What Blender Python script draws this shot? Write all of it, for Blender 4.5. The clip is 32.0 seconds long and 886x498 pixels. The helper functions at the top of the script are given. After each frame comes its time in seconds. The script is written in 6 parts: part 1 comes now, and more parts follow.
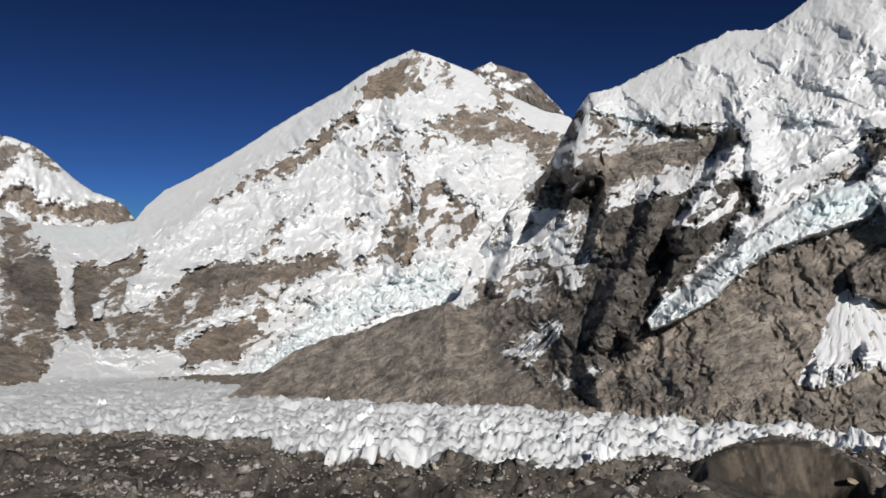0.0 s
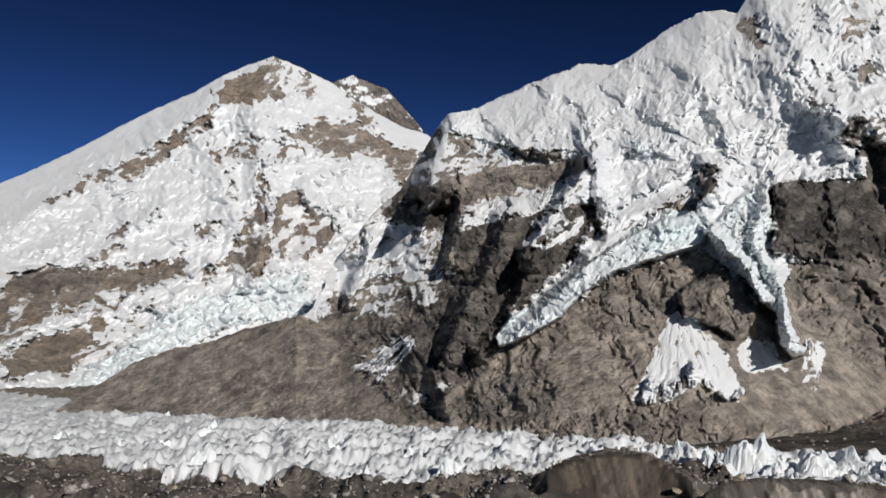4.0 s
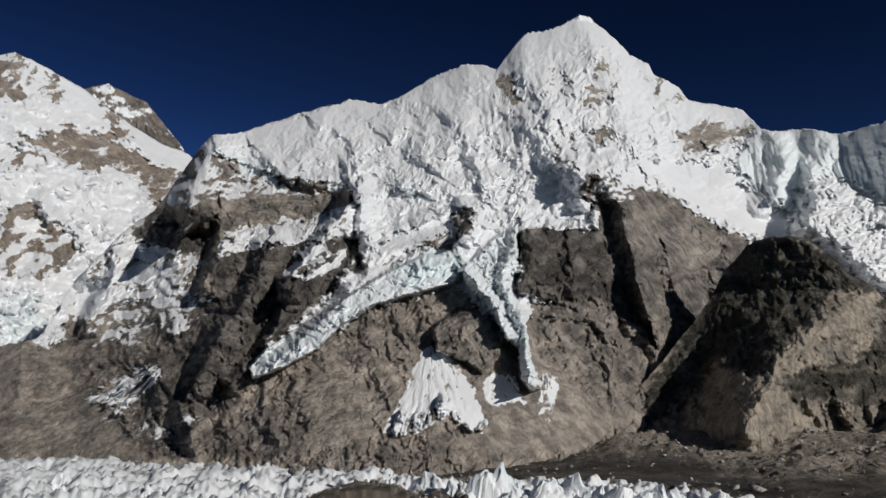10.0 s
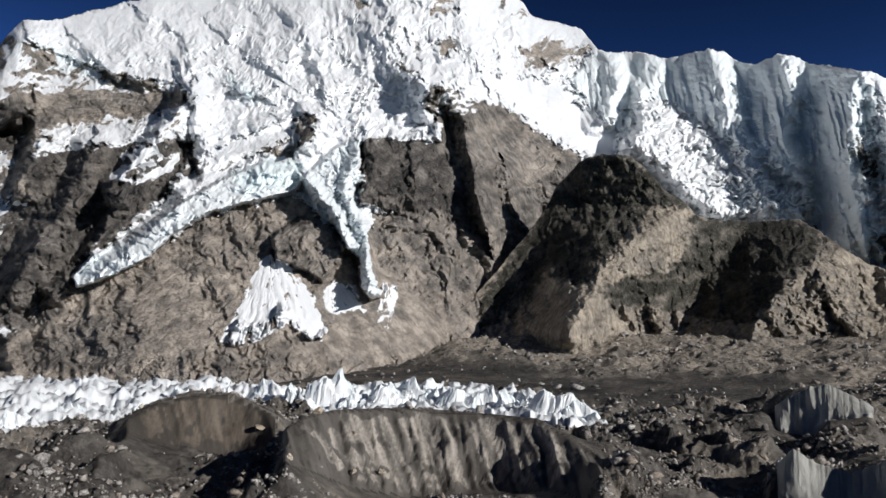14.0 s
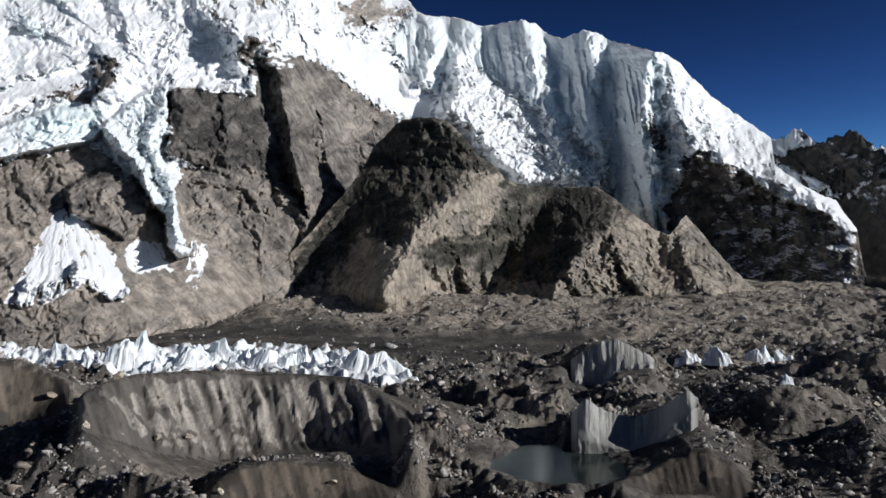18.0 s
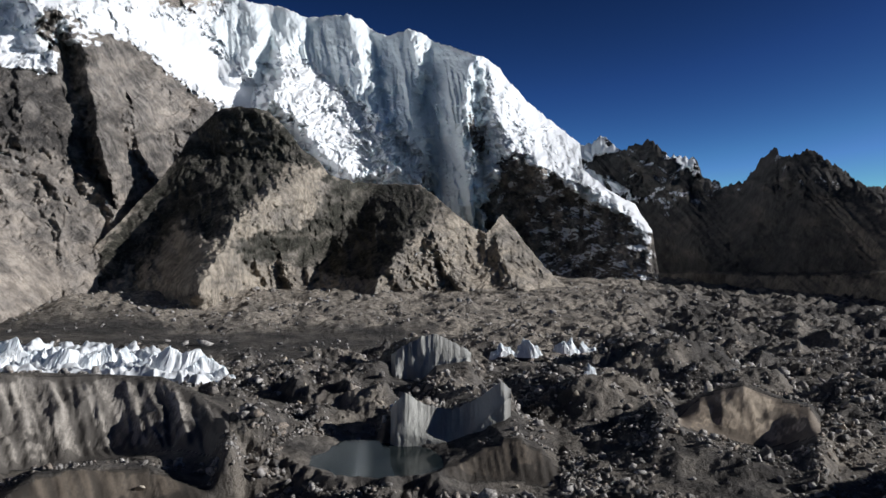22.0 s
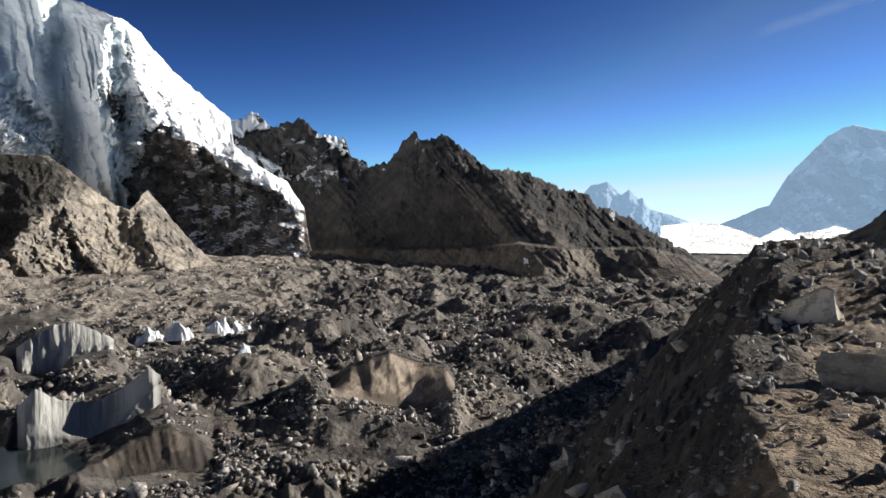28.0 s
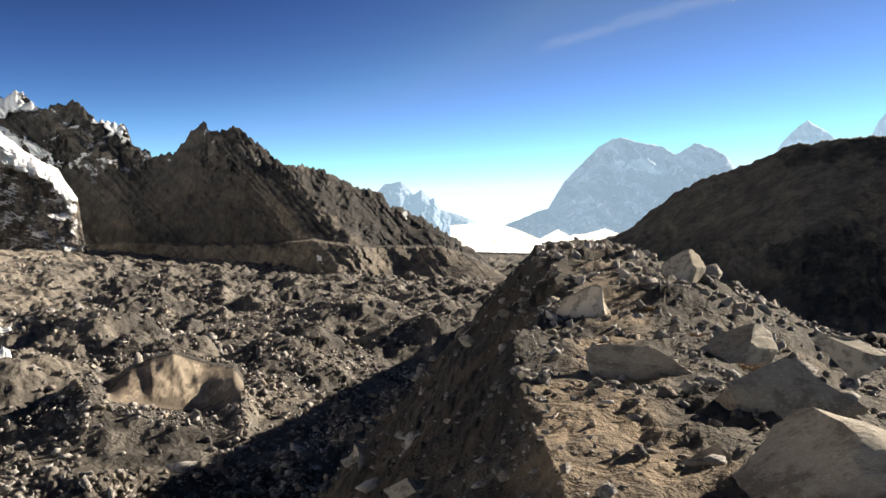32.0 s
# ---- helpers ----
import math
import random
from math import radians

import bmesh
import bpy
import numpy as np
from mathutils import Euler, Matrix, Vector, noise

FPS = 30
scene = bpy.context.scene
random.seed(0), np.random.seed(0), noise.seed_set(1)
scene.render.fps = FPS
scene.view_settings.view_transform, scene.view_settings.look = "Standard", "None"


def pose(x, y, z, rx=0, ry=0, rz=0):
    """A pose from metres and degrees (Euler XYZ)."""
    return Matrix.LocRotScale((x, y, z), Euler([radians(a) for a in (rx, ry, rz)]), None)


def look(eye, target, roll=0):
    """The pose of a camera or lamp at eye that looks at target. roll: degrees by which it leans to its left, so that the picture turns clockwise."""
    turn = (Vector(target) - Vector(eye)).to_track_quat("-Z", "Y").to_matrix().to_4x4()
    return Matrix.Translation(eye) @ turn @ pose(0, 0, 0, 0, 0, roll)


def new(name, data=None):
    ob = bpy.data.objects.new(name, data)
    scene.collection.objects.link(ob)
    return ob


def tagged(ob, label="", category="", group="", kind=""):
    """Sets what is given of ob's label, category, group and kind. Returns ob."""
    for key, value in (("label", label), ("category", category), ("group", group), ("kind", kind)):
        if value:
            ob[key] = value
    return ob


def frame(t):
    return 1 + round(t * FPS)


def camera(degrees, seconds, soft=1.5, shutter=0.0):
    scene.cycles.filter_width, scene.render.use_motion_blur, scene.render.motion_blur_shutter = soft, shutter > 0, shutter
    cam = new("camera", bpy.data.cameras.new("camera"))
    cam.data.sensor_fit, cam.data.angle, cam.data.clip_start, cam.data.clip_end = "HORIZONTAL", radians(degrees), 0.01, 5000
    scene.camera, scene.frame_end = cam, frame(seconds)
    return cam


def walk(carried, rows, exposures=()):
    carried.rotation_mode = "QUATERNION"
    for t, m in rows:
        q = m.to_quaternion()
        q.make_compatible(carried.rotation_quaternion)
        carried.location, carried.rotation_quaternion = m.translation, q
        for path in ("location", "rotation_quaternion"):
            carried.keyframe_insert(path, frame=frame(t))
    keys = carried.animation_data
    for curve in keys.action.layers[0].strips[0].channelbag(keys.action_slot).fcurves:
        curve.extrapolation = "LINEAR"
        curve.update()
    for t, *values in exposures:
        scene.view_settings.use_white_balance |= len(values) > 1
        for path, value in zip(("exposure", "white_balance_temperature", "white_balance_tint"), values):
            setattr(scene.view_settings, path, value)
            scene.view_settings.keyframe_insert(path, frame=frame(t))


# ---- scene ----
# A valley head ringed by snow mountains, seen from the crest of a side moraine.
# Bearings are degrees clockwise from +y, height angles are degrees above the eye's level.
EYE = 70.0
TURNS = [
    (0.0, 97.004, 1.985, 0.244),
    (0.5, 96.933, 1.886, -1.296),
    (1.0, 96.875, 1.720, -2.623),
    (1.5, 96.839, 1.636, -3.785),
    (2.0, 96.699, 1.358, -4.919),
    (2.5, 96.867, 1.196, -6.324),
    (3.0, 97.151, 1.398, -7.657),
    (3.5, 97.455, 1.351, -9.199),
    (5.5, 99.188, 1.248, -13.960),
    (6.0, 100.036, 1.305, -15.689),
    (6.5, 100.552, 1.078, -16.834),
    (7.0, 100.960, 1.195, -17.754),
    (7.5, 101.450, 1.142, -19.406),
    (8.0, 101.337, 1.203, -21.148),
    (8.5, 101.065, 1.249, -22.675),
    (9.0, 100.661, 0.811, -24.383),
    (9.5, 100.004, 0.762, -26.029),
    (10.0, 99.718, 0.821, -27.922),
    (10.5, 99.010, 0.901, -29.283),
    (11.0, 97.989, 0.754, -30.883),
    (11.5, 96.910, 0.875, -32.234),
    (12.0, 95.524, 0.751, -33.591),
    (12.5, 94.335, 1.113, -34.982),
    (13.0, 93.471, 0.968, -36.529),
    (13.5, 92.886, 1.162, -37.457),
    (14.0, 92.982, 0.942, -39.432),
    (14.5, 93.154, 1.151, -41.705),
    (15.0, 92.917, 0.868, -43.746),
    (15.5, 92.217, 0.572, -45.579),
    (17.5, 90.621, 0.449, -51.572),
    (18.0, 89.940, 0.321, -52.796),
    (18.5, 89.713, -0.046, -54.531),
    (19.0, 89.472, 0.240, -56.020),
    (19.5, 89.600, 0.214, -57.571),
    (20.0, 89.624, -0.040, -59.273),
    (20.5, 89.095, -0.192, -60.257),
    (21.0, 89.576, -0.729, -62.154),
    (21.5, 89.437, -0.430, -63.856),
    (22.0, 89.636, -0.532, -65.666),
    (22.5, 89.475, -0.321, -67.181),
    (23.0, 89.708, -0.248, -68.463),
    (23.5, 89.894, -0.239, -71.397),
    (24.0, 89.370, -0.144, -72.833),
    (24.5, 89.332, -0.426, -74.661),
    (25.0, 89.236, -0.351, -76.950),
    (25.5, 88.916, -0.353, -79.912),
    (27.5, 88.451, -0.031, -88.023),
    (28.0, 88.150, -0.208, -90.529),
    (28.5, 88.578, -0.342, -92.048),
    (29.0, 88.655, -0.622, -93.806),
    (29.5, 88.310, -0.574, -95.883),
    (30.0, 88.359, -0.373, -97.824),
    (30.5, 88.464, -1.100, -99.564),
    (31.0, 88.755, -1.622, -101.353),
    (31.5, 88.599, -1.821, -103.435),
    (32.0, 88.176, -1.419, -105.442),
]
cam = camera(58.75, 32.0)
walk(cam, [(t, pose(0, 0, EYE, rx, ry, rz)) for t, rx, ry, rz in TURNS],
     [(0.0, -0.43, 6800, 10), (6.0, -0.62, 6750, 10), (11.0, -0.76, 6700, 10), (13.5, -0.23, 6550, 10), (20.0, -0.16, 6300, 10), (25.0, 0.14, 6400, 10), (29.0, 0.82, 7150, 10), (32.0, 1.08, 8000, 10)])

# ---- light ----
SUN_BEARING, SUN_HEIGHT = 160.0, 22.0
world = bpy.data.worlds.new("sky")
scene.world = world
world.use_nodes = True
wn = world.node_tree.nodes
sky = wn.new("ShaderNodeTexSky")
sky.sky_type = "NISHITA"
sky.sun_disc = False
sky.sun_elevation = radians(SUN_HEIGHT)
sky.sun_rotation = radians(SUN_BEARING)
sky.altitude, sky.air_density, sky.dust_density, sky.ozone_density = 7500, 0.93, 5.0, 0.5
deep = wn.new("ShaderNodeGamma")  # the deep, contrasty sky of thin high air
deep.inputs[1].default_value = 2.4
world.node_tree.links.new(sky.outputs[0], deep.inputs[0])
tint = wn.new("ShaderNodeMix")
tint.data_type, tint.blend_type = "RGBA", "MULTIPLY"
tint.inputs[0].default_value, tint.inputs[7].default_value = 1.0, (1.15, 1.14, 0.86, 1)
world.node_tree.links.new(deep.outputs[0], tint.inputs[6])
soft_glow = wn.new("ShaderNodeMix")  # haze evens out the glare over the skyline
soft_glow.data_type, soft_glow.blend_type = "RGBA", "DARKEN"
soft_glow.inputs[0].default_value, soft_glow.inputs[7].default_value = 0.85, (29, 36, 44, 1)
world.node_tree.links.new(tint.outputs[2], soft_glow.inputs[6])
haze = wn.new("ShaderNodeTexSky")  # bright haze towards the sun
haze.sky_type = "NISHITA"
haze.sun_disc = False
haze.sun_elevation, haze.sun_rotation = sky.sun_elevation, sky.sun_rotation
haze.altitude, haze.air_density, haze.dust_density, haze.ozone_density = 4000, 0.1, 10.0, 0.0
haze_deep = wn.new("ShaderNodeGamma")
haze_deep.inputs[1].default_value = 3.0
world.node_tree.links.new(haze.outputs[0], haze_deep.inputs[0])
both = wn.new("ShaderNodeMix")
both.data_type, both.blend_type = "RGBA", "ADD"
both.inputs[0].default_value = 1.0
world.node_tree.links.new(soft_glow.outputs[2], both.inputs[6])
glare = wn.new("ShaderNodeMix")
glare.data_type, glare.blend_type = "RGBA", "MULTIPLY"
glare.inputs[0].default_value, glare.inputs[7].default_value = 1.0, (8, 9, 8, 1)
world.node_tree.links.new(haze_deep.outputs[0], glare.inputs[6])
even_glare = wn.new("ShaderNodeMix")
even_glare.data_type, even_glare.blend_type = "RGBA", "DARKEN"
even_glare.inputs[0].default_value, even_glare.inputs[7].default_value = 1.0, (2.3, 3.5, 3.6, 1)
world.node_tree.links.new(glare.outputs[2], even_glare.inputs[6])
world.node_tree.links.new(even_glare.outputs[2], both.inputs[7])
world.node_tree.links.new(both.outputs[2], wn["Background"].inputs[0])
wn["Background"].inputs[1].default_value = 0.0125
sun_data = bpy.data.lights.new("sun", "SUN")
sun_data.energy, sun_data.angle, sun_data.color = 5.0, radians(0.5), (1.0, 0.975, 0.945)
sun = new("sun", sun_data)
sun_way = Vector((math.sin(radians(SUN_BEARING)) * math.cos(radians(SUN_HEIGHT)), math.cos(radians(SUN_BEARING)) * math.cos(radians(SUN_HEIGHT)), math.sin(radians(SUN_HEIGHT))))
sun.matrix_world = look(sun_way * 3000, (0, 0, 0))


# ---- noise ----
ANGLES = np.random.RandomState(7).rand(512 * 512) * 2 * np.pi
GX, GY = np.cos(ANGLES).astype(np.float32), np.sin(ANGLES).astype(np.float32)


def gnoise(x, y, seed=0):
    """Gradient noise, about -1 to 1, for arrays."""
    x0, y0 = np.floor(x), np.floor(y)
    fx, fy = (x - x0).astype(np.float32), (y - y0).astype(np.float32)
    xi, yi = x0.astype(np.int32) + seed * 157, y0.astype(np.int32) + seed * 311
    xa, xb, ya, yb = xi & 511, (xi + 1) & 511, (yi & 511) << 9, ((yi + 1) & 511) << 9
    u, v = fx * fx * (3 - 2 * fx), fy * fy * (3 - 2 * fy)
    h = xa + ya
    a = GX[h] * fx + GY[h] * fy
    h = xb + ya
    b = GX[h] * (fx - 1) + GY[h] * fy
    h = xa + yb
    c = GX[h] * fx + GY[h] * (fy - 1)
    h = xb + yb
    d = GX[h] * (fx - 1) + GY[h] * (fy - 1)
    a += u * (b - a)
    c += u * (d - c)
    return 1.5 * (a + v * (c - a))


def fbm(x, y, octaves=5, seed=0, gain=0.5):
    total, amp = np.zeros_like(x), 1.0
    for k in range(octaves):
        total += amp * gnoise(x, y, seed + k)
        x, y, amp = x * 2.03 + 3.1, y * 2.03 - 1.7, amp * gain
    return total


def ridged(x, y, octaves=5, seed=0, gain=0.55):
    """Sharp crests at 1, rounded hollows near 0."""
    total, amp, norm = np.zeros_like(x), 1.0, 0.0
    for k in range(octaves):
        total += amp * (1 - np.abs(gnoise(x, y, seed + k)) * 1.6)
        norm += amp
        x, y, amp = x * 2.07 + 5.3, y * 2.07 + 2.9, amp * gain
    return total / norm


def billow(x, y, octaves=5, seed=0, gain=0.5):
    """Rounded swells at 1, sharp creases near 0."""
    return 1.6 - 1.6 * ridged(x, y, octaves, seed, gain)


def stair(t, ledge=0.6):
    """Cliffs and ledges, one for each whole number that t passes."""
    f = t - np.floor(t)
    return smooth(ledge, 1, f) - f + 0.3


def blurred(a, n):
    """Mean over a square of 2n + 1 points."""
    for axis in (0, 1):
        pad = np.pad(a, [(n + 1, n) if k == axis else (0, 0) for k in (0, 1)], mode="edge").cumsum(axis)
        a = (np.take(pad, range(2 * n + 1, pad.shape[axis]), axis) - np.take(pad, range(0, pad.shape[axis] - 2 * n - 1), axis)) / (2 * n + 1)
    return a


def smooth(a, b, x):
    q = np.clip((x - a) / (b - a), 0, 1)
    return q * q * (3 - 2 * q)


def line_at(pts, b):
    """Height of a line of (bearing, value) points at bearings b."""
    pts = sorted(pts)
    return np.interp(b, [p[0] for p in pts], [p[1] for p in pts])


def near_line(pts, b, e):
    """Distance in degrees to a line of points, and how far along it, 0 to 1."""
    best, along = np.full(b.shape, 1e9), np.zeros(b.shape)
    n = len(pts) - 1
    for k, (p, q) in enumerate(zip(pts, pts[1:])):
        dx, dy = q[0] - p[0], q[1] - p[1]
        w = np.clip(((b - p[0]) * dx + (e - p[1]) * dy) / (dx * dx + dy * dy + 1e-9), 0, 1)
        dist = np.hypot(b - p[0] - w * dx, e - p[1] - w * dy)
        hit = dist < best
        best, along = np.where(hit, dist, best), np.where(hit, (k + w) / n, along)
    return best, along


def side_of_line(pts, b, e):
    """Distance in degrees to a line of points that runs downwards, and whether it lies on its sunny right."""
    best, right = np.full(b.shape, 1e9), np.zeros(b.shape, bool)
    for p, q in zip(pts, pts[1:]):
        dx, dy = q[0] - p[0], q[1] - p[1]
        w = np.clip(((b - p[0]) * dx + (e - p[1]) * dy) / (dx * dx + dy * dy + 1e-9), 0, 1)
        dist = np.hypot(b - p[0] - w * dx, e - p[1] - w * dy)
        hit = dist < best
        best = np.where(hit, dist, best)
        right = np.where(hit, dx * (e - p[1]) - dy * (b - p[0]) > 0, right)
    return best, right


def inside(pts, b, e):
    """Signed distance in degrees to an outline, positive inside."""
    dist, _ = near_line(pts + pts[:1], b, e)
    odd = np.zeros(b.shape, bool)
    for p, q in zip(pts, pts[1:] + pts[:1]):
        cross = ((p[1] > e) != (q[1] > e))
        odd ^= cross & (b < (q[0] - p[0]) * (e - p[1]) / (q[1] - p[1] + 1e-12) + p[0])
    return np.where(odd, dist, -dist)


# ---- meshes ----
def plane_slope(b):
    """The valley floor falls down the valley: metres of height for a metre outwards at bearing b."""
    return -0.018 * np.cos(np.radians(b - 105))


def link_mesh(name, co, quads, cover, material, normals=None, parent=None):
    """One mesh object from points and four-cornered faces, with its cover of snow, ice, tan earth, and dark growth,
    rock and painted shade.
    """
    me = bpy.data.meshes.new(name)
    n = len(quads)
    me.vertices.add(len(co))
    me.vertices.foreach_set("co", co.reshape(-1).astype(np.float32))
    me.loops.add(4 * n)
    me.loops.foreach_set("vertex_index", quads.reshape(-1).astype(np.int32))
    me.polygons.add(n)
    me.polygons.foreach_set("loop_start", np.arange(0, 4 * n, 4, dtype=np.int32))
    me.polygons.foreach_set("use_smooth", np.ones(n, bool))
    layer = me.attributes.new("cover", "FLOAT_COLOR", "POINT")
    layer.data.foreach_set("color", cover.reshape(-1).astype(np.float32))
    me.update(calc_edges=True)
    if normals is not None:
        me.normals_split_custom_set_from_vertices(normals.tolist())
    me.materials.append(material)
    ob = new(name, me)
    ob.parent = parent
    return ob


def grid_normals(co):
    """Normals over a grid of points."""
    n = np.cross(np.gradient(co, axis=1), np.gradient(co, axis=0))
    return n / np.maximum(np.linalg.norm(n, axis=-1, keepdims=True), 1e-9)


def grid_mesh(name, x, y, z, cover, material, parts=(), rest="", label="", category="", kind=""):
    """A grid as one mesh, or as a thing whose outlined parts are meshes of their own. parts: (name, label, grid of truth)."""
    rows, cols = x.shape
    co = np.stack([x, y, z], -1)
    idx = np.arange(rows * cols).reshape(rows, cols)
    quads = np.stack([idx[:-1, :-1], idx[:-1, 1:], idx[1:, 1:], idx[1:, :-1]], -1).reshape(-1, 4)
    colour = np.stack([np.clip(c, 0, 1) for c in cover], -1).reshape(-1, 4)
    if not parts:
        return tagged(link_mesh(name, co.reshape(-1, 3), quads, colour, material), label, category, kind=kind)
    nor = grid_normals(co).reshape(-1, 3)
    co = co.reshape(-1, 3)
    whole = tagged(new(name), label, category, kind=kind)
    left = np.ones(len(quads), bool)
    for part_name, part_label, where, *own in (*parts, (rest, "", None)):
        pick = left.copy()
        if where is not None:
            pick &= where.reshape(-1)[quads].sum(1) > 2
        left &= ~pick
        if not pick.any():
            continue
        used, again = np.unique(quads[pick], return_inverse=True)
        ob = link_mesh(part_name, co[used], again.reshape(-1, 4), colour[used], own[0] if own else material, nor[used], whole)
        tagged(ob, part_label)
    return whole


def face(b0, b1, cols, rows, crest, foot, r_crest, r_foot=None, bend=1.0, even=0.0, jag=0.05, hollow=0.2):
    """Bearing, height angle, 0-to-1 height and range over a mountain's face, foot to crest. even: degrees over which the
    slope ignores the ups and downs of the crest; jag: how rough the crest is; hollow: how far the slope sags below a plane."""
    b1d = np.linspace(b0, b1, cols)
    top = line_at(crest, b1d)
    low = np.minimum(line_at(foot, b1d), top - 0.3)
    rf = EYE / np.maximum(plane_slope(b1d) - np.tan(np.radians(low)), 0.01) if r_foot is None else line_at(r_foot, b1d)
    rc = line_at(r_crest, b1d)
    mean = top
    if even:
        n = int(3 * even / (b1d[1] - b1d[0]))
        k = np.exp(-0.5 * (np.arange(-n, n + 1) / (n / 3)) ** 2)
        mean = np.convolve(np.pad(top, n, mode="edge"), k / k.sum(), "valid")
    top = top + jag * fbm(b1d * 1.6, 0 * b1d + 7.3, 5, 91, 0.65) * smooth(0.5, 4, top - low)
    s = np.linspace(0, 1, rows)[:, None]
    b = np.repeat(b1d[None], rows, 0)
    e = low + (top - low) * s
    q = np.clip((e - low) / np.maximum(mean - low, 0.3), 0, 1.25)
    zf = rf * np.tan(np.radians(low))
    k = (rc * np.tan(np.radians(np.maximum(mean, low + 0.3))) - zf) / (rc - rf)
    plane = np.clip((rf * k - zf) / np.maximum(k - np.tan(np.radians(e)), 0.02), rf, 1.12 * rc)
    curve = np.exp(np.log(rf) + (np.log(rc) - np.log(rf)) * q ** bend)
    r = plane + hollow * (curve - plane)
    return b, e, s + 0 * b, r


def raise_face(name, b, e, r, cover, material, label, category, parts=(), rest="rock_face", drop=12):
    """The face as a mountain, with a far side that falls behind the crest."""
    x, y, z = r * np.sin(np.radians(b)), r * np.cos(np.radians(b)), EYE + r * np.tan(np.radians(e))
    low = np.minimum(z[-1:], -120)
    q = ((np.arange(1, drop + 1) / drop) ** 1.5)[:, None]
    x, y, z = np.vstack([x, x[-1:] * (1 + 0.21 * q)]), np.vstack([y, y[-1:] * (1 + 0.21 * q)]), np.vstack([z, z[-1:] + (low - z[-1:]) * q * 0.75])
    cover = [np.vstack([c, np.repeat(c[-1:], drop, 0)]) for c in cover]
    parts = [(n, l, np.vstack([w, np.zeros((drop, w.shape[1]), bool)])) for n, l, w in parts]
    return grid_mesh(name, x, y, z, cover, material, parts, rest, label, category)


def lay(layer, b, e, pts, value, soft=0.25, rough=0.35, seed=11):
    """Lays one outlined patch of cover over a layer, with a ragged edge."""
    bs, es = [p[0] for p in pts], [p[1] for p in pts]
    m = 1.0
    near = (b > min(bs) - m) & (b < max(bs) + m) & (e > min(es) - m) & (e < max(es) + m)
    if not near.any():
        return
    bb, ee = b[near], e[near]
    d = inside(pts, bb, ee) + rough * fbm(bb * 1.7, ee * 2.3, 5, seed, 0.6)
    w = smooth(-soft, soft, d)
    layer[near] += (value - layer[near]) * w


def rib(r, b, e, pts, half, push, sharp=1.0, seed=3):
    """Pushes a rib of rock or ice out of a face towards the valley (a gully where push is negative)."""
    bs, es = [p[0] for p in pts], [p[1] for p in pts]
    m = half * 1.5
    near = (b > min(bs) - m) & (b < max(bs) + m) & (e > min(es) - m) & (e < max(es) + m)
    if not near.any():
        return
    bb, ee = b[near], e[near]
    d, _ = near_line(pts, bb + 0.12 * half * fbm(bb * 2 / half, ee * 2 / half, 3, seed), ee + 0.12 * half * fbm(bb * 2 / half, ee * 2 / half, 3, seed + 9))
    w = np.clip(1 - d / half, 0, 1)
    w = w ** sharp if sharp else w * w * (3 - 2 * w)
    r[near] -= push * w


def step(r, b, e, pts, push, soft=0.15, rough=0.12, seed=5, fade=None):
    """Pushes an outlined mass out of a face, with a steep side all round."""
    bs, es = [p[0] for p in pts], [p[1] for p in pts]
    near = (b > min(bs) - 1) & (b < max(bs) + 1) & (e > min(es) - 1) & (e < max(es) + 1)
    bb, ee = b[near], e[near]
    out = smooth(-soft, soft, inside(pts, bb, ee) + rough * fbm(bb * 2.5, ee * 2.5, 4, seed, 0.6))
    r[near] -= push * out * (smooth(*fade, ee) if fade else 1)


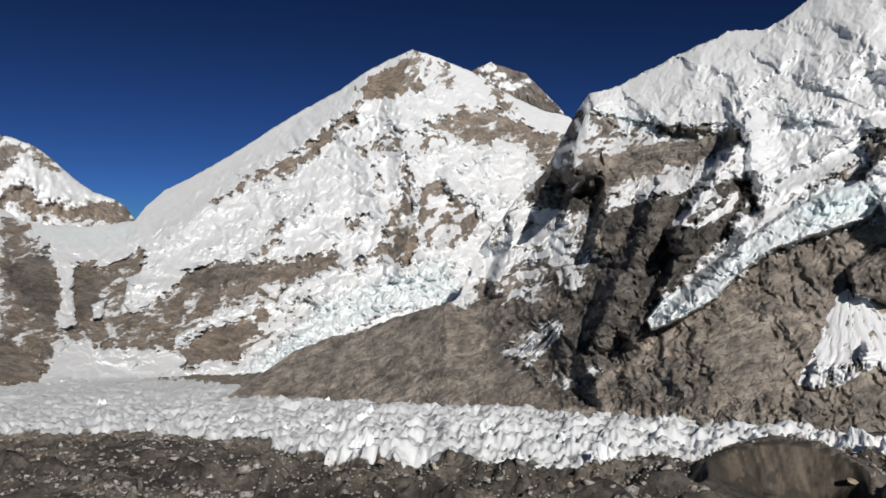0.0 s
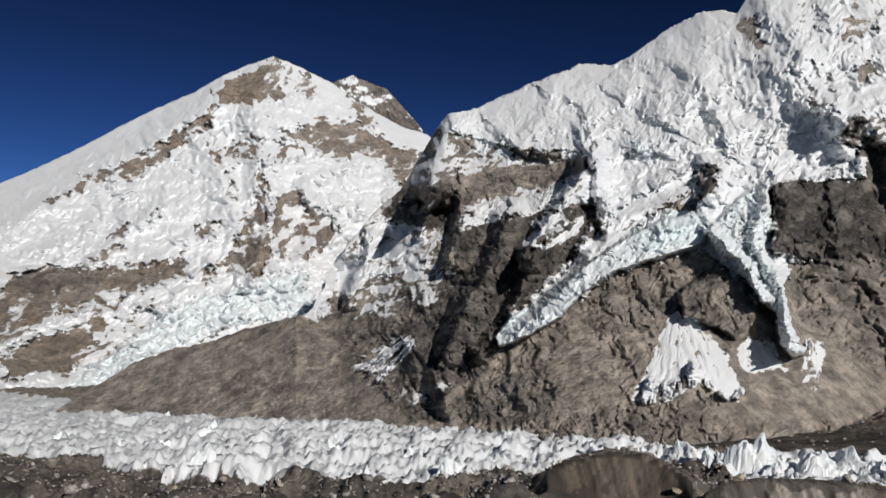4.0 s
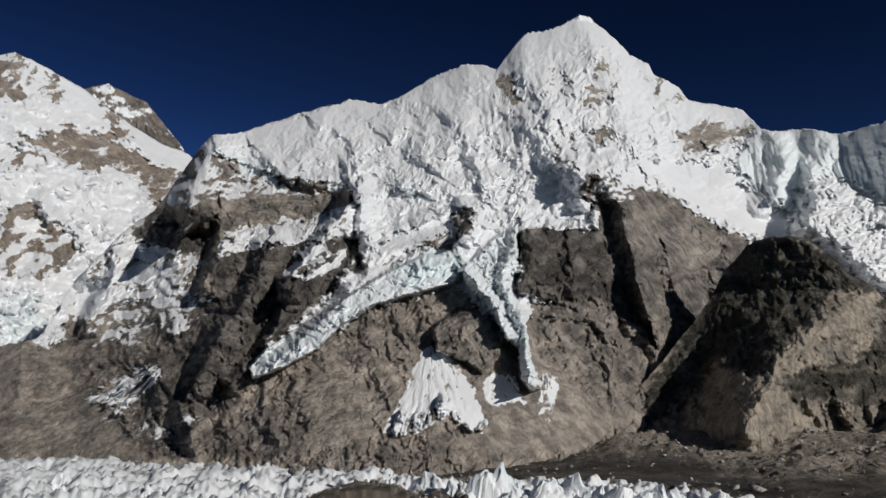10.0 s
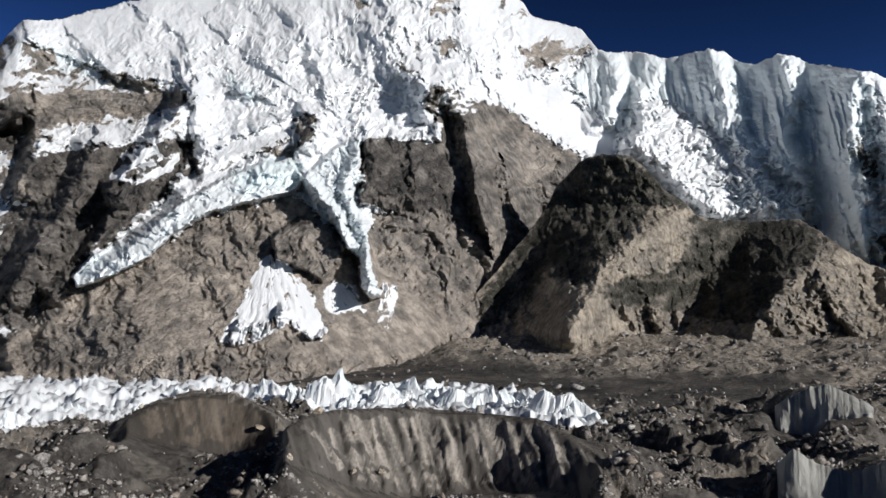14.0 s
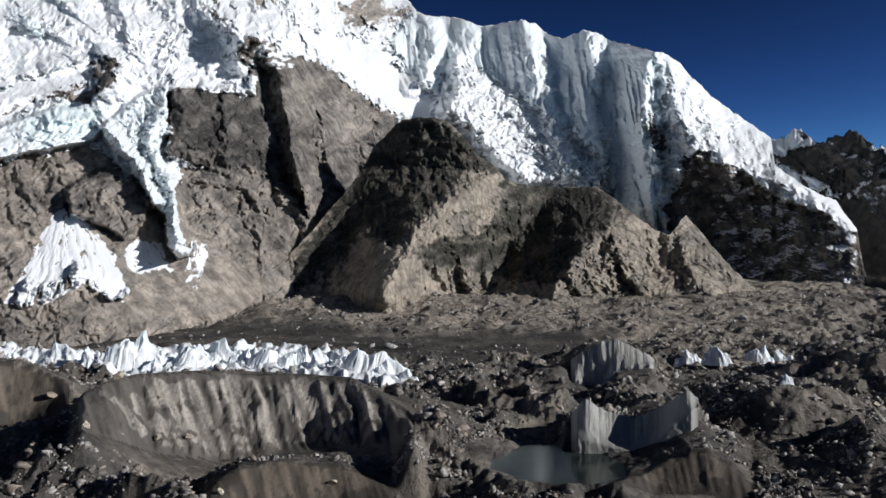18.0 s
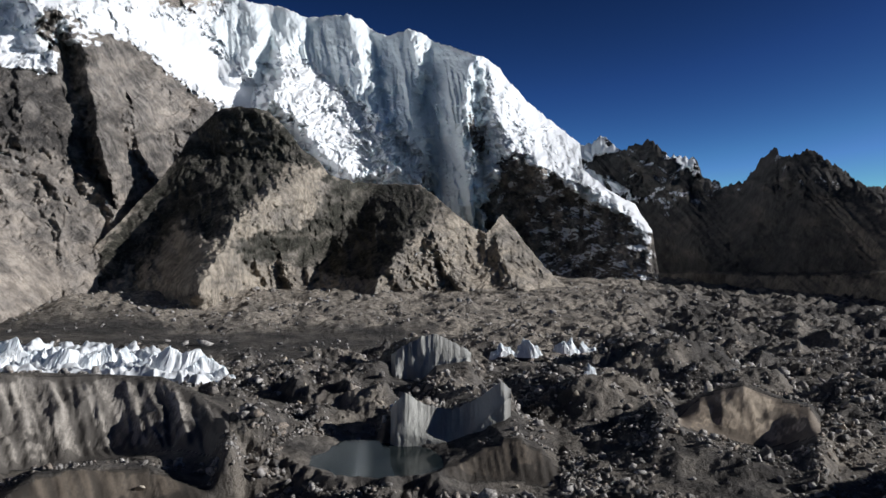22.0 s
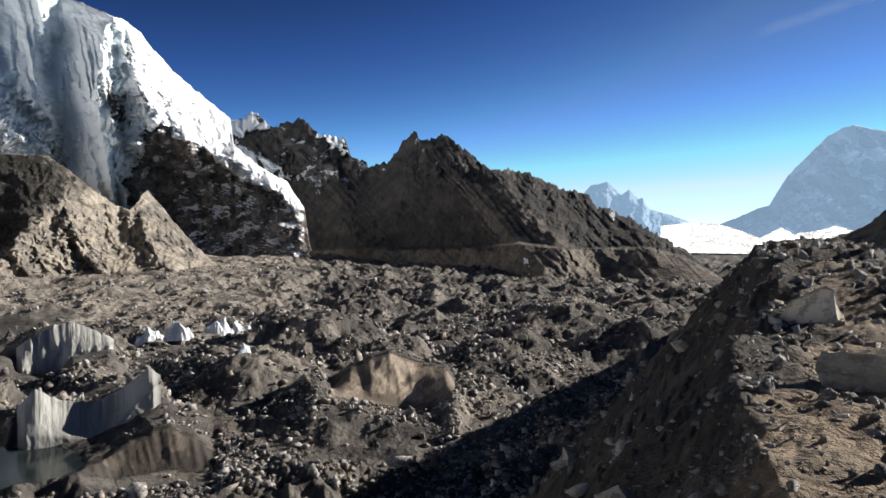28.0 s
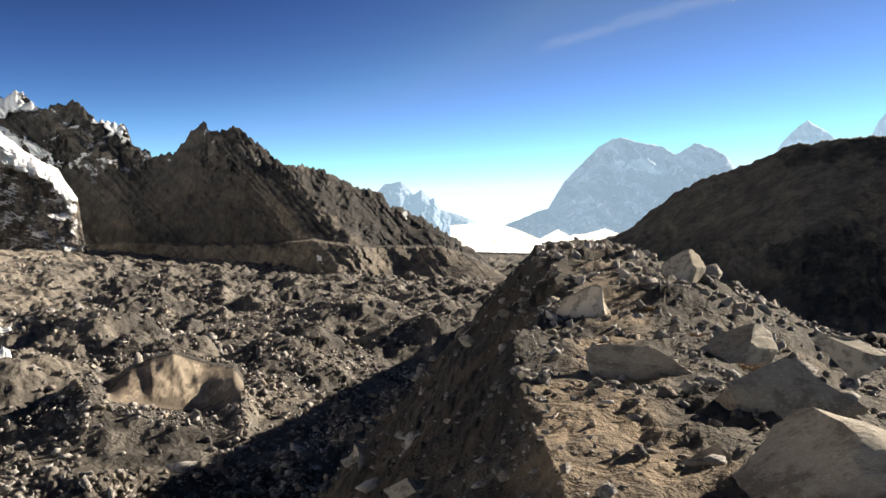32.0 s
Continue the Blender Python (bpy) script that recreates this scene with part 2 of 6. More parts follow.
class Face:
    """A mountain's face with its layers: cover of snow, ice, tan earth and dark growth or rock, and the strength of
    each kind of relief. Ice and dark also carry painted shade.
    """

    def __init__(self, grid, snow, tan, dark, crag):
        self.b, self.e, self.s, self.r = grid
        self.snow, self.ice, self.tan, self.dark = snow + 0 * self.b, 0 * self.b, tan + 0 * self.b, dark + 0 * self.b
        self.crag, self.flute, self.serac = crag + 0 * self.b, 0 * self.b, 0 * self.b
        self.seed = 300

    def patch(self, pts, snow=None, ice=None, tan=None, dark=None, crag=None, flute=None, serac=None, push=0, soft=0.2, rough=0.42, fade=None):
        self.seed += 7
        layers = (self.snow, self.ice, self.tan, self.dark, self.crag, self.flute, self.serac)
        for layer, value in zip(layers, (snow, ice, tan, dark, crag, flute, serac)):
            if value is not None:
                lay(layer, self.b, self.e, pts, value, soft, rough, self.seed)
        if push:
            step(self.r, self.b, self.e, pts, push, max(soft * 0.6, 0.1), 0.5 * rough, self.seed, fade)

    def rib(self, pts, half, push, sharp=1.0, rise=(0, 0.2)):
        self.seed += 7
        out = 0 * self.r
        rib(out, self.b, self.e, pts, half, push, sharp, self.seed)
        self.r += out * smooth(*rise, self.s)

    def scarp(self, pts, shady, sunny, push):
        """A ridge line, from its top down, that falls off steeply on its shady left and gently on its right."""
        self.seed += 7
        bs, es = [p[0] for p in pts], [p[1] for p in pts]
        m = max(shady, sunny)
        near = (self.b > min(bs) - m) & (self.b < max(bs) + m) & (self.e > min(es) - m) & (self.e < max(es) + m)
        b, e = self.b[near], self.e[near]
        d, right = side_of_line(pts, b + 0.22 * fbm(b * 1.1, e * 1.1, 4, self.seed, 0.55), e + 0.22 * fbm(b * 1.1, e * 1.1, 4, self.seed + 9, 0.55))
        w = np.clip(1 - d / np.where(right, sunny, shady), 0, 1)
        ends = smooth(0, 0.6, np.minimum(max(es) + 0.8 * m - e, e - min(es) + 0.8 * m))
        self.r[near] -= push * ends * np.where(right, w * w * (3 - 2 * w), w)

    def fan(self, apex, pts, low=0.1, high=1.0, streaks=16):
        """Snow or scree that has run down from an apex in streaks."""
        self.seed += 7
        d = smooth(-0.25, 0.25, inside(pts, self.b, self.e) + 0.15 * fbm(self.b * 2, self.e * 2, 4, self.seed))
        way = np.arctan2(self.b - apex[0], apex[1] - self.e + 0.8)
        run = fbm(way * streaks + 0.3 * fbm(self.b, self.e, 3, self.seed), 0.3 * self.e, 4, self.seed + 1, 0.65)
        self.snow += d * (low + (high - low) * smooth(-0.7, 0.3, run) - self.snow)
        self.r -= d * 2 * run

    def within(self, pts):
        return inside(pts, self.b, self.e) > 0

    def finish(self, unit, seed, lean=0.3, beds=0.35, slant=0.15, strata=1.0):
        """Adds the relief; unit is the height of a crag as a share of its range, lean how far gullies lean, beds how far rock beds dip."""
        b, e, hold = self.b, self.e, (1 - self.s ** 10) * self.r
        wx, wy = b + 0.4 * fbm(b * 0.7, e * 0.7, 4, seed), e + 0.4 * fbm(b * 0.7, e * 0.7, 4, seed + 20)
        crag, snow = self.crag, np.clip(self.snow, 0, 1)
        # gullies and spurs
        big = ridged((wx + lean * wy) * 0.4, (wy - lean * wx) * 0.2, 7, seed + 1, 0.5) - 0.55
        self.r -= unit * hold * crag * 1.5 * big
        # beds of rock as cliffs and ledges, cracked upright
        beds_x, beds_y = wx + beds * wy, wy - beds * wx
        broken = smooth(-0.35, 0.45, fbm(b * 0.8, e * 0.8, 3, seed + 2))
        steps = stair(beds_y * 0.7 + 0.9 * fbm(b * 0.35, e * 0.35, 3, seed + 3)) * broken + 0.45 * stair(beds_y * 1.9 + 0.8 * fbm(b * 0.8, e * 0.8, 3, seed + 13)) * (1 - 0.4 * broken)
        joints = billow(beds_x * 1.3, beds_y * 0.5, 5, seed + 10, 0.55) - 0.5
        self.r += unit * hold * np.minimum(crag, 1.2) * smooth(0.15, 0.6, crag) * (0.85 * strata * steps - 0.4 * joints)
        # scree with shallow runnels
        bare = smooth(0.6, 0.3, snow)
        self.r -= unit * hold * bare * (0.08 * ridged(wx * 1.5 + 0.3 * wy, wy * 0.5, 5, seed + 17, 0.55) + 0.12 * np.clip(crag + 0.1, 0, 1) * fbm(wx * 1.3, wy * 1.5, 6, seed + 18, 0.6))
        # snow: swells, broken lips and crevasses
        deep = smooth(0.5, 0.9, snow) * smooth(0.03, 0.2, crag)
        rugged = smooth(-0.25, 0.55, fbm(b * 0.4, e * 0.45, 4, seed + 23))
        lips = stair((wy - 0.35 * wx) * 0.8 + 0.9 * fbm(b * 0.5, e * 0.5, 4, seed + 4), 0.5)
        swell = billow(wx * 0.55 + 0.25 * wy, wy * 0.75, 5, seed + 22, 0.5)
        cracked = billow(wx * 1.25 - 0.3 * wy, wy * 1.7, 5, seed + 21, 0.52)
        # ice tint in the creases paints their blue-grey shade
        self.ice += deep * rugged * 0.4 * smooth(0.3, 0.1, cracked)
        self.r -= unit * hold * deep * (0.95 * swell + (0.25 + rugged) * (0.8 * cracked - 0.75 * lips))
        # flutes
        fx = b + slant * e + 0.3 * (wx - b) + 0.22 * fbm(b * 0.5, e * 0.25, 3, seed + 15)
        fl = 1 - np.abs(gnoise(fx * 1.7, e * 0.13, seed + 5)) * 1.7
        fl2 = 1 - np.abs(gnoise(fx * 4.6, e * 0.25, seed + 6)) * 1.5
        vary = 0.35 + 0.65 * smooth(-0.4, 0.5, fbm(b * 0.4, e * 0.5, 4, seed + 16))
        self.r -= unit * hold * self.flute * ((0.3 + 0.7 * vary) * fl + 0.3 * fl2 * vary + 1.1 * ridged(fx * 0.55, e * 0.12, 3, seed + 24, 0.4))
        # seracs
        tower = 0.6 * billow(wx * 1.1, wy * 1.5, 5, seed + 7, 0.55) + 0.5 * billow(wx * 2.3 + 0.4 * wy, wy * 2.8, 3, seed + 19, 0.55)
        self.r -= unit * hold * self.serac * (1.0 * tower - 0.5 * stair(wy * 1.2 - 0.3 * wx + 0.6 * fbm(b, e, 3, seed + 25)))
        self.ice += self.serac * 0.4 * smooth(0.5, 0.15, tower)
        # snow lies on ledges and slips off steep rock
        x, y, z = self.r * np.sin(np.radians(b)), self.r * np.cos(np.radians(b)), self.r * np.tan(np.radians(e))
        up = np.abs(grid_normals(np.stack([x, y, z], -1))[..., 2])
        flat = blurred(up, 1) - blurred(up, 24)
        mix = 1 - np.abs(2 * snow - 1)
        grain = fbm(beds_x * 0.7, beds_y * 1.6, 5, seed + 8, 0.6)
        self.snow += mix * (1.5 * flat + 0.55 * grain + 0.3 * big) + 0.1 * grain
        self.tan += 0.6 * fbm(b * 0.6, e * 0.9, 6, seed + 11, 0.6)
        self.snow += 0.7 * self.flute * mix * (fl2 - 0.45)
        self.dark += 0.4 * fbm(beds_x * 0.5, beds_y * 1.3, 5, seed + 12, 0.6) * smooth(0, 0.5, crag) - 0.5 * (1 - mix) * np.clip(flat, 0, 1) * crag

    def build(self, name, material, label, category, parts=(), rest="rock_face"):
        return raise_face(name, self.b, self.e, self.r, (self.snow, self.ice, self.tan, self.dark), material, label, category, parts, rest)


# ---- materials ----
def nodes_of(name):
    mat = bpy.data.materials.new(name)
    mat.use_nodes = True
    nt = mat.node_tree
    return mat, nt, nt.nodes["Principled BSDF"]


def add(nt, kind, **values):
    """A shader node with its input values."""
    node = nt.nodes.new(kind)
    for key, value in values.items():
        node.inputs[key.replace("_", " ")].default_value = value
    return node


def noise_node(nt, scale, detail=6, rough=0.6, stretch=(1, 1, 1)):
    coord = nt.nodes.new("ShaderNodeTexCoord")
    mapping = nt.nodes.new("ShaderNodeMapping")
    mapping.inputs["Scale"].default_value = stretch
    nt.links.new(coord.outputs["Object"], mapping.inputs[0])
    node = add(nt, "ShaderNodeTexNoise", Scale=scale, Detail=detail, Roughness=rough)
    nt.links.new(mapping.outputs[0], node.inputs["Vector"])
    return node.outputs["Fac"]


def mixed(nt, fac, a, b):
    """Mix of two colours, each a socket or a colour."""
    node = add(nt, "ShaderNodeMix")
    node.data_type = "RGBA"
    for socket, value in ((node.inputs[0], fac), (node.inputs[6], a), (node.inputs[7], b)):
        if isinstance(value, (int, float)):
            socket.default_value = value
        elif isinstance(value, tuple):
            socket.default_value = (*value, 1)
        else:
            nt.links.new(value, socket)
    return node.outputs[2]


def ramp(nt, fac, lo, hi, out_lo=0.0, out_hi=1.0):
    node = add(nt, "ShaderNodeMapRange")
    node.interpolation_type = "SMOOTHSTEP"
    node.inputs[1].default_value, node.inputs[2].default_value = lo, hi
    node.inputs[3].default_value, node.inputs[4].default_value = out_lo, out_hi
    nt.links.new(fac, node.inputs[0])
    return node.outputs[0]


def math_node(nt, op, a, b):
    node = add(nt, "ShaderNodeMath")
    node.operation = op
    for socket, value in zip(node.inputs, (a, b)):
        if isinstance(value, (int, float)):
            socket.default_value = value
        else:
            nt.links.new(value, socket)
    return node.outputs[0]


def mountain_material(name, rock, pale, tan, dark, grain, snow=(0.82, 0.835, 0.855), ice=(0.66, 0.78, 0.80), bump=1.0):
    """Rock, scree, snow and glacier ice, laid out by the mesh's own cover; grain is the size of the relief in metres."""
    mat, nt, bsdf = nodes_of(name)
    cover = add(nt, "ShaderNodeAttribute")
    cover.attribute_name = "cover"
    split = nt.nodes.new("ShaderNodeSeparateColor")
    nt.links.new(cover.outputs["Color"], split.inputs[0])
    coarse = noise_node(nt, 0.12 / grain, 8, 0.68)
    middle = noise_node(nt, 0.33 / grain, 7, 0.66, (1, 1, 0.7))
    fine = noise_node(nt, 0.9 / grain, 6, 0.7, (1, 1, 0.6))
    beds = noise_node(nt, 0.2 / grain, 7, 0.66, (1, 1, 1.15))
    base = mixed(nt, ramp(nt, coarse, 0.4, 0.6), rock, pale)
    base = mixed(nt, ramp(nt, beds, 0.47, 0.62, 0, 0.6), base, dark)
    warm = mixed(nt, ramp(nt, middle, 0.38, 0.62), tuple(1.12 * c for c in tan), tuple(0.55 * c for c in tan))
    base = mixed(nt, split.outputs[2], base, warm)
    base = mixed(nt, cover.outputs["Alpha"], base, mixed(nt, ramp(nt, middle, 0.4, 0.6), dark, tuple(0.5 * c for c in dark)))
    base = mixed(nt, ramp(nt, fine, 0.52, 0.72, 0, 0.4), base, tuple(1.15 * c for c in pale))
    base = mixed(nt, ramp(nt, fine, 0.48, 0.3, 0, 0.45), base, tuple(0.8 * c for c in dark))
    edge = math_node(nt, "ADD", split.outputs[0], math_node(nt, "MULTIPLY", math_node(nt, "SUBTRACT", fine, 0.5), 0.8))
    amount = ramp(nt, edge, 0.36, 0.6)
    white = mixed(nt, ramp(nt, coarse, 0.3, 0.7), snow, tuple(0.93 * c for c in snow))
    white = mixed(nt, split.outputs[1], white, mixed(nt, ramp(nt, fine, 0.35, 0.65), ice, tuple(1.15 * c for c in ice)))
    nt.links.new(mixed(nt, amount, base, white), bsdf.inputs["Base Color"])
    nt.links.new(ramp(nt, amount, 0, 1, 0.92, 0.6), bsdf.inputs["Roughness"])
    bsdf.inputs["Specular IOR Level"].default_value = 0.25
    height = math_node(nt, "ADD", math_node(nt, "ADD", coarse, math_node(nt, "MULTIPLY", middle, 0.5)), math_node(nt, "MULTIPLY", fine, 0.3))
    bm = add(nt, "ShaderNodeBump", Distance=2.2 * grain)
    nt.links.new(ramp(nt, amount, 0, 1, 1.0 * bump, 0.16 * bump), bm.inputs["Strength"])
    nt.links.new(height, bm.inputs["Height"])
    nt.links.new(bm.outputs[0], bsdf.inputs["Normal"])
    return mat


ROCK = mountain_material("mountain_rock_and_snow", (0.145, 0.132, 0.12), (0.37, 0.335, 0.30), (0.50, 0.435, 0.37), (0.045, 0.042, 0.041), 5.0)
FAR_ROCK = mountain_material("high_rock_and_snow", (0.22, 0.19, 0.17), (0.40, 0.35, 0.305), (0.36, 0.29, 0.225), (0.11, 0.10, 0.095), 10.0)
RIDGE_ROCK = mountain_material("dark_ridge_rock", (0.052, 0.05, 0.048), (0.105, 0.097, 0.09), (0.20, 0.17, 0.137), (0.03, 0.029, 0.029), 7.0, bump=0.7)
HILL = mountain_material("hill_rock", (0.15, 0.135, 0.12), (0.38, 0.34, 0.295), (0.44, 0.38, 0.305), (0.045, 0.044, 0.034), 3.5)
RUBBLE = mountain_material("glacier_rubble", (0.066, 0.06, 0.055), (0.155, 0.142, 0.128), (0.37, 0.325, 0.27), (0.036, 0.034, 0.033), 1.6, ice=(0.62, 0.70, 0.72))
NEAR = mountain_material("moraine_earth", (0.055, 0.048, 0.04), (0.125, 0.108, 0.088), (0.27, 0.205, 0.14), (0.03, 0.027, 0.022), 0.5)
# earth colours lowered so that the hill looks shaded
HILLSIDE = mountain_material("shaded_moraine_earth", (0.09, 0.086, 0.074), (0.18, 0.17, 0.145), (0.20, 0.178, 0.14), (0.042, 0.041, 0.033), 1.3)

# ---- outlines of the mountains ----
shoulder_crest = [(-45.0, 12.0)] + [(-29.68, 9.69), (-28.38, 8.89), (-27.06, 8.72), (-24.69, 8.66), (-22.95, 8.89), (-21.6, 9.2), (-20.74, 10.29), (-19.71, 11.25), (-18.22, 12.07), (-16.3, 13.22), (-14.34, 14.38), (-12.34, 15.76), (-9.87, 17.23), (-7.36, 18.51), (-5.44, 19.76), (-3.51, 20.65), (-1.78, 21.31), (-0.3, 20.85), (1.17, 20.26), (2.43, 19.7), (4.08, 18.63), (5.72, 17.67), (7.76, 16.62), (9.6, 16.09), (13.26, 12.8)]
left_crest = [(-48.0, 20.0)] + [(-29.82, 14.31), (-29.01, 14.14), (-27.85, 13.78), (-26.83, 13.06), (-25.45, 11.86), (-24.22, 11), (-22.98, 10.6), (-22.26, 10.13), (-21.52, 9.28), (-20.05, 7.69)]
pyramid_crest = [(1.52, 18.36), (2.42, 19.5), (3.07, 19.86), (4.07, 20.2), (4.99, 19.83), (6.65, 19.26), (7.24, 18.63), (7.84, 18), (8.82, 16.94), (9.78, 15.67), (10.9, 13.79)]
wall_left = [(-15.54, -3.04), (-14.02, -1.99), (-12.47, -1.08), (-10.9, -0.03), (-8.5, 0.85), (-6.07, 1.3), (-3.61, 2.15), (-1.13, 2.77), (0.52, 3.12), (1.16, 3.71), (1.84, 5.33), (2.95, 7.26), (4.48, 9.12), (5.8, 10.69), (7.52, 12.02), (8.64, 13.76), (9.55, 15.29), (10.32, 16.42), (11.12, 17.42)]
wall_middle = [(13.37, 17.88), (15.96, 18.85), (18.57, 19.7), (21.39, 20.45), (23.3, 20.14), (23.94, 20.29), (25.46, 20.97), (27.63, 22.15), (30.18, 22.92), (31.41, 22.82), (32.4, 22.47), (33.28, 23.41), (34.17, 24.4)] + [(34.6, 24.8), (36.74, 24.99), (37.82, 25.38), (38.9, 25.82), (39.7, 25.43), (40.48, 24.7), (41.24, 24.04), (42.36, 22.77), (43.69, 22.03), (44.01, 21.23), (45.67, 20.25), (46.34, 19.21), (48.16, 18.76), (49.91, 18.13), (50.61, 17.28), (51, 16.66)]
wall_right = [(52.35, 16.48), (54.27, 16.18), (55.95, 15.71), (57.07, 15.88), (58.53, 16.07), (59.6, 15.76), (60.45, 15.03), (61.66, 14.76), (63.04, 15.21)] + [(64.27, 14.89), (64.88, 14.38), (66.67, 13.92), (68.44, 13.34), (69.41, 12.83), (70.38, 11.64), (71.72, 10.23), (73.22, 9), (74.53, 7.98), (75.44, 7.29), (75.7, 5.44), (77.43, 3.97), (79.36, 2.97), (80.56, 1.03), (80.83, -0.92), (81.24, -2.77)]
wall_crest = wall_left + wall_middle + wall_right
wall_foot = [(-15.54, -3.19), (-10.94, -3.57), (-6.19, -3.94), (0.24, -4.66), (5.85, -5.22), (12.11, -5.8), (17.71, -6.29), (25.61, -6.87)] + [(26.97, -6.41), (34.64, -5.63), (41.15, -6), (50.25, -6.7), (60.1, -6.5), (65.33, -6.66)] + [(60.76, -5.41), (64.82, -3.85), (68.79, -3.53), (76.34, -3.05), (81.24, -2.96)]
hill_crest = [(39.43, -5.12), (40.01, -3.96), (40.51, -2.58), (41.76, -0.41), (43.72, 1.78), (45.31, 3.6), (46.92, 5.63), (47.73, 7.24), (49.35, 8.86), (50.17, 9.38), (52.21, 9.48), (53.23, 9.09), (54.45, 7.89), (55.47, 6.68), (56.7, 5.86), (57.32, 4.92), (59.16, 4.42), (61.2, 4.32), (64.04, 4.28), (65.25, 3.33), (66.44, 2.31), (67.82, 1.29), (68.8, 0.76), (69.97, 2.26), (70.74, 1.26), (71.51, 0.26), (72.65, -1.13), (74.14, -2.69), (75.98, -3.82), (77.78, -5.12), (79.18, -6.01)]
hill_foot = [(30.58, -5.66), (34.64, -5.75), (41.14, -6.32), (50.25, -6.78), (60.1, -6.57)] + [(60.76, -5.9), (64.82, -5.99), (78.83, -6.21)]
ridge_crest = [(71.44, 8.97), (74.97, 7.04), (75.92, 7.2), (77.16, 7.71), (78.05, 6.88), (79.03, 7.06), (80.1, 7.52), (80.81, 7.11), (81.49, 6.45), (82.61, 6.27), (83.33, 5.97), (83.9, 4.89), (85.24, 4.3), (86.46, 4.39), (87.27, 5.33), (87.89, 6.14), (88.42, 6.71), (88.91, 6.15), (89.52, 5.87), (90.55, 6.36), (91.78, 5.64), (93.01, 4.55), (94.04, 3.94), (95.26, 4.02), (96.69, 3.61), (97.91, 2.91), (99.52, 2.5), (100.72, 2.22), (101.32, 1.49), (102.9, 0.89), (104.86, -0.11), (106.41, -1.09), (107.74, -1.86), (108.87, -2.82), (109.99, -3.65)]
ridge_foot = [(69.54, -3.45), (76.26, -3.56), (87.09, -3.46), (99.38, -4.27), (108.7, -4), (110.18, -3.96)]

# ---- far peaks ----
m = Face(face(-48, -19, 300, 120, left_crest, [(-48, 0), (-15, 0)], [(-48, 4300), (-19, 4400)], [(-48, 3000), (-19, 3400)]), 0.8, 0.4, 0.1, 0.8)
m.patch([(-31.71, 14.4), (-29.82, 14.31), (-29.01, 14.14), (-27.85, 13.78), (-26.83, 13.06), (-26.48, 12.35), (-27.15, 12.31), (-27.83, 12.98), (-28.66, 13.28), (-28.78, 11.83), (-29.73, 11.4)], snow=0.3, tan=0.1)
m.patch([(-29.7, 10.33), (-28.44, 11.31), (-27.26, 10.11), (-26.43, 10.33), (-25.4, 9.82), (-24.2, 10.25), (-22.44, 10.5), (-21.16, 8.82), (-22.95, 8.78), (-25.38, 8.89), (-27.73, 9.17), (-28.73, 9.85), (-29.68, 9.62)], snow=0.25, tan=0.7)
m.finish(0.02, 400)
m.build("far_mountain", FAR_ROCK, "far rocky mountain half covered with snow", "mountain")

m = Face(face(-0.5, 14, 260, 110, pyramid_crest, [(-1, 8), (15, 8)], [(-1, 4620), (15, 4620)], [(-1, 4400), (15, 4400)]), 0.33, 0.15, 0.45, 0.9)
m.patch([(5.53, 17.96), (7.44, 18.42), (8.81, 16.74), (9.38, 15.9), (7.75, 16.42), (6.53, 17.1)], snow=0.2, dark=0.6)
m.patch([(3.25, 19.07), (4.92, 18.58), (6.57, 17.89), (5.31, 17.77)], snow=0.5)
m.finish(0.013, 420, 0.3, -0.45)
m.build("summit_pyramid", FAR_ROCK, "dark rock summit pyramid with thin snow bands", "mountain")

# ---- white shoulder ----
m = Face(face(-45, 16, 760, 300, shoulder_crest, [(-45, -1.5), (-29, -1.6), (-12, -3), (16, -3)], [(-45, 3300), (-20, 4000), (0, 4300), (16, 4300)], [(-45, 1700), (-29, 1700), (-12, 1900), (16, 2300)], 0.8, 2.0), 0.93, 0.5, 0.0, 0.3)
icefall = [(-14.79, -2.73), (-14.01, -0.62), (-10.88, 1.25), (-9.27, 3.01), (-6.82, 4.37), (-3.53, 5.1), (-1.03, 6.05), (0.63, 6.2), (0.59, 4.96), (2.19, 3.67), (0.51, 2.91), (-3.6, 2.64), (-6.06, 1.91), (-9.31, 0.4), (-11.69, -1.11), (-12.49, -2.84)]
snow_cone = [(-27.62, -1.34), (-26.2, 0.22), (-25.56, 1.11), (-24.21, 1.07), (-23.5, -0.25), (-21.76, -0.7), (-18.89, 0.33), (-17.97, -0.47), (-20.33, -1.59)]
m.patch([(-16.49, 10.39), (-14.75, 11.77), (-12.36, 13.23), (-9.91, 14.61), (-7.4, 16.46), (-5.7, 17.8), (-5.04, 18.98), (-3.53, 19.99), (-1.57, 21.08), (-0.31, 20.58), (-1.23, 18.84), (-3.16, 18.17), (-5.06, 18.04), (-6.57, 16.46), (-9.1, 14.06), (-11.16, 12.45), (-13.96, 11.9)], snow=0.3, tan=0.6, crag=0.8)
m.patch([(-6.02, 18.59), (-3.95, 19.99), (-2.45, 20.36), (-2.12, 18.86), (-3.16, 18.01), (-5.27, 18.2)], snow=0.03, tan=1.0, crag=0.8, soft=0.12)
m.patch([(-2.45, 20.44), (-1.36, 21), (0.53, 20.16), (1.78, 19.45), (1.11, 18.69), (-0.57, 19.22), (-1.13, 17.97), (-2.29, 18.79)], snow=0.42, tan=0.2, crag=0.8)
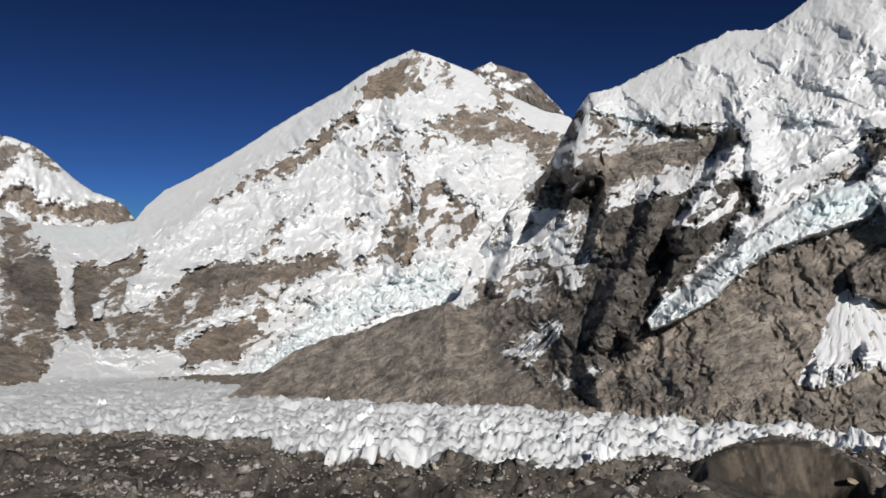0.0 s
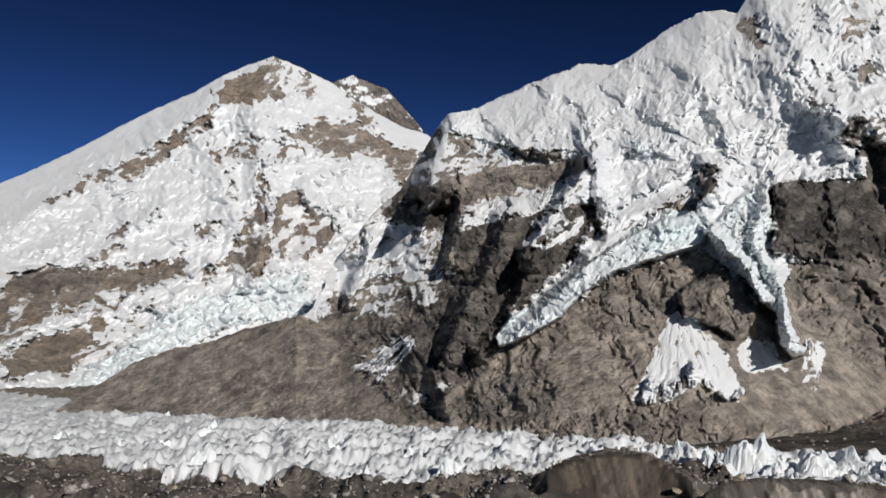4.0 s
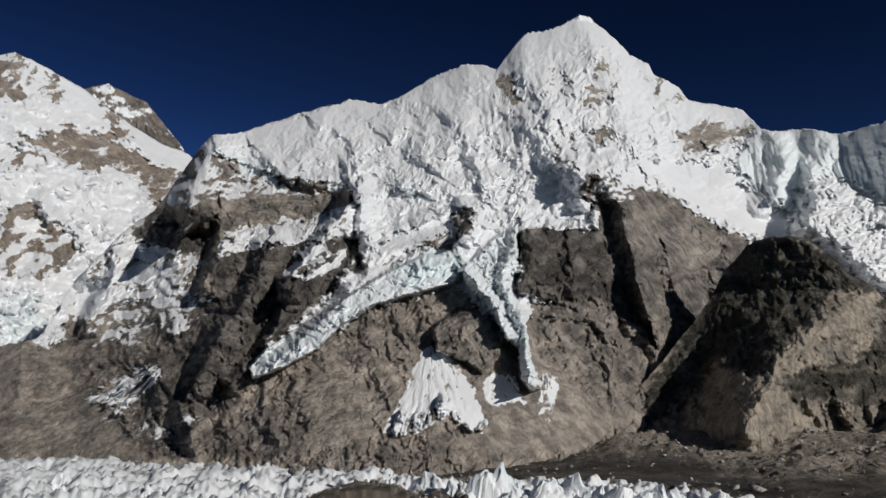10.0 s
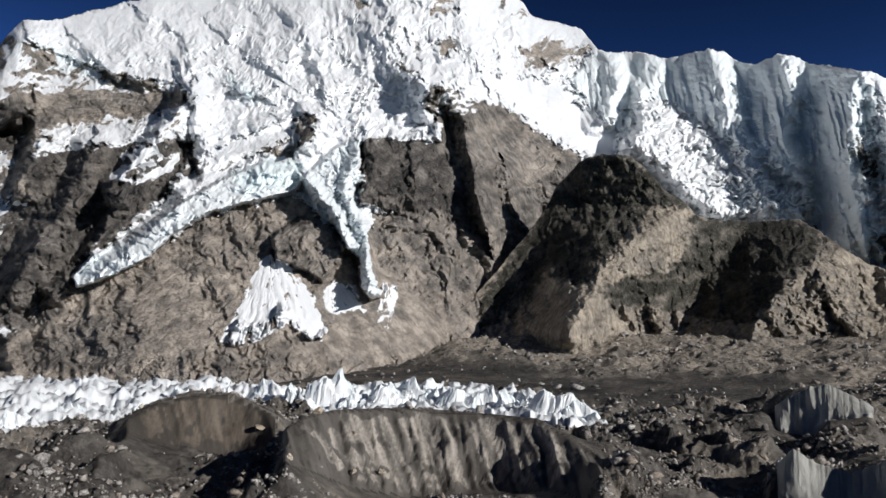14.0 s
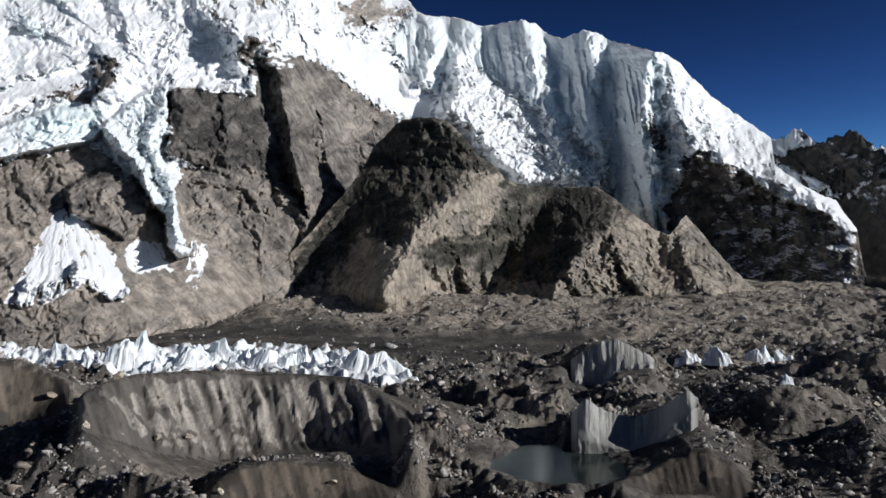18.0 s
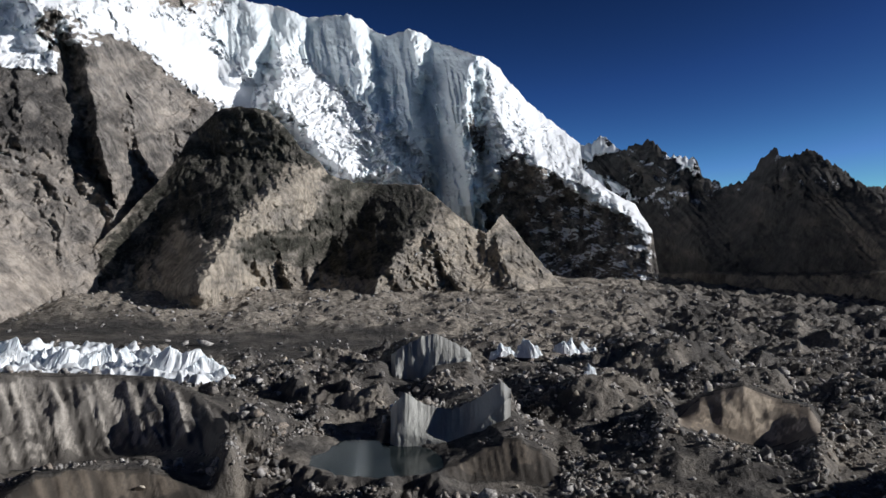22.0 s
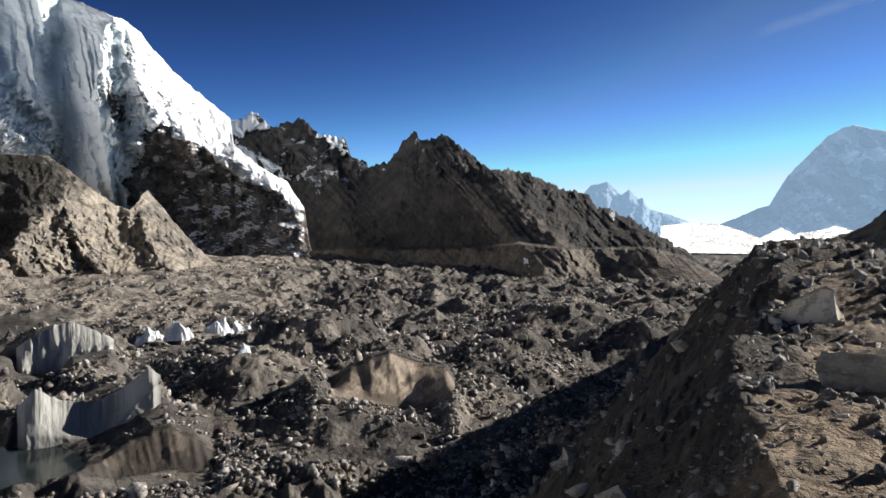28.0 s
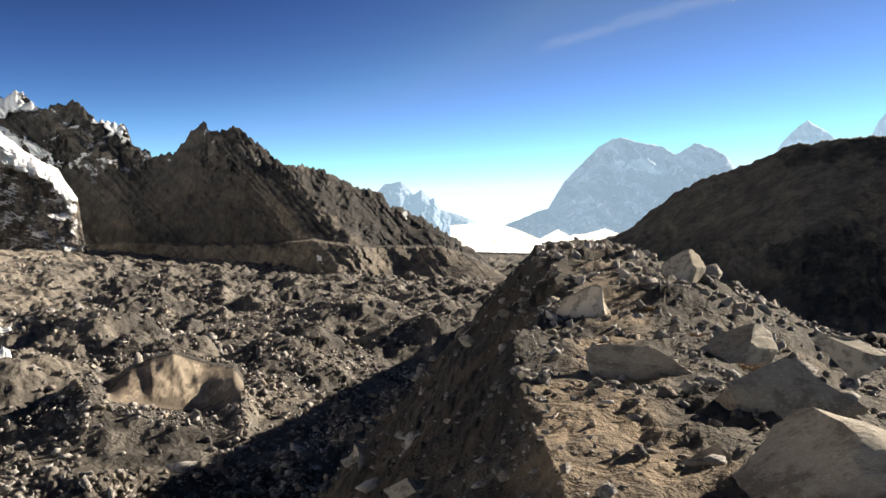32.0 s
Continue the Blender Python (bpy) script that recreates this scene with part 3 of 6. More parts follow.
m.patch([(-1.03, 15.97), (1.03, 16.79), (2.74, 17.19), (4.42, 16.83), (5.85, 16.07), (7.27, 15.18), (8.7, 14.84), (9.72, 14.68), (8.63, 13.48), (7.74, 12.33), (6.38, 14.03), (5.15, 14.58), (4.32, 14.83), (3.04, 14.21), (1.38, 14.96), (0.56, 15.52)], snow=0.25, tan=0.45, crag=0.9)
m.patch([(3.66, 18.73), (4.9, 18.07), (6.02, 16.93), (5.45, 16.49), (4.44, 17.34)], snow=0.3, crag=0.7)
m.patch([(-5.15, 14.73), (-3.65, 15.63), (-3.06, 14.41), (-4.13, 13.78)], snow=0.4, crag=0.7)
m.patch([(-7.07, 16.46), (-6.24, 16.38), (-5.46, 13.8), (-6.2, 14.45)], snow=0.35, crag=0.7)
m.patch([(-3.23, 15.7), (0.56, 15.4), (0.52, 14.31), (-1.6, 14.13), (-3.05, 14.69)], snow=0.5, crag=0.6)
m.patch([(-2.65, 14.08), (-2.27, 12.85), (-1.91, 10.8), (-2.27, 8.76), (-2.76, 10.41), (-2.98, 12.87)], snow=0.4, crag=0.7)
m.patch([(-5.06, 12.99), (-4.18, 11.67), (-4.69, 11.36)], snow=0.4)
m.patch([(-3.8, 10.44), (-2.53, 11.02), (-1.85, 8.75), (-1.74, 7.1), (-2.89, 5.82), (-3.91, 6.34), (-5.14, 6.29), (-6.47, 5.5), (-6.71, 6), (-4.29, 7.58)], snow=0.33, tan=0.5, crag=0.8)
m.patch([(-1.47, 11.61), (0.01, 12.05), (0.81, 10.92), (2.25, 10.33), (3.03, 9.19), (2.37, 8.1), (0.66, 6.94), (-0.15, 7.46), (-1, 6.99), (-1.56, 8.74)], snow=0.44, tan=0.5, crag=0.8)
m.patch([(-7.54, 9.2), (-5.39, 9.73), (-5.15, 9.32), (-6.94, 8.54)], snow=0.42, crag=0.6)
m.patch([(-11.39, 9.51), (-12.79, 8.19), (-13.67, 6.71), (-12.88, 6.59), (-11.81, 7.78)], snow=0.4, crag=0.7)
m.patch([(-9.77, 10.31), (-9.16, 10.43), (-9.98, 9.51)], snow=0.4)
m.patch([(-29.67, 9.26), (-28.21, 8.79), (-27.01, 6.45), (-25.32, 5.73), (-23.96, 6.49), (-23.26, 6.12), (-21.51, 7.67), (-20.85, 6.91), (-21.12, 5.68), (-21.64, 4.22), (-21.38, 3), (-19.65, 4.2), (-18.18, 5.55), (-16.68, 6.06), (-13.98, 6.32), (-11.62, 6.69), (-9.21, 6.66), (-7.37, 7.32), (-7.81, 6.02), (-10.84, 4.87), (-12.83, 3.3), (-11.67, 0.88), (-14.78, -0.59), (-19.26, 0.35), (-23.86, 0.8), (-26.23, 1.31), (-26.52, -0.31), (-29.39, -0.19)], snow=0.27, tan=0.5, crag=1.0)
m.patch([(-18.56, 5.36), (-16.3, 6.13), (-13.59, 6.31), (-12.42, 5.5), (-14.76, 4.93), (-17.81, 4.57)], snow=0.12, tan=0.1, dark=0.45, crag=1.0)
m.patch([(-10.83, 6.08), (-7.99, 7.05), (-7.59, 6.63), (-8.82, 5.64), (-10.84, 5.27)], snow=0.15, tan=0.3, dark=0.3)
m.patch([(-29.57, 6.04), (-27.99, 6.43), (-26.86, 7.19), (-26.24, 4.98), (-26.32, 2.59), (-28.23, 3.35), (-28.91, 4.97)], snow=0.03, dark=0.55, tan=0.1)
m.patch([(-25.31, 5.55), (-23.96, 6.42), (-23.66, 4.99), (-24.08, 3.49), (-24.57, 2.19), (-25.42, 2.39)], snow=0.05, dark=0.4)
m.patch([(-26.42, 6.83), (-25.25, 5.73), (-25.28, 3.87), (-25.04, 2.09), (-26.11, 1.97), (-26.03, 4.25)], snow=1, crag=0.2, soft=0.12, rough=0.15)
m.patch([(-24.15, 3.49), (-23.36, 3.75), (-23.48, 2.66), (-24.13, 2.48)], snow=1, soft=0.12, rough=0.12)
m.patch([(-22.01, 5.18), (-20.69, 5.75), (-19.3, 5.75), (-18.85, 4.97), (-20.38, 3.75), (-21.62, 2.81), (-22.16, 3.47)], snow=1, soft=0.12, rough=0.15)
m.patch([(-24.2, 6.04), (-22.93, 7.26), (-21.34, 8.63), (-21.21, 7.48), (-22.03, 6.67), (-23.26, 6.05)], snow=1, soft=0.12, rough=0.12, push=25)
m.patch([(-19.98, -0.77), (-18.53, 1.48), (-15.54, 3.16), (-13.21, 4.03), (-13.81, 2.53), (-16.67, 1.35), (-18.16, 0.62)], snow=0.82, tan=0.6, crag=0.2)
m.patch([(-14.78, 0.97), (-12.44, 2.49), (-10.05, 4.04), (-9.27, 3.01), (-11.67, 0.88), (-14.01, -0.62)], snow=0.6, crag=0.6)
m.patch([(-19.08, 0.26), (-16.3, 1.73), (-14, 2.06), (-13.04, 1.24), (-15.54, -0.1), (-18.34, -1.03)], snow=0.08, tan=0.6, crag=0.7)
m.patch(snow_cone, snow=1, crag=0.1, soft=0.15, rough=0.15)
m.patch([(-30.67, 1.78), (-29.43, 1.4), (-27.83, 0.57), (-26.77, -0.55), (-27.46, -1.52), (-30.56, -1.7)], snow=0, tan=0.35, crag=0.05)
m.patch(icefall, snow=1, ice=0.3, crag=0.3, serac=1.0)
m.patch([(-6.06, 1.83), (-3.6, 2.64), (0.1, 2.93), (0.7, 2.42), (-1.17, 1.66), (-7.69, 1.07)], snow=0.62, tan=0.1, serac=0.3)
m.patch([(-28.04, 8.61), (-24.69, 8.54), (-21.52, 9.01), (-21.51, 8.05), (-23.63, 7.44), (-26.03, 7.58), (-27.37, 7.91)], ice=0.35, serac=0.3)
m.patch([(-3.15, 18.29), (1.07, 17.78), (4.44, 17.23), (3.15, 16.69), (-1.53, 16.27), (-3.62, 16.91)], flute=0.35)
m.patch([(-1.6, 14.05), (3.45, 14.07), (6.76, 13.28), (7.72, 12.01), (4.94, 10.12), (1.67, 11.5), (-1.23, 12.42)], flute=0.35)
m.rib([(-1.57, 21.12), (-3.16, 18.09), (-2.45, 13.67), (-2.18, 8.76), (-3.1, 5.91)], 1.6, 130)
m.rib([(-5.04, 18.9), (-6.99, 16.14), (-5.8, 13.73), (-3.83, 9.21)], 1.2, 70)
m.rib([(-5.67, 18.91), (-9.91, 14.73), (-14.75, 11.69), (-19.32, 8.08)], 1.5, 90)
m.rib([(5.88, 16.55), (8.47, 14.38), (7.52, 12.02)], 1.5, 100)
m.rib([(-9.15, 10.51), (-11.6, 8.91), (-13.59, 6.51)], 0.8, 60)
m.rib([(-21.52, 8.82), (-20.96, 7.29), (-21.47, 4.99)], 0.8, 80)
m.rib([(0.43, 11.95), (2, 9.43), (0.25, 7.03)], 1.0, 70)
m.finish(0.013, 440)
m.build("snow_shoulder", FAR_ROCK, "broad white mountain shoulder with brown rock bands", "mountain",
        [("icefall", "broken blue-white icefall", m.within(icefall)), ("snow_cone", "smooth white avalanche cone", m.within(snow_cone)),
         ("snow_field", "smooth white snow slopes", m.within([(-21.7, 9), (-20.74, 10.29), (-12.34, 15.68), (-1.78, 21.24), (7.76, 16.58), (10.92, 14.19), (4.91, 9.31), (-1.01, 6.66), (-7.61, 5.61), (-12.42, 4.89), (-18.19, 5.75), (-21.45, 3.08)]))], "lower_rock")

# ---- great wall ----
floor_line = [(k, EYE / (plane_slope(k) - math.tan(radians(line_at(wall_foot, k))))) for k in range(-16, 34, 3)] + [(36, 790), (40, 850), (44, 950), (50, 1250), (57, 1850), (66, 2050), (74, 2100), (83, 1900)]
wall_base = [(k, float(np.mean(line_at(floor_line, np.arange(k - 5, k + 5.1, 1))))) for k in range(-16, 84)]
m = Face(face(-15.5, 82.5, 1540, 380, wall_crest, wall_foot, [(-16, 1090), (-13, 1130), (-5, 1120), (0, 1080), (1.2, 1150), (3, 1350), (6, 1500), (11, 1700), (20, 2150), (30, 2800), (39, 3450), (46, 3500), (51, 3300), (54, 3100), (58, 2950), (63, 2850), (68, 2750), (74, 2700), (78, 2500), (83, 2300)], wall_base, 0.9, 3.0, 0.1, 0.0), 0.97, 0.4, 0.0, 0.28)
tongue = [(14.53, 0.58), (14.2, 1.25), (15.36, 2.63), (17.75, 4.22), (20.19, 5.82), (23.5, 7.84), (26.43, 9.23), (28.51, 9.39), (29.51, 8.13), (28.87, 7.25), (26.79, 6.72), (25.13, 6.34), (22.65, 5.56), (20.6, 4.19), (18.97, 2.6), (16.97, 1.42), (15.39, 0.8)]
ice_leg = [(29.3, 8.14), (31.86, 10.51), (33.54, 11.26), (33.6, 8), (32.94, 6.81), (34.04, 4.36), (34.32, 1.96), (35, -0.41), (34.21, -0.64), (33.46, 0.39), (33.35, 2.37), (32.59, 3.19), (31.64, 4.82), (30.46, 5.66)]
knob = [(27.14, 4.02), (29.22, 5.28), (31.24, 4.83), (32.39, 3.19), (31.94, 2), (30.69, 0.75), (29.51, 1.57), (27.51, 2.4)]
cone_big = [(26.3, 2.82), (27.52, 2.68), (29.11, 1.65), (30.25, -0.35), (31.06, -2.32), (30.15, -3.55), (28.98, -2.76), (28.62, -1.59), (27.84, -0.79), (27, -2.35), (25, -1.93), (23.97, -3.67), (23.5, -2.69), (25.02, -0.67)]
cone_mid = [(30.2, 0.36), (31.9, 1.01), (33.05, 0), (33.86, -1.26), (32.95, -2.41), (30.99, -2.01)]
cone_low = [(34.71, -0.72), (36.03, 0.74), (36.22, -0.82), (35.35, -2.66), (34.42, -2.81)]
buttress = [(33.5, 6.45), (33.69, 9.06), (33.88, 10.91), (35.13, 11.07), (38.98, 11.23), (39.18, 12.75), (38.25, 13.24), (38.63, 14.48), (39.38, 14.9), (40.32, 14.49), (41.46, 13.7), (43.4, 13.27), (44.58, 13.02), (46.15, 11.61), (47.75, 10.33), (49.36, 9.65), (50.98, 9.27), (50.96, 5.25), (45.31, 3.8), (40.63, 3.95), (36.9, 5.35)]
fluted = [(48.78, 14.5), (50.61, 16.62), (53.47, 16.1), (56.33, 15.83), (58.8, 16.19), (60.83, 14.89), (63.27, 15.39), (64.88, 14.57), (66.86, 13.53), (68.44, 13.18), (68.83, 11.72), (68.43, 9.02), (68.03, 5.09), (68.8, 0.68), (66.83, 1.09), (64.85, 3.74), (64.45, 6.37), (62.44, 8.01), (60, 9.65), (57.96, 11.26), (55.5, 12.84), (53.45, 13.61), (52.62, 11.27), (50.59, 12.42), (49.38, 13.94)]
broken = [(53.46, 14.38), (55.09, 12.84), (57.96, 11.26), (60, 9.65), (61.22, 8.03), (64.45, 6.45), (64.77, 3.95), (62.42, 3.98), (58.75, 4.22), (56.7, 5.57), (55.07, 7.61), (53.43, 9.01), (52.21, 9.6), (53.24, 11.27)]
bay = [(41.86, 15.87), (48.58, 14.68), (50.18, 12.8), (52.21, 10.87), (52.82, 9.41), (50.17, 9.26), (46.95, 11.09), (44.57, 12.94)]
upper = [(11.13, 17.47), (17.63, 19.04), (21.92, 20.69), (25.39, 21.26), (30.22, 23.07), (33.52, 24.62), (38.9, 25.82), (42.36, 22.77), (45.67, 20.25), (50.83, 16.69), (49.92, 14.58), (46.39, 11.18), (38.98, 14.56), (33.54, 11.26), (28.55, 10.62), (21.85, 9.08), (21.03, 13.6), (16.84, 14.58), (11.45, 16.22)]
# snow domes with broken lips
m.patch([(11.13, 17.47), (17.63, 19.16), (21.92, 20.81), (23.64, 20.29), (25.33, 18.05), (22.32, 16.46), (21.04, 14.42), (16.84, 14.67), (13.51, 15.58), (11.45, 16.22)], crag=0.2, push=25, soft=0.2, rough=0.35)
m.patch([(24.73, 20.28), (30.22, 23.07), (32.46, 20.19), (31.51, 17.76), (28.04, 15.14), (25.52, 16.43), (22.34, 18.89)], crag=0.3, push=22, soft=0.25, rough=0.4)
m.patch([(35.54, 18.6), (38.21, 21.71), (41.17, 17.52), (41.34, 14.36), (38.58, 14.59)], crag=0.5, push=30, soft=0.2, rough=0.4)
for spur in ([(19.34, 19.47), (18.49, 17.25), (16.83, 15.19)], [(21.91, 19.09), (25.34, 18.46), (26.8, 16.72)], [(25.39, 20.86), (24.03, 16.85), (21.46, 14.42)], [(27.56, 21.21), (26.6, 17.22), (25.27, 14.39)], [(23.58, 15.23), (27.81, 14.33), (32.02, 14.58)],
             [(21.03, 13.6), (24.85, 14.39), (29.48, 13.87)], [(32.23, 19.81), (33.85, 18.12), (34.17, 16.09)], [(36.73, 24.73), (35.7, 21.54), (36.38, 18.74)], [(40.81, 23.72), (42.49, 19.32), (44.14, 15.66)], [(44.16, 20.64), (45.43, 17.43), (46.25, 13.89)],
             [(25.22, 11.51), (28.59, 12.26), (31.97, 13.36)], [(23.52, 9.48), (26.87, 10.25), (31.07, 11.36)]):
    m.rib(spur, 1.0, 26)
# bare lower slopes
m.patch([(-19.26, -4.94), (-20.64, 6.41), (-2.94, 4.06), (2.2, 2.65), (2.62, 4.53), (3.05, 6.44), (5.08, 9.6), (6.53, 10.83), (8.72, 14.09), (10.24, 16.15), (13.51, 15.3), (16.84, 14.46), (21.03, 14.09), (20.61, 12.99), (18.52, 11.55), (21.02, 10.32), (20.6, 7.45), (15.36, 2.63), (14.61, 0.66), (18.57, 2.6), (22.65, 5.39), (28.86, 6.92), (31.63, 4.42), (33.95, 2.36), (35.68, 5.51), (44.81, 5.14), (51.68, 4.77), (50.51, -7.16)], snow=0.05, tan=0.5, crag=1.0)
m.patch([(33.14, 3.97), (35.63, 5.17), (41.37, 3.83), (45.43, 3.73), (53.16, 0.73), (65.74, -3.13), (65.48, -8.73), (28.94, -9.22), (29.01, -1.27)], snow=0.03, tan=0.55, dark=0.0, crag=0.8)
# dark in these two patches imitates the shade below the snow rib
m.patch([(64.85, 3.94), (67.23, 1.09), (71.14, 6.19), (74.15, 4.72), (77.43, 3.09), (80.83, 0.76), (83.22, 1.65), (86.38, 0.17), (86.39, -7.6), (60.75, -8.65), (60.78, 1.13)], snow=0.06, tan=0.2, dark=0.35, crag=0.9)
m.patch([(71.52, 5), (74.52, 4.13), (77.43, 2.9), (80.9, 0.58), (86.38, 0.17), (86.39, -3.38), (72.64, -3.69)], snow=0.28, dark=0.35, tan=0.0, crag=0.6)
# banded rock under the snow dome
m.patch([(9.44, 16.11), (11.45, 16.22), (13.51, 15.5), (16.84, 14.58), (21.03, 14.22), (21.03, 13.4), (18.94, 11.96), (16.88, 10.72), (12.82, 10.25), (10.42, 10.58), (8.06, 11.09), (8.53, 14.08)], snow=0.5, tan=0.4, crag=0.9)
m.patch([(12.76, 12.58), (15.2, 13.13), (18.52, 13.35), (20.61, 13.93), (20.69, 12.99), (17.69, 12.11), (14.4, 11.82), (12.79, 11.61)], snow=0.05, tan=0.6, crag=1.0, soft=0.12)
m.patch([(8.01, 12.28), (10.36, 12.58), (12.35, 13.05), (12.01, 10.63), (8.85, 10.53), (6.53, 10.83)], snow=0.2, dark=0.3, crag=1.2)
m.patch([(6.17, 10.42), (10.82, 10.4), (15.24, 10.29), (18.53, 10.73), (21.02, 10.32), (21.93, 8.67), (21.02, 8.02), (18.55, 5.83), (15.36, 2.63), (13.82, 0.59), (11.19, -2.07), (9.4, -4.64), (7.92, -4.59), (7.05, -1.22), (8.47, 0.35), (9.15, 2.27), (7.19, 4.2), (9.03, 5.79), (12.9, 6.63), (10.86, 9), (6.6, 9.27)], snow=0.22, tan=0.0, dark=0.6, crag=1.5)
m.patch([(17.71, 10.11), (20.61, 10.32), (21.02, 9.09), (18.54, 8.07), (16.5, 7.46), (17.3, 9.09)], snow=0.5, crag=0.8)
m.patch([(2.56, 5.59), (3.73, 7.23), (5.1, 9.21), (6.76, 10.06), (10.45, 9.79), (10.73, 8.19), (8.97, 7.36), (6.38, 5.67), (4.62, 4.1), (3.18, 4.09)], snow=0.66, tan=0.5, crag=0.35)
m.patch([(6.38, 5.75), (9.77, 6.59), (12.91, 6.42), (9.82, 5.01), (6.45, 4.2), (4.62, 3.99)], snow=0.5, crag=0.6)
m.patch([(2.65, 4.08), (6.44, 4.51), (12.16, 4.62), (13.77, 3.35), (12.24, 1.78), (6.59, 1.05), (3.72, 0.7), (2.37, 2.2)], snow=0.1, tan=0.55, crag=1.0)
m.patch([(-20.43, 4.67), (2.4, 2.2), (3.74, 0.33), (5.63, -1.93), (7.15, -3.46), (10.14, -4.67), (13.19, -5.88), (-19.26, -4.94)], snow=0, tan=0.6, crag=0.4)
m.patch([(3.62, -0.78), (6.57, 1.51), (8.49, 1.73), (7.17, 0.29), (6.04, -1.39), (5.46, -2), (5.58, -0.74)], snow=0.68, crag=0.15, soft=0.12)
m.patch([(14.62, 0.19), (16.97, 1.34), (19.38, 2.59), (22.65, 5.15), (25.13, 6.09), (28.44, 6.85), (29.43, 5.6), (27.14, 4.02), (26.7, 2.5), (25.03, 0.04), (23.57, -3.47), (20.98, -5.34), (13.19, -5.88), (11.24, -3.58), (13.09, -1.34)], snow=0, tan=0.7, crag=0.8)
m.patch([(17.79, -0.96), (20.19, 2.58), (21.8, 0.96), (23.57, -3.78), (17.82, -4.63)], tan=1.0, crag=0.15)
m.patch([(34.49, 5.55), (39.2, 5.38), (44.75, 4.37), (43.01, 0.62), (40.6, -2.38), (36.98, 0.34), (34.74, 2.34)], snow=0.05, tan=0.35, dark=0.08, crag=1.0)
m.patch([(34.54, 2.35), (36.97, 0.26), (40.58, -2.56), (38.59, -4.62), (32.84, -5.01), (28.54, -4.3), (31.36, -2.71), (32.99, -1.56)], snow=0, tan=0.7, crag=0.25)
# left half of the knob darkened in place of its shadow
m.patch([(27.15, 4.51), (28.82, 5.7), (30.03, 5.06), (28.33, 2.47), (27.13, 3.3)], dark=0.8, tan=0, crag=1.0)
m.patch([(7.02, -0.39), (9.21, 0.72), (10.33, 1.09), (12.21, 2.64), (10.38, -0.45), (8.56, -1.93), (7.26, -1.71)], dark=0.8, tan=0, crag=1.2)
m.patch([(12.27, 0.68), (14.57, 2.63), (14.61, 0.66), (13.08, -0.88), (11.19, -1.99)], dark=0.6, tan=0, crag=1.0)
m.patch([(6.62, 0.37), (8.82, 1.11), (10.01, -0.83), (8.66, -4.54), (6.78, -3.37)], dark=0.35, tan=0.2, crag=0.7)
m.patch([(18.97, 2.6), (23.47, 5.38), (28.43, 6.52), (29.23, 5.69), (26.73, 4.11), (23.45, 3.35), (21.81, 1.76)], tan=0.7, dark=0.15, crag=0.7)
m.patch([(38.13, 0.32), (40.87, 1.81), (44.57, 2.1), (40.7, -0.87)], tan=0.2, crag=0.5)
# cliffs, ramps and shady clefts of the banded rock
m.patch([(10.34, 13.18), (11.94, 13.04), (15.19, 13.62), (18.51, 13.51), (21.54, 14.01), (21.2, 12.87), (18.52, 12.28), (15.22, 11.83), (12.8, 10.97), (10.8, 11.07)], snow=0.12, tan=0.5, dark=0.1, crag=1.0, soft=0.12, rough=0.2)
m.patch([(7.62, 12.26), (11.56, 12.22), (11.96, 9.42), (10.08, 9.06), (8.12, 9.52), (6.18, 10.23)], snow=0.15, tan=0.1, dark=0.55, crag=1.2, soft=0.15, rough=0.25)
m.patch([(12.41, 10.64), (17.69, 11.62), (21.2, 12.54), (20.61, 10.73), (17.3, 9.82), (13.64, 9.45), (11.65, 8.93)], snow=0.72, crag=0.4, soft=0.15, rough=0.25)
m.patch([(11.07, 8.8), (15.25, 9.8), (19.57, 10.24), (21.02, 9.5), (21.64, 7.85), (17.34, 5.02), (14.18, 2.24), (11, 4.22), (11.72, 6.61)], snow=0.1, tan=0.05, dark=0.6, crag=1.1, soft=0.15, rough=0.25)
m.patch([(17.3, 9.5), (20.61, 10.53), (21.02, 9.09), (18.55, 7.46), (16.5, 7.86)], snow=0.6, crag=0.4, soft=0.12, rough=0.2)
m.patch([(5.79, 10.41), (7.76, 8.91), (10.1, 8.18), (9.77, 6.59), (6.4, 5.36), (3.2, 3.78), (3.09, 5.68), (4.42, 8.02)], snow=0.72, tan=0.4, crag=0.25, soft=0.2, rough=0.3)
m.patch([(5.64, 5.73), (10.55, 6.4), (10.62, 4.22), (6.52, 2.66), (3.26, 2.65), (3.19, 3.97)], snow=0.42, tan=0.3, crag=0.7, soft=0.2, rough=0.3)
m.patch([(2.51, 3.4), (5.42, 2.66), (7.26, 2.66), (6.6, 0.75), (3.36, 0.78), (2.42, 1.9)], snow=0.05, tan=0.3, dark=0.3, crag=0.9, soft=0.15)
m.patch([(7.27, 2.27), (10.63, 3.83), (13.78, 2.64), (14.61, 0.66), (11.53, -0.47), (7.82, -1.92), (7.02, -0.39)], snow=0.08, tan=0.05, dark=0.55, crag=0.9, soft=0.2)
# pocket set back, its inner shade coloured dark
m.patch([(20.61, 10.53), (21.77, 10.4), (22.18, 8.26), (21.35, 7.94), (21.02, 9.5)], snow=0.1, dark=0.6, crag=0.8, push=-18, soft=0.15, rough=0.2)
m.patch([(24.79, 10.7), (28.56, 10.95), (28.95, 10.28), (26.86, 9.76), (24.98, 9.95)], snow=0.3, tan=0.6, crag=0.6, soft=0.1, rough=0.15)
m.scarp([(11.21, 17.31), (10.29, 14.57), (9.76, 12.75)], 1.6, 3.0, 230)
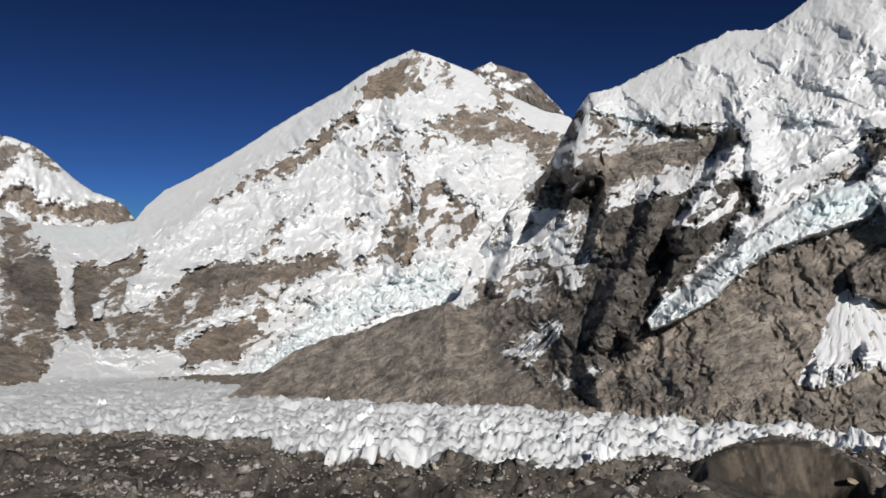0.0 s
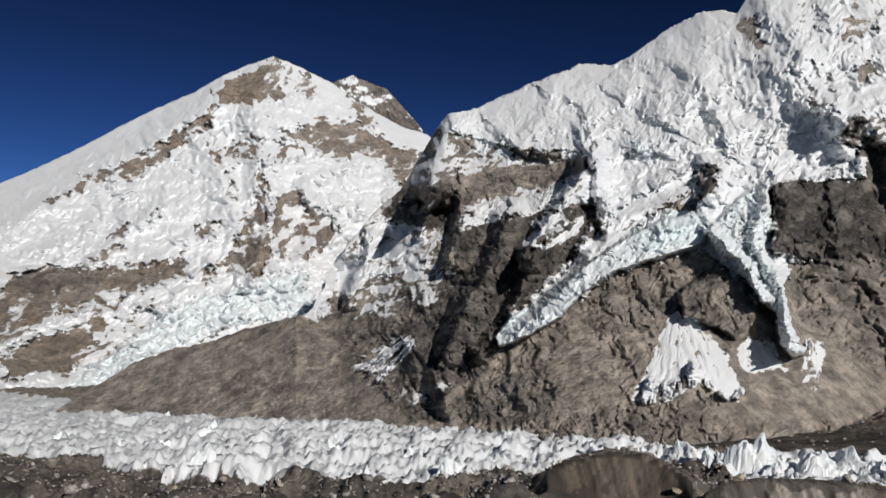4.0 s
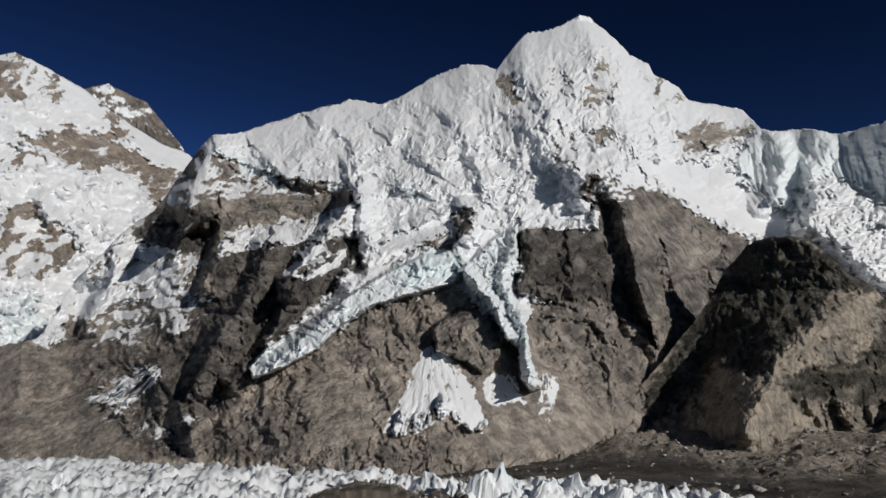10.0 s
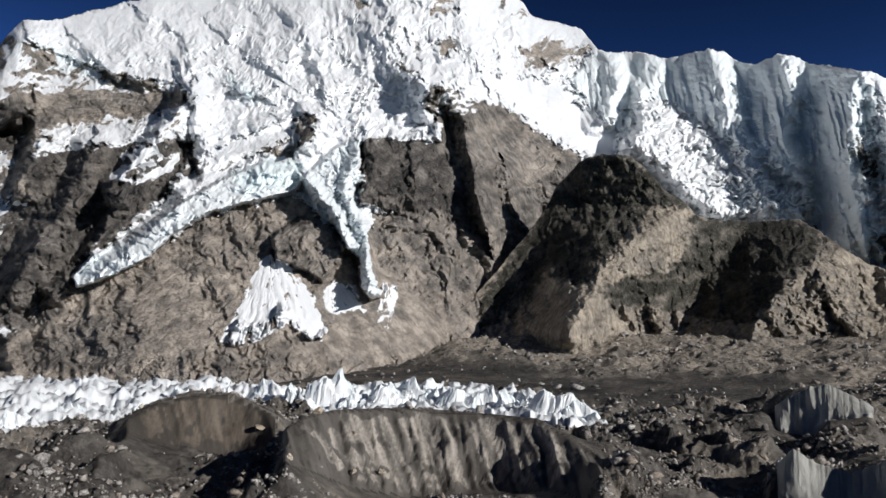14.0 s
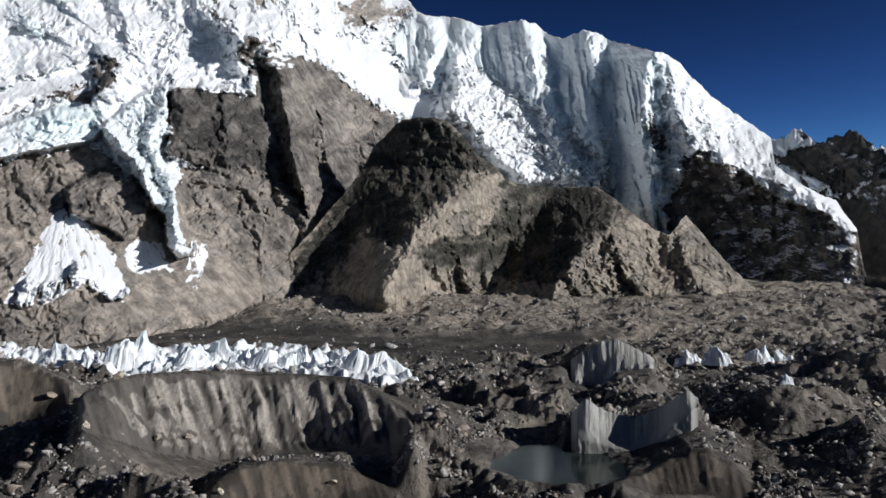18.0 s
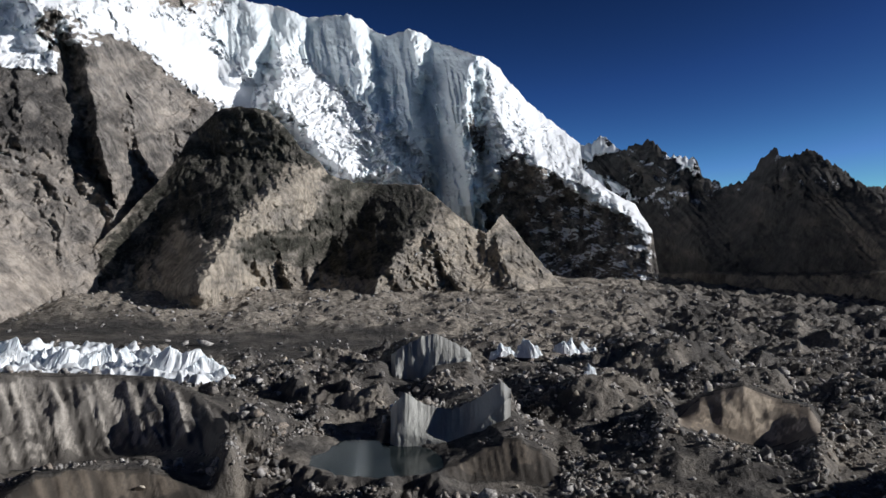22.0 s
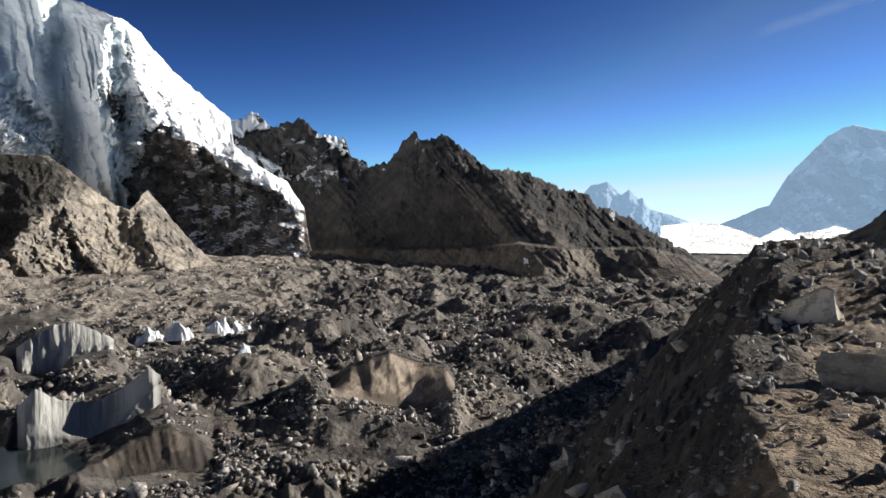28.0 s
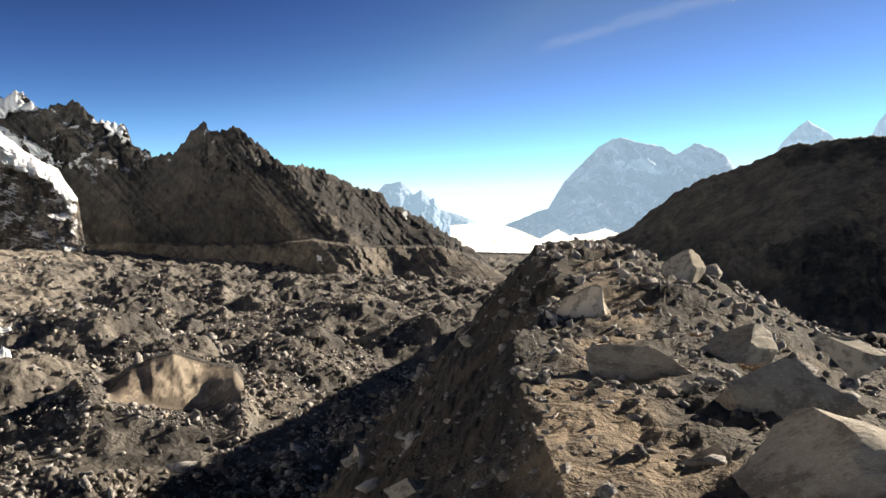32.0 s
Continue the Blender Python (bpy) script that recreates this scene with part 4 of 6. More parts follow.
m.scarp([(9.76, 12.75), (7.63, 11.98), (5.04, 10.37), (3.49, 8.37)], 1.6, 2.5, 130)
m.scarp([(3.49, 8.37), (2.39, 6.8), (1.96, 5.65)], 0.9, 1.5, 50)
m.scarp([(11.96, 12.23), (11.94, 10.22), (11.11, 7.4)], 0.6, 2.2, 70)
m.scarp([(21.46, 13.93), (20.61, 12.17), (18.53, 9.71), (16.51, 7.05)], 0.8, 1.8, 120)
m.scarp([(15.25, 9.68), (14.68, 7.44), (12.57, 4.23), (10.73, 0.7)], 1.1, 2.4, 80)
m.scarp([(17.73, 7.46), (16.53, 5.43), (15.36, 2.63), (13.05, 0.28)], 0.7, 1.5, 50)
m.scarp([(9.78, 12.16), (9.56, 10.56), (8.91, 8.95)], 0.5, 1.0, 60)
m.scarp([(21.04, 15.24), (22.08, 12.99), (21.85, 9.49), (20.6, 7.45)], 0.5, 1.5, 60)
m.scarp([(5.04, 10.37), (5.01, 7.26), (3.51, 4.54)], 0.6, 1.8, 60)
m.scarp([(14.31, 16.73), (16.84, 14.58), (21.03, 13.81)], 0.5, 1.5, 45)
# blue hollows of the upper snow
m.scarp([(34.49, 18.47), (35.87, 16.98), (37.79, 14.85), (38.64, 12.19)], 1.5, 2.0, 50)
m.scarp([(35.61, 16), (37.25, 15.89), (38.24, 14.21), (38.26, 12.61)], 1.0, 0.9, 40)
m.scarp([(24.08, 20.48), (27.53, 20.21), (29.64, 18.73), (30.78, 15.04)], 0.8, 2.0, 60)
m.scarp([(29.46, 13.05), (30.47, 12.2), (29.59, 10.59)], 0.5, 1.0, 60)
m.scarp([(18.49, 18.86), (21.05, 17.88), (21.89, 15.24)], 0.5, 1.5, 45)
m.scarp([(38.89, 25.64), (39.95, 23.06), (41.31, 19.45), (42.59, 15.43)], 1.2, 2.5, 80)
m.scarp([(34.16, 24.57), (34.46, 22.03), (36.4, 19.13)], 1.2, 2.5, 90)
m.scarp([(43.48, 21.87), (44.45, 19.46), (46.85, 16.49)], 1.0, 2.0, 80)
m.patch([(31.96, 18.42), (34.7, 18.46), (36.66, 16.33), (38.38, 14.6), (38.08, 12.83), (35.33, 14.41), (33.13, 16.15)], flute=0.5, crag=0.15)
# snow patches on the high face
m.patch([(39.17, 20.64), (40.6, 23.55), (41.56, 21.73), (40.73, 19.82), (38.89, 19.5)], snow=0.5, tan=1.0, crag=0.7)
m.patch([(36.37, 22.26), (37.43, 22.56), (37.47, 19.83), (36.52, 19.71)], snow=0.6, tan=0.8, crag=0.6)
m.patch([(32.23, 21.79), (33.4, 22.18), (34.02, 20.09), (33.5, 19.65), (32.69, 20.65)], snow=0.25, tan=0.7, crag=0.8)
m.patch([(45.18, 16.77), (47.33, 17.79), (50.91, 16.82), (49.36, 16.08), (47.5, 15.57), (45.96, 15.68)], snow=0.33, tan=0.6, crag=0.7)
m.patch([(39.1, 17.64), (40.41, 17.99), (40.82, 17.09), (39.92, 16.7)], snow=0.2, tan=0.3, crag=0.8)
m.patch([(36.31, 17.47), (37.97, 17.82), (38.28, 14.93), (36.63, 15.85)], snow=0.58, tan=0.8, crag=0.6)
m.patch([(43.06, 21.55), (44.58, 20.97), (46.34, 19.21), (45.54, 18.75), (43.71, 19.94)], snow=0.55, crag=0.7)
m.patch([(34.16, 24.57), (38.85, 25.08), (42.27, 21.64), (45.93, 18.89), (44.99, 16.72), (40.95, 14.4), (35.92, 17.98), (33.94, 20.1)], flute=0.25, crag=0.55)
m.patch([(29.34, 22.92), (33.47, 23.66), (33.94, 20.1), (35.53, 18.4), (33.75, 16.11), (32.1, 16.61), (30.55, 20.29)], flute=0.5)
m.patch([(24.58, 10.62), (26.88, 10.82), (29.05, 10.61), (28.52, 9.72), (25.19, 9.87)], snow=0.35, crag=0.7)
m.patch([(19.12, 19.35), (21.05, 19.49), (21.91, 18.69), (20.62, 18.48)], serac=0.6)
m.patch([(11.16, 16.36), (13.5, 16.1), (16.83, 14.79), (16.42, 14.17), (12.71, 14.67), (10.87, 15.39)], serac=0.8, ice=0.3)
m.patch([(17.24, 16.01), (21.04, 16.46), (25.31, 16.84), (29.52, 15.09), (33.7, 14.91), (33.94, 11.24), (29.43, 12.23), (25.22, 11.51), (21.87, 13.19), (18.51, 14.41)], serac=0.4, crag=0.3)
m.patch([(23.58, 15.23), (25.28, 14.8), (26.52, 13.54), (25.89, 13.47)], serac=0.8, ice=0.4)
m.patch([(21.02, 8.27), (23.53, 10.3), (27.76, 12.28), (32.18, 13.44), (29.62, 11.74), (25.18, 8.96), (21.01, 5.73), (18.56, 4.53)], snow=0.78, tan=0.0, crag=0.1)
m.patch([(28.8, 12.25), (30.07, 12.54), (30.32, 11.3), (29.38, 10.51)], snow=0.2, dark=0.5, push=60, soft=0.1)
# glaciers and rocks that stand out
m.patch([(22.24, 5.8), (27.6, 5.93), (29.18, 4.07), (26.7, 2.5), (23.44, 2.14), (21, 3.38)], tan=0.5, dark=0.15, crag=1.2, soft=0.2)
m.patch([(12.72, -2.03), (15.42, -1.31), (18.59, -2.53), (17.82, -5.2), (12.4, -4.67), (10.85, -3.5)], tan=0.2, dark=0.15, crag=0.9, soft=0.25)
m.patch([(34.89, 5.54), (40.3, 4.55), (40.88, 1.81), (37.79, 1.1), (35.53, 2.33)], tan=0.4, dark=0.1, crag=0.8, soft=0.25)
m.patch(knob, snow=0, tan=0.3, crag=1.0, push=40, soft=0.25, rough=0.15, fade=(-2, 3))
m.patch(tongue, snow=1, ice=0.22, crag=0.15, serac=0.25, push=40, soft=0.1, rough=0.12)
m.patch([(24.33, 8.24), (27.27, 9.62), (29.55, 9.36), (29.3, 8.14), (27.63, 7.36), (25.14, 6.99)], ice=0.6, serac=0.5)
m.patch(ice_leg, snow=1, ice=0.25, crag=0.3, serac=1.1, push=28, soft=0.1, rough=0.15)
for cone in (cone_big, cone_mid, cone_low):
    m.patch(cone, crag=0.05, tan=0.5, dark=0, soft=0.15, rough=0.2)
m.fan((27.1, 3.4), [(26.91, 2.98), (28.31, 2.07), (29.87, 0.05), (31.15, -3.29), (29.95, -3.47), (28.2, -2.29), (24.97, -3.8), (23.58, -3.39), (24.6, -1.46), (25.86, 0.9)], 0.45, 1.0, 11)
m.fan((31.3, 1.6), [(31.3, 0.82), (33.07, 0.4), (33.78, -1.37), (31.41, -1.54), (30.64, -0.75)], 0.5, 0.95, 8)
m.fan((35.3, 1.6), [(35.05, 0.56), (36.21, 0.35), (35.91, -1.59), (35.26, -2.93), (34.5, -2.73)], 0.3, 0.9, 8)
m.fan((9.1, 1.4), [(8.04, 1.69), (8.45, 0.73), (7.03, -0.77), (5.81, -1.94), (5.24, -1.29), (3.98, -0.9), (5.18, 0.01)], 0.25, 0.9, 12)
m.patch(buttress, snow=0.0, tan=0.15, dark=0.4, crag=1.35, push=60, soft=0.25, rough=0.25, fade=(4, 8))
# left columns coloured darker still, as the shade on them
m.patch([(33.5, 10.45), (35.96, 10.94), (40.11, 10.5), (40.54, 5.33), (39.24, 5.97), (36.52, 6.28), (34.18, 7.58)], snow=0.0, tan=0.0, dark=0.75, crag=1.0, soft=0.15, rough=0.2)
m.patch([(35.2, 11.99), (38.45, 12.4), (39.61, 11.92), (39.53, 10.73), (35.96, 10.82)], snow=0.85, tan=0.2, crag=0.2, soft=0.12, rough=0.2)
m.scarp([(38.58, 14.59), (40.33, 13.86), (41.29, 10.81), (41.84, 7.62), (42.55, 4.46)], 0.9, 3.2, 130)
m.scarp([(33.94, 11.04), (34.64, 8.77), (33.76, 7.19)], 0.5, 1.6, 35)
m.scarp([(37.15, 10.67), (37.61, 8.24), (37.3, 6.25)], 0.4, 1.0, 20)
m.scarp([(43.98, 8.66), (44.54, 6.3), (45.44, 3.96)], 0.8, 2.0, 70)
m.scarp([(48.25, 9.87), (48.37, 7.21), (47.27, 4.64)], 0.9, 1.5, 60)
m.patch([(41.84, 12.14), (44.57, 12.64), (48.55, 9.64), (46.92, 6.83), (43.76, 8.35), (41.44, 9.44)], snow=0.0, tan=0.3, dark=0.1, crag=1.0)
m.patch([(38.63, 14.19), (40.32, 14.3), (42.23, 13.1), (40.69, 12.46), (39.18, 12.75)], snow=0.45, tan=0.3)
m.patch([(34.65, 4.89), (37.9, 4.99), (44.46, 3.85), (47.1, 1.88), (44.41, 0.69), (41.09, -2.13), (40.28, -1.3), (37.86, 1.4), (36.25, 1.82), (34.84, 3.06)], snow=0.0, tan=0.3, dark=0.12, crag=1.1, soft=0.25)
m.scarp([(36.27, 4.68), (38.71, 4.25), (39.92, 3.01)], 0.5, 1.2, 25)
m.scarp([(41.17, 3.82), (42.8, 2.56), (43.18, 0.5)], 0.6, 1.4, 35)
# ice value tints the flutes so that their shade turns bluish
m.patch(fluted, snow=1.0, ice=0.3, crag=0.1, flute=1.1)
m.patch(broken, snow=1, crag=0.2, flute=0, serac=1.0, soft=0.3, rough=0.5)
lies = smooth(-0.5, 0.9, inside(broken, m.b, m.e) + 0.3 * fbm(m.b * 1.2, m.e * 1.2, 3, 470))
m.r += lies * (48 * (m.e - 11) + 66 * (m.b - 58.5))
m.patch(bay, snow=1, crag=0.06, flute=0, serac=0.05)
m.patch([(67.25, 8.87), (68.43, 9.8), (68.89, 6.57), (68.03, 6.2)], snow=0.45, dark=0.3, crag=0.8)
m.patch([(69.19, 1.07), (69.59, 3.86), (69.98, 6.22), (71.33, 6.57), (71.52, 3.82), (71.13, 1.65)], snow=0.25, dark=0.3, crag=0.9)
m.patch([(68.83, 13.05), (70.38, 11.64), (73.22, 9), (75.44, 7.29), (75.81, 6.01), (74.52, 4.83), (72.28, 5.76), (70.75, 6.98), (69.21, 8.99)], snow=1, crag=0.45, flute=0.5)
m.patch([(73.97, 5), (77.43, 4.04), (79.53, 3.07), (80.7, 0.95), (79.88, 0.81), (78.84, 2.03), (76.35, 3), (74.52, 4.21)], snow=0.95, crag=0.5, flute=0.5, soft=0.12, rough=0.2, push=30)
# ribs and hollows
m.scarp([(33.52, 10.85), (32.35, 7.23), (33.82, 3.96), (34.16, -0.01)], 0.6, 0.8, 40)
m.scarp([(29.32, 8.55), (30.31, 7.29), (31.68, 5.63), (32.59, 3.19)], 0.5, 0.8, 60)
m.rib([(21.86, 10.32), (21.84, 8.26), (18.56, 5.02), (14.59, 1.44)], 0.8, -70)
m.rib([(8.46, 0.73), (10.05, -1.97), (10.89, -4.62)], 1.6, 35)
m.rib([(35.53, 18.4), (37.83, 15.44), (38.85, 13.77)], 2.0, 60)
m.rib([(33.73, 24.6), (33.94, 20.1), (35.12, 18.43)], 1.6, 50)
m.rib([(38.89, 25.75), (40.25, 21.5), (41.14, 17.13), (41.73, 14.33)], 3.0, 90)
m.rib([(46.34, 19.21), (46.91, 17.24), (48.41, 13.64)], 2.0, 60)
m.rib([(30.21, 22.88), (29.69, 20.33), (27.86, 16.37)], 2.0, 50)
m.scarp([(68.63, 13.32), (69.21, 9.77), (70.75, 6.2), (74.15, 4.84), (77.43, 3.85), (80.39, 0.96)], 5.5, 3.0, 420)
m.scarp([(58.52, 16.03), (59.78, 12.8), (60.08, 10.07), (61.69, 6.85)], 2.8, 1.3, 157)
m.scarp([(63.26, 15.13), (63.54, 12.48), (62.97, 9.48), (63.87, 5.57)], 3.2, 1.3, 195)
m.scarp([(67.54, 13.55), (66.91, 10.67), (67.13, 6.9), (67.69, 3.11)], 2.6, 1.3, 150)
m.scarp([(51.51, 16.5), (52.28, 14.44), (51.4, 11.92)], 1.8, 1.2, 170)
m.scarp([(54.55, 16.06), (54.91, 14.68), (54.08, 13.56)], 1.0, 1.0, 80)
m.rib([(70.76, 11.23), (71.9, 7.72), (72.66, 4.97)], 0.9, 70)
m.finish(0.0175, 480)
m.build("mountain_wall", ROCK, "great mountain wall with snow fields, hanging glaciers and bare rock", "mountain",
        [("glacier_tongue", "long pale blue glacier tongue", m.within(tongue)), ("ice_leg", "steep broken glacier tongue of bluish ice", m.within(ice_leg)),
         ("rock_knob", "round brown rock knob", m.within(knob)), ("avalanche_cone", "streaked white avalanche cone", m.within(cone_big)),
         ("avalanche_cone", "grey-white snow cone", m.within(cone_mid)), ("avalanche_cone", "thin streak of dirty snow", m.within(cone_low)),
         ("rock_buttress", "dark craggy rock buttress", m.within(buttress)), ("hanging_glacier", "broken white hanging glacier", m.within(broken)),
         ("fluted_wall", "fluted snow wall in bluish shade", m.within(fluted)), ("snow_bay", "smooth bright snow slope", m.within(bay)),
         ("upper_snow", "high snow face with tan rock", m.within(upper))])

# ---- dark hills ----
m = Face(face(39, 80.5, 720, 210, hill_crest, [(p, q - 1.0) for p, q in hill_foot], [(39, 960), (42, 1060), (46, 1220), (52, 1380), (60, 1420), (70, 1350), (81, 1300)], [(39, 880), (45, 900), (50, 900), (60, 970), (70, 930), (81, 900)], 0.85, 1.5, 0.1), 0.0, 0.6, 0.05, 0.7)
scree = [(46.89, 1.18), (48.5, 0.36), (50.53, -0.05), (52.15, -2.11), (54.19, -5.81), (43.67, -5.64), (45.28, -2.05)]
crags = [(60.77, -2.96), (63.22, -0.92), (64.84, 0.09), (66.43, -0.52), (67.22, -2.94), (68.01, -4.14), (64.82, -4.58), (62.4, -3.78)]
# dark on left flanks and hollow: growth, plus shade put into the colour
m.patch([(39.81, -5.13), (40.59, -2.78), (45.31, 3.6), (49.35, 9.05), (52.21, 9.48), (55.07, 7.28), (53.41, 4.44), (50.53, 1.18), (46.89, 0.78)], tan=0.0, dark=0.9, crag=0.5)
m.patch([(56.29, 5.66), (57.11, 4.84), (55.86, 1.16), (53.39, 0.76), (50.93, -0.05), (50.12, 0.77), (52.58, 3.22)], tan=0.9, dark=0.0, crag=0.35)
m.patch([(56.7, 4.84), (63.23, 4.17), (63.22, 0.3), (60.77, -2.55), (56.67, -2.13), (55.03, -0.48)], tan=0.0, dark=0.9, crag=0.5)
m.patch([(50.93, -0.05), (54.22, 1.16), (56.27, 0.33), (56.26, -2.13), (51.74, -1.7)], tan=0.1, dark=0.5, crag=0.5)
m.patch([(51.74, -1.29), (56.67, -1.72), (57.08, -2.96), (52.15, -2.93)], tan=0.4, dark=0.0, crag=1.2)
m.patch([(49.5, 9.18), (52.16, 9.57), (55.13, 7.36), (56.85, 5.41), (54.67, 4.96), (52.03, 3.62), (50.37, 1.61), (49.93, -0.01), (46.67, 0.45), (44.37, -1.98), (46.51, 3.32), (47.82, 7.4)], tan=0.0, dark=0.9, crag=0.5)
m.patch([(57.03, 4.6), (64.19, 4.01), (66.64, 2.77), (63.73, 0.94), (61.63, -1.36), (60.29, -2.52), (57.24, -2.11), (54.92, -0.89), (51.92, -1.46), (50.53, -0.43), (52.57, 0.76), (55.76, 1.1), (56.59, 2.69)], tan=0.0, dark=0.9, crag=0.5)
m.patch([(54.87, 4.96), (56.97, 5.17), (57.19, 3.28), (55.77, 1.3), (52.97, 0.75), (51.15, 0.38), (52, 2.4)], tan=0.6, dark=0.0, crag=0.5)
m.patch([(54.28, 5.5), (56.27, 5.71), (56.05, 4.92), (53.86, 4.38), (51.37, 1.19), (50.53, -0.02), (50.14, 0.6), (52.22, 3.21)], tan=0.95, dark=0.0, crag=0.6, soft=0.1)
m.patch(scree, tan=0.75, dark=0, crag=0.12)
m.patch([(52.15, -2.93), (60.77, -2.96), (68.79, -4.53), (78.83, -6.21), (52.54, -6.61)], tan=0.35, dark=0, crag=0.5)
m.patch(crags, tan=0.3, dark=0, crag=1.4, snow=0.12)
m.patch([(64.84, 3.54), (68.8, 0.68), (71.51, -0.14), (76.34, -4.39), (78.83, -6.21), (68.79, -5.33), (68.01, -2.14), (65.24, 1.1)], tan=0.75, dark=0, crag=0.7)
m.patch([(68.8, 0.88), (70.75, 1.85), (72.27, -0.53), (74.14, -2.88), (70.74, -1.73)], tan=0.3, dark=0.2, crag=1.2)
m.scarp([(52.16, 9.49), (55.12, 7.16), (56.07, 5.32), (53.03, 3.19), (50.76, 1.2), (50.12, -0.42), (48.44, -3.25)], 4.2, 5.0, 175)
m.scarp([(67.34, 2.93), (65.19, 1.67), (62.97, 0.18), (61.24, -2.14), (60.23, -4.47)], 4.2, 4.0, 160)
m.scarp([(47.29, 0.64), (48.49, -0.4), (48.04, -2.84)], 1.2, 2.0, 35)
m.scarp([(69.31, 0.81), (70.23, -1.42), (71.14, -3.23)], 1.2, 1.8, 35)
m.scarp([(65.14, 0.14), (66.12, -2.15), (68.13, -4)], 0.6, 1.4, 30)
m.scarp([(61.81, -1.56), (62.5, -3.3), (63.19, -4.44)], 0.5, 1.2, 22)
m.scarp([(54.12, -1.09), (54.49, -2.49), (54.85, -3.7)], 0.4, 0.8, 25)
m.finish(0.022, 520)
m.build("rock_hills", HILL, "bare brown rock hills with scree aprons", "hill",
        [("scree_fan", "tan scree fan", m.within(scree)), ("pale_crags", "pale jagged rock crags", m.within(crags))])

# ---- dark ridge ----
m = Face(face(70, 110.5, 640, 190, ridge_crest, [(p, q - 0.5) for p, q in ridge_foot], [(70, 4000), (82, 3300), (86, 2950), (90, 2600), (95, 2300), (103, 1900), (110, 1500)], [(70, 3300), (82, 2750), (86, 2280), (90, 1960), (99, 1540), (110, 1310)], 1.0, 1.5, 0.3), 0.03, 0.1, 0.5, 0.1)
m.flute += 0.25
m.crag += 0.7 * smooth(1.6, 0.5, line_at(ridge_crest, m.b) - m.e)
base = [(67.77, -3.08), (75.88, -2.4), (83.01, -1.82), (90.37, -1.81), (96.11, -1.37), (99.35, -1.76), (105.26, -1.62), (107.56, -2.26), (110.54, -3.95), (110.55, -4.72), (67.75, -4.78)]
m.patch(base, snow=0, tan=0.95, dark=0, crag=0.04, flute=0.25, push=150, soft=0.12, rough=0.1)
m.patch([(74.97, 7.16), (77.28, 7.67), (78.17, 6.76), (76.69, 6.29), (75.54, 6.02)], snow=1, crag=0.2, soft=0.1)
m.patch([(75.15, 5.89), (77.07, 4.96), (79.81, 3.82), (80.21, 2.95), (75.91, 4.46)], snow=0.85, crag=0.1)
m.patch([(81.09, 6.32), (83.01, 6.28), (83.58, 5.01), (82.61, 5.23), (81.61, 5.34)], snow=0.95, crag=0.2, soft=0.1)
m.patch([(78.25, 6.76), (81.41, 6.25), (83.82, 4.69), (86.26, 3.9), (81.4, 2.24), (79.02, 3.81)], snow=0.22, dark=0.2, crag=1.0)
m.patch([(86.66, 4.31), (88.42, 6.55), (91.16, 5.96), (94.04, 3.53), (92, 2.71), (88.71, 3.51)], snow=0.14, tan=0.2, crag=0.9)
# flank towards the sun is coloured tan to look lit
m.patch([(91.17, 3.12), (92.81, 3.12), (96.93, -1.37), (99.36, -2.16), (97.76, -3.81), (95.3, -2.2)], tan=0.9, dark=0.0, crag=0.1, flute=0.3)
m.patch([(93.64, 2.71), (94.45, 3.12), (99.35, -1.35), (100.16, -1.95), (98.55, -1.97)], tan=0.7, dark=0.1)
# left face gets its shade as dark cover
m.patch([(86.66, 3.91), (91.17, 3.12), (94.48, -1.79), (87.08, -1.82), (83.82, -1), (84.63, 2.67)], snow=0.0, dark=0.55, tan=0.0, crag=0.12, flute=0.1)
m.patch([(96.32, -2.39), (96.73, -2.59), (97.02, -3.82), (96.53, -3.62)], snow=0.6, soft=0.06, rough=0.06)
m.patch([(102.51, 1.49), (102.9, 1.09), (102.83, 0.09), (102.43, 0.69)], snow=0.5, soft=0.06, rough=0.06)
m.scarp([(90.26, 6.46), (91.64, 3.76), (94.7, 0.2), (96.95, -3.07)], 4.5, 6.0, 240)
m.scarp([(88.1, 6.78), (87.73, 3.79), (86.16, 0.97), (84.16, -0.67)], 2.5, 3.0, 110)
m.scarp([(80.23, 7.46), (81.68, 4.62), (83.33, 0.96)], 2.5, 3.0, 110)
m.scarp([(93.54, 4.13), (96.91, 0.6), (99.44, -2.05)], 1.2, 2.0, 45)
m.scarp([(96.88, 3.69), (99.77, 0.23), (102.19, -1.99)], 1.2, 2.0, 40)
m.scarp([(100.09, 2.5), (102.51, -0.13), (104.83, -1.93)], 1.2, 2.0, 35)
m.scarp([(81.7, 0.95), (84.16, -1.08), (86.19, -2.69)], 1.5, 2.0, 60)
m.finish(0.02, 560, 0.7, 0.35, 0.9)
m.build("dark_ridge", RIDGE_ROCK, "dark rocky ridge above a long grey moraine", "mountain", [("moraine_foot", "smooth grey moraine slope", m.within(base))])

